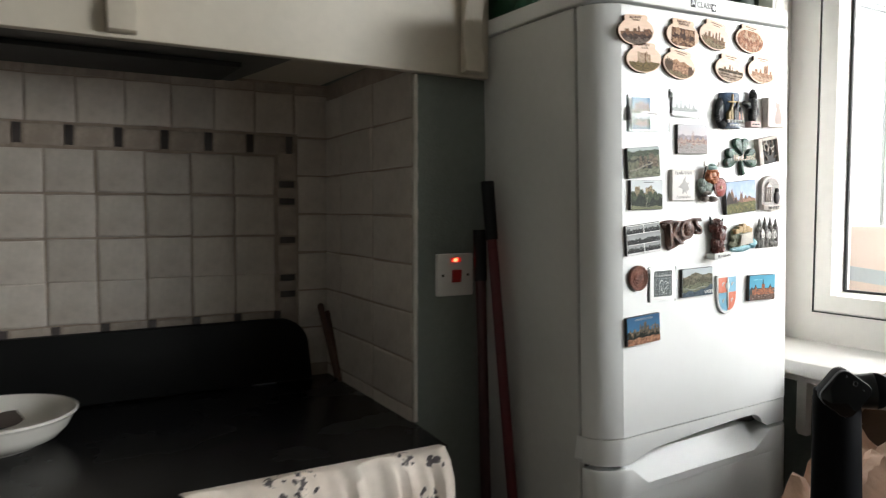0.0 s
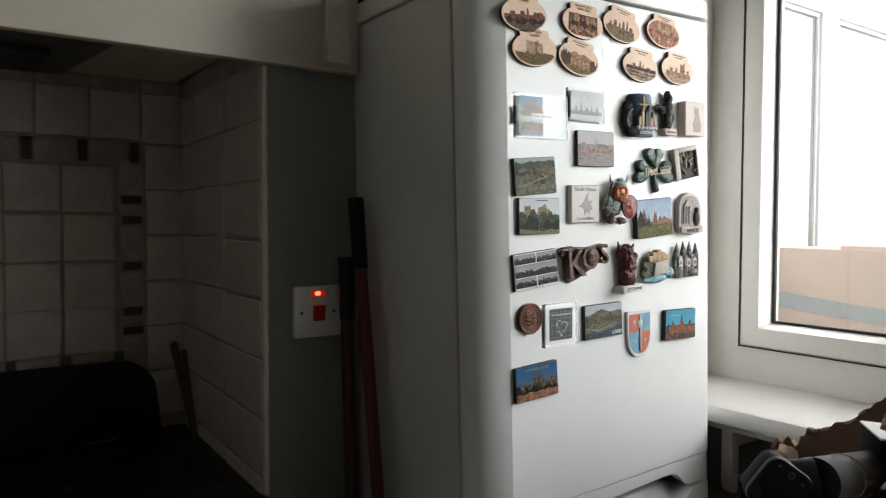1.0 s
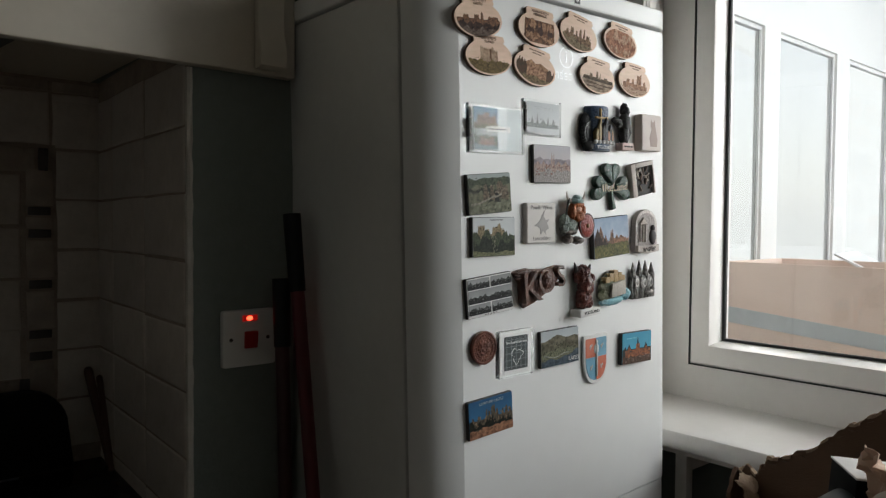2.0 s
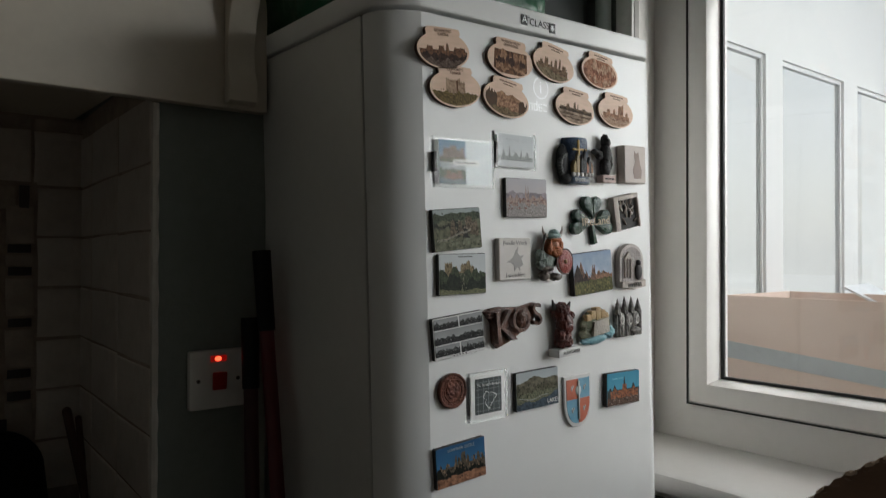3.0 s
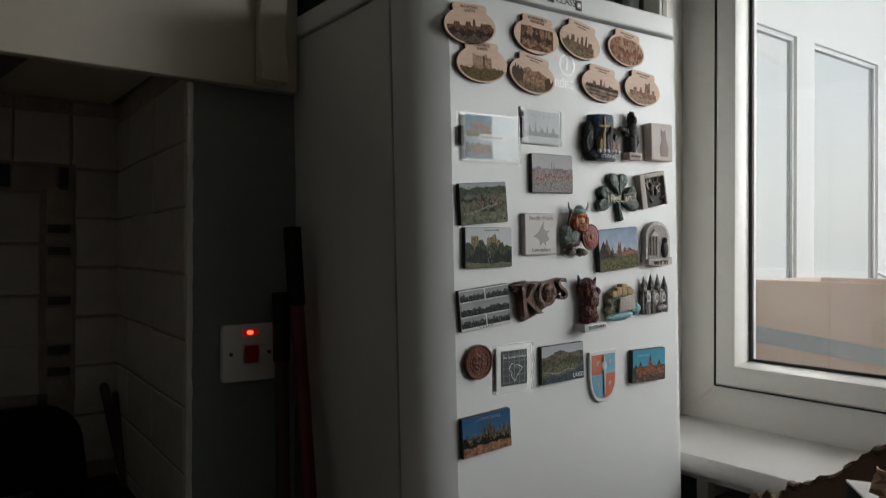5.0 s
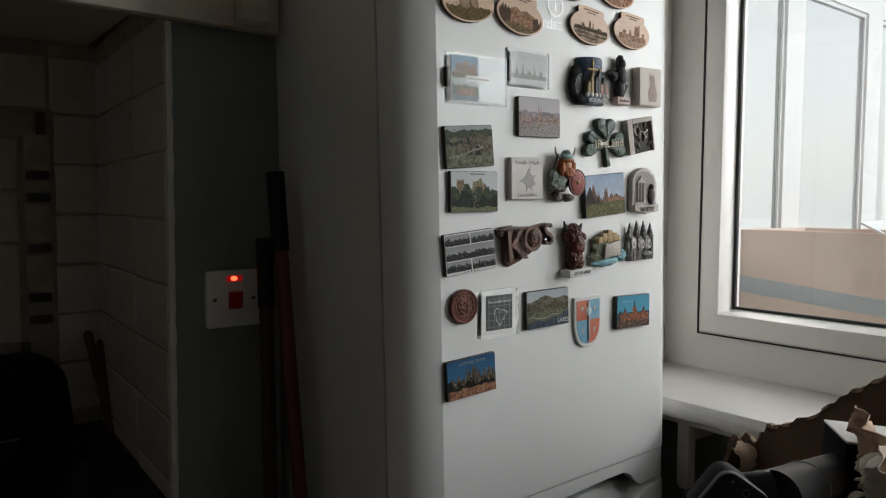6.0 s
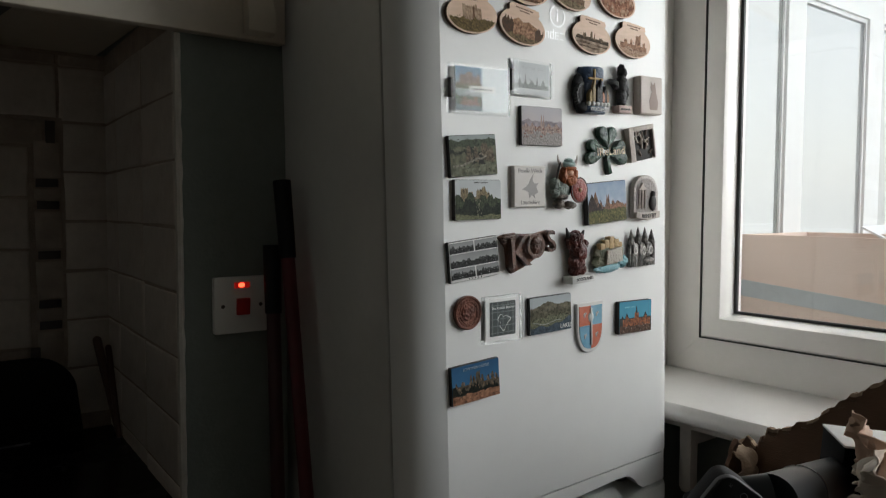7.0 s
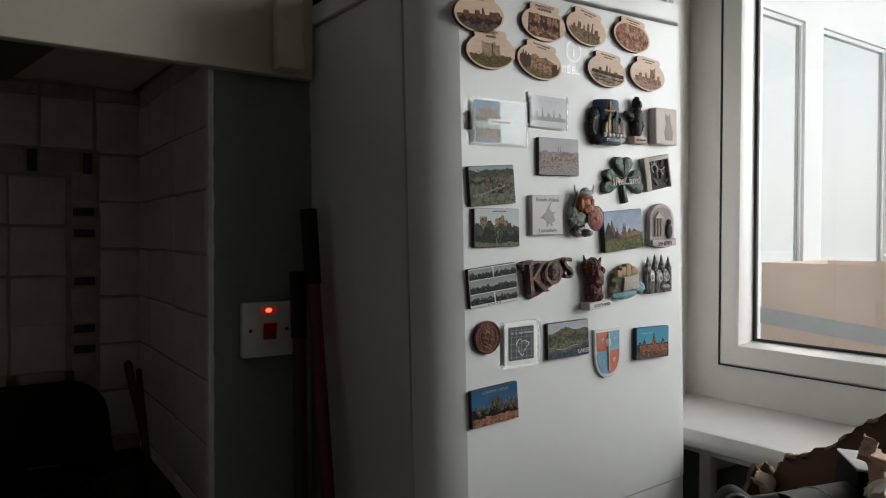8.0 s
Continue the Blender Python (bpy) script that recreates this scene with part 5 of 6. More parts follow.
# black and white views in four fields
bw = magnet("photo_magnet", 0.0449, -0.1177, 4.0, "photo magnet with five black and white views")
part("backing", flat(0.0835, 0.0525, 0.0, -0.005, 0.0008), EDGE_DARK, bw)
part("print", flat(0.0825, 0.0515, -0.0051, -0.0056, 0.0002), WHITE_CARD, bw)
for k, (cx, cz, w, h) in enumerate(((-0.0205, 0.0178, 0.0395, 0.0135), (0.0210, 0.0178, 0.0385, 0.0135), (0.0, 0.0012, 0.0805, 0.0175), (-0.0205, -0.0155, 0.0395, 0.0135), (0.0210, -0.0155, 0.0385, 0.0135))):
    o = part("print", flat(w, h, -0.0057, -0.0061, 0.0001), picture("grey_view_%d" % k, w, h, (0.42, 0.43, 0.43), seed=40 + k * 3.3, cloud=(0.8, 0.8, 0.8)), bw)
    o.location = (cx, 0, cz)
    layer(bw, w, h, -0.0062, ink((0.10, 0.10, 0.10), (0.022, 0.022, 0.022), 420), rough_line(0.15 if k != 2 else 0.05, 0.5, 6, 20.0 + k), cx=cx, cz=cz)
    layer(bw, w, h, -0.0063, ink((0.045, 0.045, 0.045), (0.012, 0.012, 0.012), 420), rough_line(-0.2, 0.3, 5, 30.0 + k), cx=cx, cz=cz)
    specks(bw, w, h, -0.0064, ink((0.30, 0.30, 0.30), (0.2, 0.2, 0.2)), (-0.9, 0.9, -0.9, 0.1), 12 if k != 2 else 8, 0.0014, 60 + k, cx, cz, 0.7)
bars(bw, -0.012, -0.0248, -0.0059, EDGE_DARK, (0.002, 0.002, 0.002, 0.002, 0.002), 0.0015, 0.003)

# oval wooden slices with burnt-in views
PALE_BURN, MID_BURN, DEEP_BURN = (0.50, 0.27, 0.15), (0.24, 0.11, 0.055), (0.075, 0.036, 0.024)
OVALS = [  # place, turn, title, then layers of burnt ink: light, dark, scale, top, bottom
    (0.0295, 0.2442, 4, "RICHMOND", "CASTLE", [
        (MID_BURN, DEEP_BURN, 360, towers((-0.72, -0.45, 0.20), (-0.2, 0.02, 0.28), (0.10, 0.22, 0.42), (0.42, 0.9, 0.22), 0.05), -1.0),
        (DEEP_BURN, (0.025, 0.016, 0.013), 300, rough_line(-0.18, 0.30, 4, 2.0), -1.0), ((0.16, 0.11, 0.085), DEEP_BURN, 420, rough_line(-0.55, 0.3, 3, 5.0), -1.0)]),
    (0.0481, 0.1986, 3, "CLIFFORD'S", "TOWER", [
        ((0.52, 0.35, 0.23), (0.40, 0.25, 0.16), 200, towers((-0.42, -0.30, 0.62), (-0.30, 0.10, 0.54), (0.10, 0.20, 0.64), (0.20, 0.40, 0.42), -0.3), -0.5, -0.42, 0.40),
        ((0.17, 0.09, 0.05), MID_BURN, 300, 0.52, -0.12, 0.02, 0.09), ((0.22, 0.15, 0.05), (0.075, 0.05, 0.022), 460, rough_line(-0.20, 0.22, 4, 5.0), -1.0)]),
    (0.1456, 0.2477, -2, "WARKWORTH", "HERMITAGE", [
        (MID_BURN, (0.085, 0.042, 0.026), 260, lambda x: 0.62 if abs(x) < 0.78 else -1.0, -0.88), (PALE_BURN, MID_BURN, 330, rough_line(0.35, 0.5, 4, 3.0), rough_line(0.0, 0.5, 5, 8.0), -0.7, 0.7),
        ((0.08, 0.04, 0.026), DEEP_BURN, 300, rough_line(0.1, 0.6, 6, 13.0), rough_line(-0.15, 0.6, 5, 17.0), -0.7, 0.7), (PALE_BURN, MID_BURN, 300, rough_line(-0.4, 0.3, 5, 23.0), rough_line(-0.62, 0.3, 5, 27.0), -0.7, 0.7)]),
    (0.1370, 0.1939, -8, "", "", [
        (PALE_BURN, MID_BURN, 300, gables((-0.25, 0.28, 0.55), (0.25, 0.34, 0.48), 0.28), -0.7, -0.6, 0.68), ((0.075, 0.05, 0.03), MID_BURN, 420, rough_line(0.2, 0.7, 5, 5.0), -1.0, -1.0, -0.45),
        ((0.075, 0.05, 0.03), MID_BURN, 420, rough_line(0.25, 0.6, 5, 9.0), -1.0, 0.6, 1.0), ((0.26, 0.18, 0.09), (0.12, 0.075, 0.04), 420, rough_line(-0.55, 0.2, 4, 7.0), -1.0)]),
    (0.2318, 0.2530, -9, "", "", [
        ((0.30, 0.18, 0.10), (0.11, 0.06, 0.035), 330, towers((-0.75, -0.62, 0.1), (-0.5, -0.32, 0.32), (-0.2, -0.1, 0.22), (0.0, 0.14, 0.40), (0.24, 0.34, 0.55), (0.42, 0.62, 0.18), -0.1), -1.0, -0.85, 0.75),
        ((0.30, 0.22, 0.12), (0.13, 0.085, 0.045), 420, rough_line(-0.45, 0.22, 4, 6.0, -0.15), -1.0)]),
    (0.2751, 0.1957, -5, "", "", [
        ((0.24, 0.15, 0.085), (0.07, 0.045, 0.028), 360, towers((-0.5, -0.34, 0.2), (-0.1, 0.0, 0.42), (0.1, 0.16, 0.36), (0.4, 0.6, 0.1), 0.02), -0.12, -0.85, 0.85),
        ((0.10, 0.065, 0.035), (0.04, 0.028, 0.018), 420, rough_line(-0.05, 0.15, 5, 2.0), -0.24, -0.9, 0.95), ((0.40, 0.28, 0.19), (0.22, 0.14, 0.09), 90, -0.24, -1.0), ((0.16, 0.10, 0.06), (0.11, 0.07, 0.04), 300, rough_line(-0.40, 0.08, 3, 6.0), rough_line(-0.50, 0.1, 3, 7.0)),
        ((0.16, 0.10, 0.06), (0.11, 0.07, 0.04), 300, rough_line(-0.66, 0.08, 3, 16.0), rough_line(-0.74, 0.1, 3, 17.0))]),
    (0.3329, 0.2550, -6, "", "", [
        ((0.50, 0.22, 0.12), (0.30, 0.12, 0.065), 240, lambda x: 0.9, -1.0), ((0.58, 0.34, 0.21), (0.46, 0.24, 0.14), 260, rough_line(0.45, 0.7, 4, 3.0), rough_line(0.15, 0.7, 4, 9.0)),
        ((0.24, 0.09, 0.05), (0.34, 0.13, 0.07), 300, rough_line(-0.05, 0.6, 5, 12.0), rough_line(-0.22, 0.6, 5, 15.0)), ((0.58, 0.34, 0.21), (0.46, 0.24, 0.14), 260, rough_line(-0.45, 0.5, 5, 22.0), rough_line(-0.68, 0.5, 5, 25.0))]),
    (0.3692, 0.1988, -4, "", "", [
        ((0.46, 0.24, 0.14), (0.26, 0.12, 0.07), 300, towers((-0.55, -0.38, 0.12), (-0.2, -0.06, 0.20), (0.12, 0.44, 0.55), (0.36, 0.44, 0.68), (0.6, 0.74, 0.16), -0.12), -1.0, -0.8, 0.85),
        ((0.54, 0.34, 0.22), (0.36, 0.2, 0.12), 380, rough_line(-0.45, 0.2, 4, 6.0), -1.0)]),
]
OVAL_EDGE = shader("dark_cut_wood", (0.10, 0.055, 0.03), 0.7, scale=60)
SLICE = shader("pale_plywood", (0.74, 0.51, 0.36), 0.5, second=(0.66, 0.43, 0.29), scale=18, stretch=(1, 1, 5), bump=0.1)
BURN = shader("burnt_line", (0.24, 0.13, 0.08), 0.6)
for k, (u, v, turn, t1_, t2_, inks) in enumerate(OVALS):
    g = magnet("oval_magnet", u, v - 0.001, turn, "oval pale wooden magnet with a burnt-in castle view")
    ow, oh, oc = 0.0835, 0.0465, -0.0048
    out = [(ow / 2 * math.cos(a), oc + oh / 2 * math.sin(a)) for a in [2 * math.pi * i / 52 + math.pi / 2 for i in range(52)]]
    out = [p for p in out if p[1] < 0.0125]
    tab = [(0.0265, 0.0134), (0.0285, 0.0170), (0.0262, 0.0222), (0.010, 0.0232), (-0.012, 0.0234), (-0.0245, 0.0226), (-0.0272, 0.0195), (-0.0262, 0.0134)]
    left = sorted([p for p in out if p[0] < 0], key=lambda p: -p[1])
    right = sorted([p for p in out if p[0] >= 0], key=lambda p: p[1])
    loop = left + right + tab
    part("edge", prism(loop, -0.0001, -0.0048), OVAL_EDGE, g)
    part("slice", prism(loop, -0.0049, -0.0058, "y", 0.0003, 1), SLICE, g)
    for j, spec in enumerate(inks):
        light, dark, sc_, top, bot = spec[:5]
        x0, x1 = spec[5:] if len(spec) > 5 else (-1.0, 1.0)
        layer(g, ow * 0.92, oh * 0.88, -0.0059 - 0.0001 * j, ink(light, dark, sc_, 0.55), top, bot, x0, x1, 0.0, oc - 0.001, True)
    specks(g, ow * 0.9, oh * 0.86, -0.0066, ink(DEEP_BURN, MID_BURN), (-0.7, 0.7, -0.55, 0.1), 16, 0.0010, 70 + k, 0.0, oc - 0.001, 1.8, True)
    if t1_:
        face_text(t1_, 0.0052, 0.0, 0.0188, -0.0060, BURN, g)
        face_text(t2_, 0.0050, 0.0, 0.0142, -0.0064, BURN, g)
    else:
        bars(g, -0.016, 0.0178, -0.0061, BURN, (0.008, 0.005, 0.010, 0.006), 0.0018, 0.0008)
        bars(g, -0.009, 0.0142, -0.0065, BURN, (0.009, 0.008), 0.0016, 0.0008)

# ---- shaped souvenirs ----
def lump(pts, material, parent, name, label="", seg=14, carve=0.0, freq=210.0):
    """Rounded lumps joined in one mesh: (x, y, z, rx, ry, rz), with an uneven carved skin."""
    bm = bmesh.new()
    for x, y, z, a, b, c in pts:
        bmesh.ops.create_uvsphere(bm, u_segments=seg, v_segments=max(6, seg // 2 + 2), radius=1.0, matrix=Matrix.Translation((x, y, z)) @ Matrix.Diagonal((a, b, c, 1)))
    if carve:
        bm.normal_update()
        for v in bm.verts:
            p = v.co * freq
            v.co += v.normal * carve * (1.0 - 2.4 * abs(noise.noise(p)) + 0.5 * noise.noise(p * 2.3))
    return part(name, bm, material, parent, label)


RESIN = dict(bump=0.5, bump_scale=260)
# beer mug
mg = magnet("mug_magnet", 0.2625, 0.1130, 0, "dark blue mug-shaped magnet with painted houses and yellow cross")
MUGW, MUGH = 0.052, 0.066
body = bmesh.new()
prof_m = [(MUGW / 2 * 1.04, -MUGH / 2), (MUGW / 2 * 1.06, -MUGH / 2 + 0.004), (MUGW / 2, -MUGH / 2 + 0.016), (MUGW / 2 * 0.95, 0.01), (MUGW / 2 * 0.96, MUGH / 2 - 0.004), (MUGW / 2 * 0.9, MUGH / 2)]
lathe([(r, z) for r, z in prof_m], 28, body, Matrix.Translation((0.010, -0.001, 0)) @ Matrix.Diagonal((1, 0.72, 1, 1)))
bmesh.ops.bisect_plane(body, geom=body.verts[:] + body.edges[:] + body.faces[:], plane_co=(0, -0.0002, 0), plane_no=(0, 1, 0), clear_outer=True)
part("mug", body, shader("mug_paint", (0.045, 0.085, 0.16), 0.4, second=(0.012, 0.014, 0.016), scale=42, amount=0.9, **RESIN), mg)
hdl = bmesh.new()
for k in range(14):
    a0, a1 = radians(95 + 12.5 * k), radians(95 + 12.5 * (k + 1))
    rod((-0.012 + 0.015 * math.cos(a0), -0.008, 0.017 * math.sin(a0) - 0.008), (-0.012 + 0.015 * math.cos(a1), -0.008, 0.017 * math.sin(a1) - 0.008), 0.0048, seg=10, bm=hdl)
# black lumps put in for the shadow at the mug handle
lump([(-0.019, -0.006, -0.004, 0.011, 0.006, 0.026), (-0.014, -0.008, -0.024, 0.012, 0.007, 0.010)], BLACK_PLASTIC, mg, "handle_web", "black lump standing in for the handle's shadow", 22, 0.0015)
part("handle", hdl, shader("mug_handle_dark", (0.014, 0.018, 0.016), 0.45, **RESIN), mg, "nearly black handle")
YEL = shader("yellow_paint", (0.42, 0.27, 0.07), 0.5, second=(0.20, 0.12, 0.04), scale=90)
part("flag_cross", block(-0.010, 0.020, -0.0198, -0.0165, 0.0135, 0.0168, 0.001), YEL, mg)
part("flag_cross", block(0.0005, 0.0038, -0.0200, -0.0165, 0.006, 0.029, 0.001), YEL, mg)
for k, (x, hh, col) in enumerate(((-0.006, 0.018, (0.42, 0.31, 0.14)), (-0.0005, 0.030, (0.30, 0.22, 0.10)), (0.007, 0.026, (0.02, 0.02, 0.02)), (0.013, 0.034, (0.02, 0.02, 0.022)), (0.019, 0.016, (0.34, 0.13, 0.07)), (0.025, 0.024, (0.03, 0.028, 0.026)), (0.030, 0.017, (0.38, 0.20, 0.11)))):
    part("painted_house", prism([(x - 0.0034, -0.018), (x + 0.0034, -0.018), (x + 0.0034, -0.018 + hh * 0.62), (x, -0.018 + hh), (x - 0.0034, -0.018 + hh * 0.62)], -0.0225 + abs(x - 0.01) * 0.16, -0.012, "y", 0.0006, 1), shader("house_paint_%d" % k, col, 0.5, **RESIN), mg)
for k in range(6):
    lump([(-0.010 + 0.0082 * k, -0.0205 + abs(k - 2.5) * 0.0008, -0.0205, 0.0035, 0.003, 0.0035)], WHITE_CARD, mg, "painted_boat", seg=8)
face_text("STOCKHOLM", 0.0068, 0.010, -0.0285, -0.0222, WHITE_CARD, mg)

# dark standing figure shape, kept plain
fg = magnet("statuette_magnet", 0.3330, 0.1190, 0, "plain black statuette magnet on a small pale plinth")
lump([(0.006, -0.008, 0.025, 0.0065, 0.007, 0.008), (0.005, -0.008, 0.008, 0.009, 0.008, 0.015), (0.004, -0.008, -0.012, 0.0085, 0.007, 0.016), (-0.013, -0.007, 0.010, 0.012, 0.004, 0.0042), (0.012, -0.008, -0.004, 0.006, 0.006, 0.012), (-0.010, -0.008, 0.006, 0.006, 0.005, 0.007), (0.004, -0.008, 0.031, 0.005, 0.005, 0.006)],
     shader("black_bronze_resin", (0.012, 0.012, 0.012), 0.45, second=(0.03, 0.028, 0.025), scale=70, **RESIN), fg, "statuette", "", 24, 0.0013)
part("plinth", block(-0.008, 0.022, -0.014, -0.0003, -0.035, -0.024, 0.001), shader("pink_plinth", (0.55, 0.40, 0.36), 0.5, **RESIN), fg, "pale pink plinth")
bars(fg, -0.004, -0.031, -0.0143, EDGE_DARK, (0.006, 0.008, 0.006), 0.0025)

# pale stone tile with a drawn cat
ct = magnet("tile_magnet", 0.4035, 0.1140, 0, "thick pale stone magnet with a drawn cat")
STONE_PALE = shader("pale_stone_resin", (0.55, 0.49, 0.44), 0.7, second=(0.46, 0.40, 0.36), scale=40, **RESIN)
part("slab", flat(0.054, 0.058, 0.0, -0.014, 0.0015, 0.002), shader("smooth_pale_stone", (0.60, 0.53, 0.48), 0.55, second=(0.54, 0.46, 0.41), scale=30, bump=0.08, bump_scale=150), ct)
CATM = shader("brown_cat_print", (0.40, 0.31, 0.27), 0.7, scale=80)
part("print", prism([(-0.004, -0.022), (0.014, -0.022), (0.016, -0.010), (0.011, 0.004), (0.009, 0.014), (0.008, 0.021), (0.005, 0.017), (0.001, 0.017), (-0.002, 0.021), (-0.003, 0.012), (0.0, 0.005), (-0.006, -0.008)], -0.0143, -0.0139), CATM, ct)

# clover leaf
cv = magnet("clover_magnet", 0.3065, 0.0300, 0, "dark green three-leaf clover magnet with pale lettering")
cv.scale = (1.2, 1.0, 1.08)
CLOVER = shader("green_clover_resin", (0.018, 0.060, 0.036), 0.28, second=(0.006, 0.016, 0.011), scale=45, **RESIN)
for cx, cz, t in ((0.0, 0.0155, 0), (-0.0215, -0.006, 78), (0.0215, -0.006, -78)):
    hrt = []
    for i in range(28):
        a = 2 * math.pi * i / 28
        hrt.append((0.0168 * math.sin(a) ** 3 * 1.05, 0.0011 * (13 * math.cos(a) - 5 * math.cos(2 * a) - 2 * math.cos(3 * a) - math.cos(4 * a)) + 0.002))
    ca, sa = math.cos(radians(t)), math.sin(radians(t))
    part("leaf", prism([(cx + p * ca - q * sa, cz + p * sa + q * ca) for p, q in hrt], -0.0095, -0.0003, "y", 0.003, 2), CLOVER, cv)
for t in (0, 78, -78):
    vein = part("vein", rod((0, -0.0098, 0.006), (0, -0.0100, 0.026), 0.0011, 0.0005, 6), shader("pale_green_vein", (0.08, 0.14, 0.09), 0.4), cv)
    vein.matrix_local = Matrix.Translation((0, 0, -0.001)) @ Matrix.Rotation(radians(-t), 4, "Y")
part("stalk", prism([(-0.002, -0.006), (0.003, -0.006), (0.005, -0.020), (0.009, -0.034), (0.002, -0.036), (-0.001, -0.02)], -0.008, -0.0003, "y", 0.0015), CLOVER, cv)
GOLD = shader("pale_gold_paint", (0.62, 0.50, 0.34), 0.5, scale=70)
face_text("IReLand", 0.0158, 0.003, -0.004, -0.0108, GOLD, cv, 4, 1.05)

# small framed relief
rl = magnet("relief_magnet", 0.3855, 0.0400, 9, "small pale framed relief magnet with dark carved stalks")
part("backing", flat(0.060, 0.053, 0.0, -0.006, 0.0008), shader("dark_relief_ground", (0.03, 0.026, 0.024), 0.7), rl)
for q in ((-0.031, -0.019, -0.0265, 0.0265), (-0.019, 0.031, 0.0195, 0.0265), (0.0275, 0.031, -0.0265, 0.0195)):
    part("frame_bar", block(q[0], q[1], -0.011, -0.0003, q[2], q[3], 0.001), STONE_PALE, rl)
rr2 = random.Random(3)
for k in range(16):
    x, z, a = rr2.uniform(-0.014, 0.023), rr2.uniform(-0.020, 0.014), rr2.uniform(0.3, 2.4)
    part("carved_stalk", rod((x, -0.0075, z), (x + 0.013 * math.cos(a), -0.0085, z + 0.013 * math.sin(a)), 0.0017, 0.001, 8), STONE_PALE if k % 2 else shader("brown_stalk_%d" % k, (0.2, 0.15, 0.12), 0.6), rl)

# square ceramic tile with a broomstick silhouette
pw = magnet("tile_magnet", 0.1445, -0.0250, -0.5, "thick cream ceramic magnet with a grey broomstick silhouette")
part("slab", flat(0.060, 0.0565, 0.0, -0.0075, 0.0012, 0.002), shader("cream_ceramic", (0.60, 0.56, 0.52), 0.35, second=(0.54, 0.50, 0.46), scale=30), pw)
GREYP = shader("grey_ceramic_print", (0.34, 0.32, 0.30), 0.5)
part("print", prism([(-0.016, -0.004), (-0.010, -0.001), (-0.003, 0.004), (0.000, 0.010), (0.006, 0.017), (0.004, 0.009), (0.008, 0.004), (0.016, 0.005), (0.011, 0.000), (0.015, -0.008), (0.008, -0.011), (0.009, -0.016), (0.003, -0.011), (-0.002, -0.016), (-0.003, -0.008), (-0.009, -0.005)], -0.0079, -0.0074), GREYP, pw)
face_text("Pendle Witch", 0.0082, 0.0, 0.0215, -0.0078, GREYP, pw)
face_text("Lancashire", 0.0085, 0.0, -0.0215, -0.0078, GREYP, pw)

# horned warrior figurine, plain shapes
vk = magnet("figurine_magnet", 0.2120, -0.0210, 0, "painted horned figurine magnet with a round red shield")
lump([(-0.006, -0.008, -0.008, 0.016, 0.008, 0.013), (-0.019, -0.008, -0.002, 0.008, 0.006, 0.010), (-0.021, -0.009, -0.014, 0.006, 0.006, 0.007)],
     shader("grey_green_tunic", (0.30, 0.36, 0.32), 0.45, second=(0.05, 0.05, 0.045), scale=110, amount=1.0, **RESIN), vk, "figurine", "", 26, 0.0014)
lump([(-0.014, -0.009, -0.029, 0.0085, 0.008, 0.006), (0.008, -0.009, -0.031, 0.0105, 0.008, 0.005), (-0.010, -0.010, -0.019, 0.012, 0.007, 0.0035)],
     shader("brown_boots", (0.05, 0.035, 0.03), 0.4, second=(0.30, 0.26, 0.22), scale=130, amount=0.9, **RESIN), vk, "boots", "", 22, 0.0012)
lump([(0.003, -0.013, 0.013, 0.0085, 0.007, 0.009)], shader("flesh_paint", (0.56, 0.30, 0.19), 0.45, second=(0.44, 0.2, 0.12), scale=120, **RESIN), vk, "round_form", "", 20)
lump([(-0.008, -0.013, 0.010, 0.0045, 0.006, 0.012), (0.014, -0.013, 0.010, 0.0045, 0.006, 0.012), (0.003, -0.017, 0.0045, 0.010, 0.005, 0.0075), (0.003, -0.014, 0.0205, 0.012, 0.006, 0.0035)],
     shader("ginger_paint", (0.50, 0.16, 0.05), 0.45, second=(0.28, 0.08, 0.03), scale=120, amount=1.0, **RESIN), vk, "hair", "ginger hair and beard", 24, 0.0013, 330)
lump([(0.003, -0.012, 0.026, 0.0125, 0.008, 0.0055), (0.003, -0.013, 0.031, 0.007, 0.006, 0.004)], shader("green_grey_helmet", (0.30, 0.42, 0.40), 0.35, second=(0.16, 0.22, 0.20), scale=90, **RESIN), vk, "helmet", "", 22, 0.0006)
for sx in (-1, 1):
    hn = bmesh.new()
    path = [Vector((0.003 + sx * (0.011 + 0.009 * math.sin(k * 0.42)), -0.011, 0.026 + 0.0125 * (1 - math.cos(k * 0.42)))) for k in range(5)]
    for k in range(4):
        rod(path[k], path[k + 1], 0.0034 - 0.0007 * k, 0.0027 - 0.0007 * k, 10, hn)
    part("horn", hn, STONE_PALE, vk, "pale horn")
lump([(0.019, -0.017, -0.010, 0.0165, 0.005, 0.0185)], shader("red_shield_paint", (0.30, 0.045, 0.03), 0.3, second=(0.20, 0.03, 0.02), scale=60, **RESIN), vk, "shield", "round red shield", 28)
rim_ = part("shield_rim", arc_strip(0.0145, 0.0168, 0, 360, 40), shader("dark_rim", (0.06, 0.03, 0.025), 0.4, metal=0.4), vk)
rim_.matrix_local = Matrix.Translation((0.019, -0.0193, -0.010)) @ UP @ Matrix.Diagonal((1, 1.1, 1, 1))
lump([(0.017, -0.022, -0.010, 0.0032, 0.002, 0.0032)], shader("brass_boss", (0.36, 0.2, 0.10), 0.35, metal=0.5), vk, "shield_boss")
part("axe", rod((-0.026, -0.010, -0.016), (-0.013, -0.012, 0.030), 0.0016, 0.0016, 8), EDGE_DARK, vk)

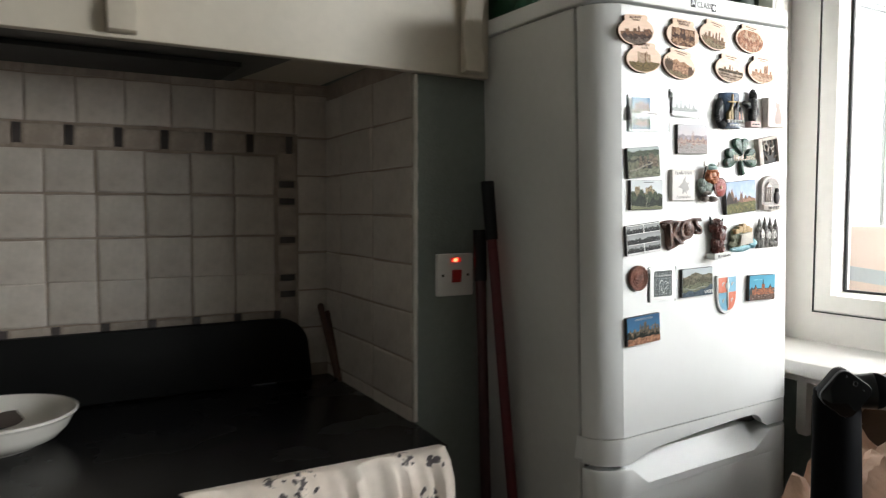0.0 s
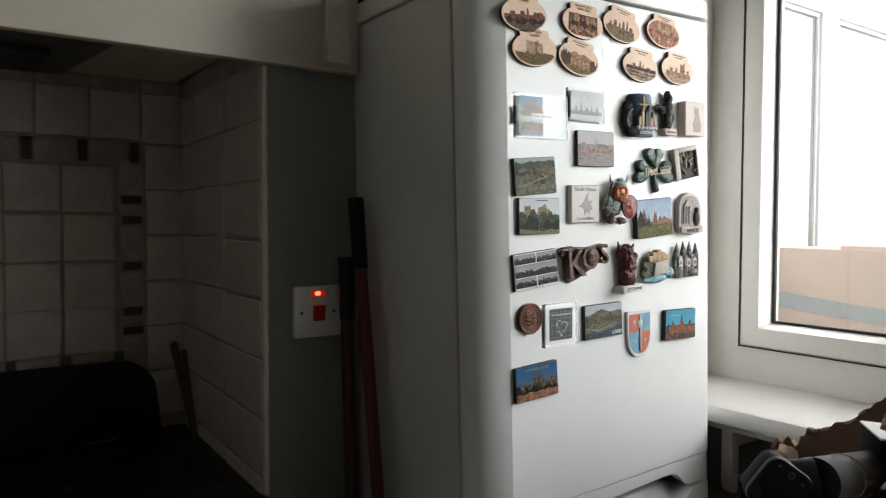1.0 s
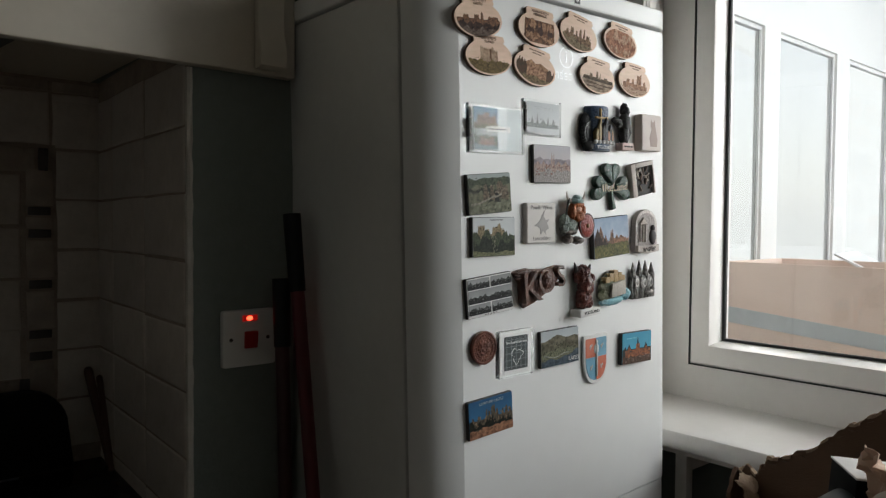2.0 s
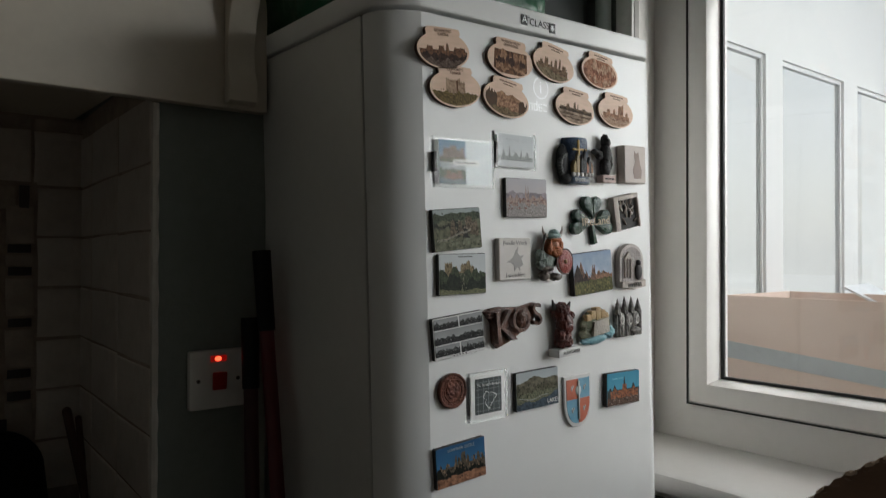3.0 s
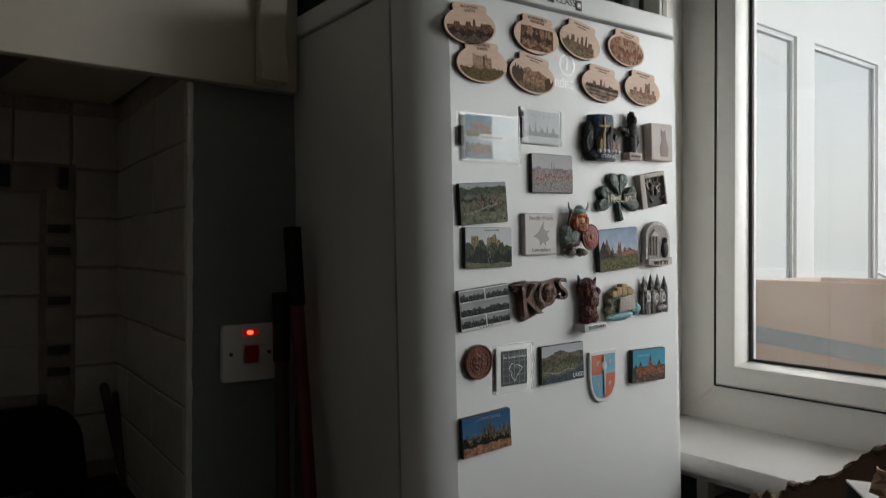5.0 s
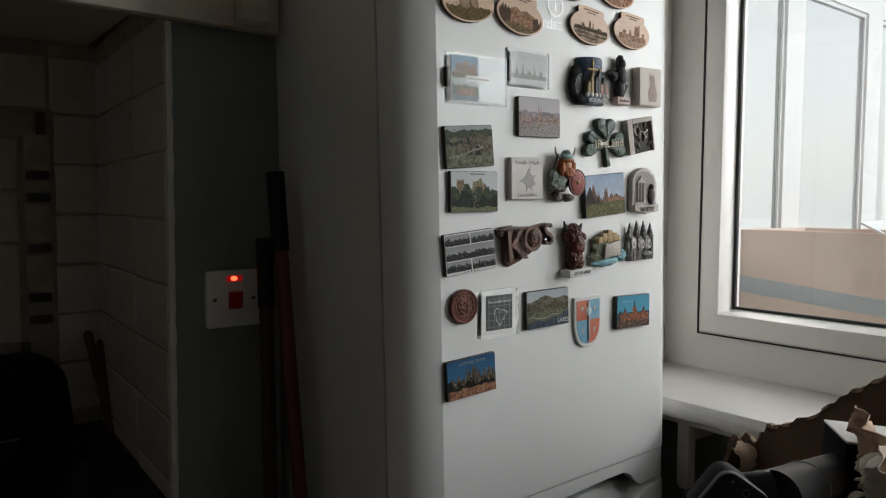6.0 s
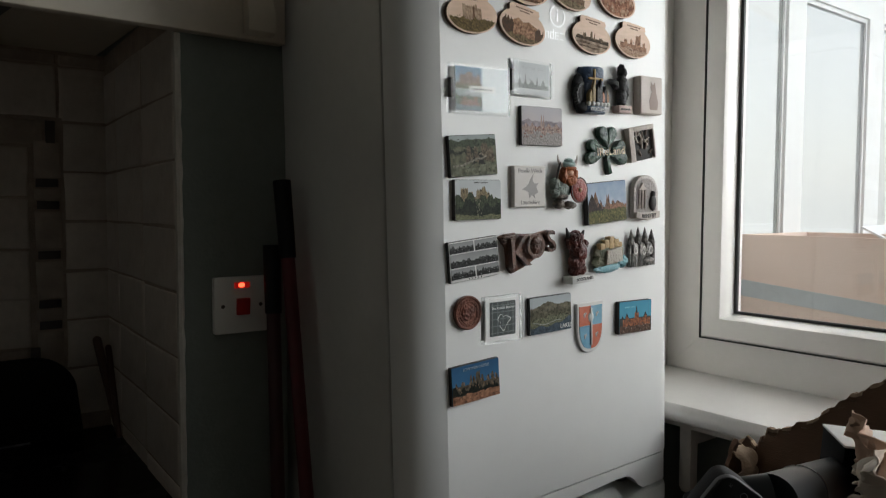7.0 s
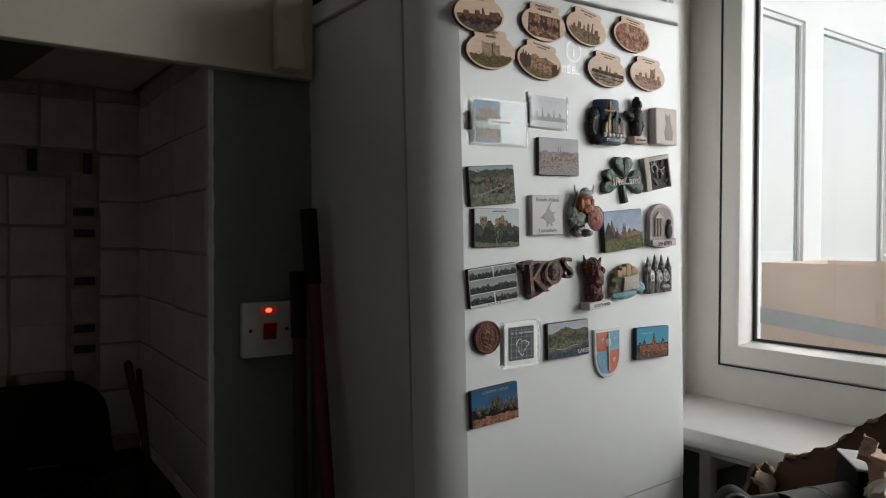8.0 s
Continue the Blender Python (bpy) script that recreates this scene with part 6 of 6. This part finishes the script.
# arched stone relief
wb_ = magnet("arch_magnet", 0.3965, -0.0430, -1, "pale stone arched magnet with a carved abbey window")
arch_o = [(-0.030, -0.032), (0.031, -0.032), (0.031, 0.008)] + [(0.0305 * math.cos(a), 0.008 + 0.026 * math.sin(a)) for a in [math.pi * k / 14 for k in range(1, 14)]] + [(-0.030, 0.008)]
STONE_GREY = shader("grey_stone_resin", (0.56, 0.51, 0.48), 0.65, second=(0.44, 0.40, 0.37), scale=50, **RESIN)
part("slab", prism(arch_o, -0.009, -0.0003, "y", 0.002), STONE_GREY, wb_)
part("recess", prism([(a * 0.80, (b - 0.002) * 0.80 + 0.003) for a, b in arch_o], -0.0096, -0.0088), shader("brown_washed_resin", (0.38, 0.34, 0.32), 0.7, **RESIN), wb_)
for x in (-0.019, -0.012, -0.005):
    part("carved_column", rod((x, -0.0105, -0.019), (x, -0.0105, 0.010), 0.0017, seg=8), STONE_PALE, wb_)
part("carved_gable", prism([(-0.023, 0.010), (-0.001, 0.010), (-0.012, 0.021)], -0.0125, -0.0095, "y", 0.0005, 1), STONE_PALE, wb_)
lump([(0.014, -0.011, 0.004, 0.0045, 0.004, 0.005), (0.014, -0.011, -0.010, 0.008, 0.004, 0.013)], shader("dark_relief_form", (0.05, 0.045, 0.045), 0.6), wb_, "carved_form")
part("scroll", prism([(-0.029, -0.024), (0.0, -0.0275), (0.030, -0.0225), (0.030, -0.0335), (0.0, -0.0375), (-0.029, -0.0335)], -0.0135, -0.0003, "y", 0.0015), STONE_PALE, wb_)
face_text("WHITBY", 0.0095, 0.001, -0.0305, -0.0142, EDGE_DARK, wb_, 2)

# bronze letters with a carved head shape left plain
ks = magnet("letter_magnet", 0.1375, -0.1115, 5, "dark bronze magnet of large cast letters")
BRONZE = shader("dark_bronze_resin", (0.17, 0.07, 0.042), 0.42, second=(0.03, 0.014, 0.010), scale=60, amount=0.9, **RESIN)
part("ground", prism([(-0.048, 0.024), (-0.040, 0.026), (-0.012, 0.024), (0.018, 0.020), (0.044, 0.022), (0.048, 0.004), (0.030, -0.010), (-0.010, -0.024), (-0.030, -0.028), (-0.036, -0.020), (-0.036, 0.008)], -0.006, -0.0003, "y", 0.0015), BRONZE, ks)
for ch, x, z, s in (("K", -0.020, -0.002, 0.060), ("S", 0.041, 0.005, 0.043)):
    w_ = words("letter", ch, s, BRONZE, ks, Matrix.Translation((x, -0.010, z)) @ UP, extrude=0.005)
ob_ = part("letter", arc_strip(0.0120, 0.0170, 0, 360, 36), BRONZE, ks)
ob_.matrix_local = Matrix.Translation((0.013, -0.0125, 0.004)) @ UP
lump([(0.013, -0.009, 0.004, 0.009, 0.006, 0.012), (0.013, -0.010, 0.010, 0.010, 0.006, 0.007)], BRONZE, ks, "carved_form", "", 24, 0.0014, 320)
for k in range(4):
    part("carved_bar", block(-0.046 + 0.0015 * k, -0.022, -0.010, -0.004, 0.0165 + 0.0035 * k - 0.002, 0.0185 + 0.0035 * k - 0.002, 0.0006), BRONZE, ks)

# red-brown beast figurine on a pale label
dg = magnet("figurine_magnet", 0.2320, -0.1240, 2, "glossy red-brown animal figurine magnet on a pale label")
RB = shader("red_brown_resin", (0.13, 0.026, 0.016), 0.3, second=(0.035, 0.010, 0.008), scale=70, amount=0.9, **RESIN)
lump([(0.0, -0.009, 0.020, 0.016, 0.009, 0.014), (0.004, -0.012, 0.004, 0.013, 0.009, 0.014), (0.001, -0.010, -0.012, 0.013, 0.009, 0.014), (-0.004, -0.009, -0.022, 0.007, 0.007, 0.008), (0.010, -0.009, -0.022, 0.007, 0.007, 0.008), (0.016, -0.010, 0.014, 0.006, 0.006, 0.006), (-0.002, -0.014, 0.024, 0.010, 0.006, 0.008)], RB, dg, "beast", "", 30, 0.0022, 260)
part("horn", rod((-0.013, -0.009, 0.026), (-0.017, -0.009, 0.040), 0.004, 0.001, 10), EDGE_DARK, dg)
part("horn", rod((0.014, -0.009, 0.026), (0.020, -0.009, 0.034), 0.004, 0.001, 10), EDGE_DARK, dg)
part("label_plate", block(-0.020, 0.027, -0.0205, -0.0003, -0.0405, -0.0300, 0.0008), WHITE_CARD, dg)
face_text("SCOTLAND", 0.0066, 0.006, -0.0352, -0.0209, EDGE_DARK, dg)

# coloured castle-on-a-rock resin
hs = magnet("resin_magnet", 0.3100, -0.1265, 3, "painted resin magnet of a yellow fortress above blue water")
lump([(0.0, -0.005, 0.0, 0.033, 0.007, 0.022), (-0.008, -0.006, -0.012, 0.030, 0.006, 0.012)], shader("green_rock_paint", (0.09, 0.11, 0.06), 0.5, second=(0.22, 0.18, 0.10), scale=70, **RESIN), hs, "rock", "", 28, 0.002)
lump([(-0.008, -0.008, -0.022, 0.029, 0.006, 0.006), (0.026, -0.008, -0.016, 0.012, 0.006, 0.009)], shader("turquoise_water_paint", (0.16, 0.36, 0.42), 0.3, second=(0.30, 0.50, 0.52), scale=80, **RESIN), hs, "water", "", 26, 0.0016)
YST = shader("yellow_stone_paint", (0.46, 0.32, 0.14), 0.5, second=(0.34, 0.20, 0.09), scale=90, **RESIN)
for x, z, w, h in ((-0.022, 0.012, 0.010, 0.009), (-0.012, 0.015, 0.010, 0.012), (-0.001, 0.016, 0.011, 0.018), (0.010, 0.014, 0.010, 0.012), (0.018, 0.010, 0.008, 0.010)):
    part("tower", block(x - w / 2, x + w / 2, -0.014, -0.004, z - h / 2, z + h / 2, 0.001), YST, hs)
part("front_wall", prism([(-0.018, -0.016), (0.020, -0.014), (0.019, 0.008), (-0.014, 0.005)], -0.0165, -0.006, "y", 0.001), shader("pale_wall_paint", (0.44, 0.40, 0.34), 0.55, second=(0.36, 0.32, 0.26), scale=90, **RESIN), hs)

# pewter-like spired skyline
ox = magnet("resin_magnet", 0.3890, -0.1215, 0, "dark pewter magnet of a spired cathedral front with round letters")
PEWTER = shader("dark_pewter_resin", (0.30, 0.28, 0.26), 0.35, metal=0.3, second=(0.03, 0.028, 0.026), scale=150, amount=1.0, **RESIN)
part("front", block(-0.031, 0.032, -0.008, -0.0003, -0.031, 0.006, 0.001), PEWTER, ox)
for x, h in ((-0.025, 0.024), (-0.008, 0.027), (0.009, 0.026), (0.026, 0.022)):
    part("spire", rod((x, -0.005, 0.004), (x, -0.005, 0.004 + h), 0.0065, 0.0006, 8), PEWTER, ox)
    part("buttress", rod((x, -0.008, -0.030), (x, -0.008, 0.006), 0.003, 0.0025, 8), PEWTER, ox)
SILV = shader("rubbed_silver", (0.50, 0.48, 0.45), 0.35, metal=0.5, scale=60)
for x, z in ((-0.021, -0.004), (0.000, -0.006), (0.017, -0.006)):
    o = part("round_letter", arc_strip(0.0042, 0.0062, 0, 360, 20), SILV, ox)
    o.matrix_local = Matrix.Translation((x, -0.0112, z)) @ UP @ Matrix.Diagonal((0.8, 1.15, 1, 1))
lump([(0.012, -0.010, -0.022, 0.013, 0.004, 0.005), (0.022, -0.010, -0.017, 0.004, 0.004, 0.004)], PEWTER, ox, "carved_form")
for k in range(7):
    part("carved_bar", rod((-0.027 + 0.0085 * k, -0.0085, -0.030), (-0.027 + 0.0085 * k, -0.0085, -0.014), 0.0011, seg=6), SILV, ox)

# coin
cn = magnet("coin_magnet", 0.0330, -0.1865, 0, "round copper coin magnet with a raised rim")
COPPER = shader("dark_copper", (0.15, 0.055, 0.035), 0.32, metal=0.6, second=(0.035, 0.014, 0.010), scale=70, amount=0.9, **RESIN)
coin = lathe([(0.0, 0.0), (0.0215, 0.0), (0.0222, 0.001), (0.0222, 0.006), (0.0212, 0.0068), (0.0196, 0.0066), (0.0188, 0.0056), (0.0148, 0.0056), (0.0142, 0.0062), (0.0136, 0.0056), (0.0, 0.0056)], 44, None, UP)
part("disc", coin, COPPER, cn)
lump([(-0.001, -0.0055, 0.001, 0.0105, 0.0013, 0.0105)], COPPER, cn, "raised_form", "", 32, 0.0009, 420)
for k in range(22):
    a = 2 * math.pi * k / 22
    o = part("rim_mark", block(-0.0011, 0.0011, -0.0003, 0.0003, -0.0013, 0.0013), COPPER, cn)
    o.matrix_local = Matrix.Translation((0.0168 * math.cos(a), -0.0058, 0.0168 * math.sin(a))) @ Matrix.Rotation(-a, 4, "Y")

# heraldic shield
sh_ = magnet("shield_magnet", 0.2690, -0.2340, 0, "white-edged shield magnet in red and blue quarters")


def shield_outline(k):
    pts = [(-0.029 * k, 0.036 * k), (0.029 * k, 0.036 * k), (0.029 * k, 0.0)]
    pts += [(0.029 * k * math.cos(a) ** 0.75, -0.039 * k * math.sin(a)) for a in [math.pi / 2 * i / 9 for i in range(1, 9)]] + [(0.0, -0.039 * k)]
    return pts + [(-x, z) for x, z in pts[2:-1]][::-1]


part("edge", prism(shield_outline(1.0), -0.0045, -0.0003, "y", 0.0008, 1), WHITE_CARD, sh_, "white rim")
inner = shield_outline(0.86)
QR = shader("orange_red_enamel", (0.56, 0.14, 0.075), 0.35, second=(0.62, 0.26, 0.17), scale=90)
QB = shader("light_blue_enamel", (0.15, 0.36, 0.50), 0.35, second=(0.28, 0.48, 0.58), scale=90)


def quarter(sx, top):
    pts = [(0.0, 0.002), (sx * 0.025, 0.002), (sx * 0.025, 0.031), (0.0, 0.031)] if top else [(0.0, 0.0018)] + [(sx * abs(x), z) for x, z in [(0.025, 0.0018)] + [(0.025 * math.cos(a) ** 0.75, -0.0335 * math.sin(a)) for a in [math.pi / 2 * i / 8 for i in range(1, 8)]]] + [(0.0, -0.0335)]
    return prism(pts, -0.0052, -0.0046)


for sx, top, m_ in ((-1, True, QR), (1, True, QB), (-1, False, QB), (1, False, QR)):
    part("quarter", quarter(sx, top), m_, sh_)
lump([(0.0, -0.0055, 0.014, 0.0062, 0.0014, 0.0075)], shader("pale_blue_rosette", (0.55, 0.60, 0.58), 0.35, second=(0.40, 0.47, 0.46), scale=200), sh_, "rosette", "white raised rosette")
part("staff", block(-0.0016, 0.0016, -0.0072, -0.0053, -0.028, 0.028, 0.0005), shader("silver_staff", (0.5, 0.52, 0.5), 0.35, metal=0.4), sh_)
for x, z in ((-0.013, -0.014), (0.013, 0.017), (-0.014, 0.018), (0.012, -0.014)):
    lump([(x, -0.0052, z, 0.0022, 0.0008, 0.0036), (x + 0.003, -0.0052, z + 0.0025, 0.0014, 0.0007, 0.0022)], SILV, sh_, "small_charge", seg=8)

# ---- wall tiles, joints recessed ----
def tile_mesh(name, w, h, t, wob, material, seed):
    """A hand-made tile: slightly uneven outline and a pillowed edge."""
    r = random.Random(seed)
    bm = bmesh.new()
    out = []
    for a, b in ((-1, -1), (0, -1), (1, -1), (1, 0), (1, 1), (0, 1), (-1, 1), (-1, 0)):
        out.append((a * w / 2 + r.uniform(-wob, wob), b * h / 2 + r.uniform(-wob, wob)))
    lay = [(1.0, 0.0), (1.0, -t * 0.55), (0.965, -t * 0.9), (0.90, -t)]
    rows = [[bm.verts.new((x * k, y, z * k)) for x, z in out] for k, y in lay]
    for a, b in zip(rows, rows[1:]):
        for i in range(8):
            bm.faces.new((a[i], a[(i + 1) % 8], b[(i + 1) % 8], b[i]))
    bm.faces.new(rows[-1])
    bmesh.ops.recalc_face_normals(bm, faces=bm.faces)
    me = smooth(mesh_of(bm, name), 50)
    me.materials.append(material)
    return me


def place(name, me, parent, m):
    ob = new(name, me)
    ob.parent = parent
    ob.matrix_local = m
    return ob


bed_n = part("tile_bed", block(-1.60, -0.1085, WALL_Y - 0.006, WALL_Y - 0.0005, 0.90, MZ + 0.05), GROUT, wall_north, "grey-brown grout", sm=False)
SIDE_ANGLE = math.degrees(math.atan2(0.022, 0.515))
FIELD = [tile_mesh("tile", 0.0978, 0.0950, 0.010, 0.0014, TILE, k) for k in range(5)]
RIGHTT = [tile_mesh("tile", 0.0815, 0.0942, 0.010, 0.0012, TILE, 20 + k) for k in range(2)]
UPPER = [tile_mesh("tile", 0.0962, 0.0998, 0.010, 0.0014, TILE, 30 + k) for k in range(3)]
TOPT = tile_mesh("tile", 0.0955, 0.020, 0.010, 0.001, BORDER, 41)
BORD = [tile_mesh("border_tile", 0.0765, 0.046, 0.010, 0.0012, BORDER, 50 + k) for k in range(3)]
DARKT = tile_mesh("mosaic", 0.0165, 0.044, 0.011, 0.0008, DARK_STONE, 60)
DARKH = tile_mesh("mosaic", 0.040, 0.0165, 0.011, 0.0008, DARK_STONE, 61)
BORDV = [tile_mesh("border_tile", 0.047, 0.073, 0.010, 0.0012, BORDER, 70 + k) for k in range(2)]
BORDS = tile_mesh("border_tile", 0.047, 0.022, 0.010, 0.001, BORDER, 74)
rt = random.Random(5)
YT = WALL_Y + 0.0015


def jig(x, z):
    return Matrix.Translation((x + rt.uniform(-0.0008, 0.0008), YT + rt.uniform(-0.0006, 0.0006), z + rt.uniform(-0.0008, 0.0008))) @ Euler((rt.uniform(-0.010, 0.010), rt.uniform(-0.008, 0.008), rt.uniform(-0.010, 0.010))).to_matrix().to_4x4()


EDGE = -0.252
for i in range(9):
    x = EDGE - 0.0505 - 0.1012 * i
    for z in (1.429, 1.3305, 1.232, 1.1395, 1.0):
        if z > 1.05 or i > 6:
            place("tile", rt.choice(FIELD), wall_north, jig(x, z))
for i in range(12):
    x = -0.2 - 0.0492 - 0.0985 * (i - 1)
    if x < -0.11:
        place("tile", rt.choice(UPPER), wall_north, jig(x, 1.583))
        place("tile", TOPT, wall_north, jig(x, 1.6455))
for i in range(8):
    x = -0.215 - 0.0985 * i
    place("mosaic", DARKT, wall_north, jig(x, 1.506))
    place("border_tile", rt.choice(BORD), wall_north, jig(x - 0.0492, 1.504))
    place("mosaic", DARKT, wall_north, jig(x - 0.035, 1.068))
    place("border_tile", rt.choice(BORD), wall_north, jig(x - 0.035 - 0.0492, 1.066))
for z in (1.407, 1.365, 1.269, 1.173, 1.131):
    place("mosaic", DARKH, wall_north, jig(-0.2215, z))
for z in (1.317, 1.221):
    place("border_tile", BORDV[0], wall_north, jig(-0.2215, z))
place("border_tile", BORDV[1], wall_north, jig(-0.2215, 1.452))
place("border_tile", BORDS, wall_north, jig(-0.2215, 1.386))
place("border_tile", BORDS, wall_north, jig(-0.2215, 1.152))
place("border_tile", BORDV[1], wall_north, jig(-0.2215, 1.084))
ZR = [0.993 + 0.097 * k for k in range(7)]
for z in ZR:
    place("tile", rt.choice(RIGHTT), wall_north, jig(-0.1525, z))

pier = bpy.data.objects["wall_pier"]
SIDE_M = Matrix.Translation((PIER_X0, 0, 0)) @ Matrix.Rotation(radians(-SIDE_ANGLE), 4, "Z") @ Matrix.Rotation(radians(-90), 4, "Z")
sb = part("tile_bed", block(-0.512, -0.002, -0.006, -0.0005, 0.90, MZ + 0.05), GROUT, pier, "grey-brown grout", sm=False)
sb.matrix_local = SIDE_M
SIDET = [tile_mesh("tile", 0.1990, 0.0945, 0.010, 0.0013, TILE, 80 + k) for k in range(4)]
SIDEH = [tile_mesh("tile", 0.1050, 0.0945, 0.010, 0.0013, TILE, 90 + k) for k in range(2)]
for k in range(8):
    z = 0.8965 + 0.097 * k
    for a, me in ((-0.1035, SIDET), (-0.3045, SIDET), (-0.458, SIDEH)):
        o = place("tile", rt.choice(me), pier, SIDE_M @ Matrix.Translation((a, 0.0015 + rt.uniform(-0.0006, 0.0006), z)) @ Euler((rt.uniform(-0.008, 0.008), 0, rt.uniform(-0.006, 0.006))).to_matrix().to_4x4())
# rough bead of white filler along the corner
bead = bmesh.new()
prev = None
for k in range(60):
    z = 0.921 + (MZ - 0.923) * k / 59
    w = 0.0055 + 0.0022 * noise.noise(Vector((0, 0, z * 40)))
    ring = [bead.verts.new((PIER_X0 - 0.008 + 0.004 + w * math.cos(a), -0.004 + w * math.sin(a), z)) for a in [2 * math.pi * j / 8 for j in range(8)]]
    if prev:
        for j in range(8):
            bead.faces.new((prev[j], prev[(j + 1) % 8], ring[(j + 1) % 8], ring[j]))
    prev = ring
bmesh.ops.recalc_face_normals(bead, faces=bead.faces)
part("corner_bead", bead, shader("white_filler", (0.62, 0.58, 0.52), 0.7, second=(0.45, 0.40, 0.34), scale=25, bump=0.4), pier, "rough white corner bead")

# stand each thing's origin at the foot of its parts
bpy.context.view_layer.update()
for ob in [o for o in scene.objects if o.type == "EMPTY" and o.parent is None and o.matrix_world.translation.length < 1e-6]:
    pts = [c.matrix_world @ Vector(b) for c in ob.children_recursive if c.type == "MESH" for b in c.bound_box]
    foot = Vector([(min(p[i] for p in pts) + max(p[i] for p in pts)) / 2 for i in (0, 1)] + [min(p[2] for p in pts)])
    ob.location = foot
    for c in ob.children:
        c.matrix_local = Matrix.Translation(-foot) @ c.matrix_local
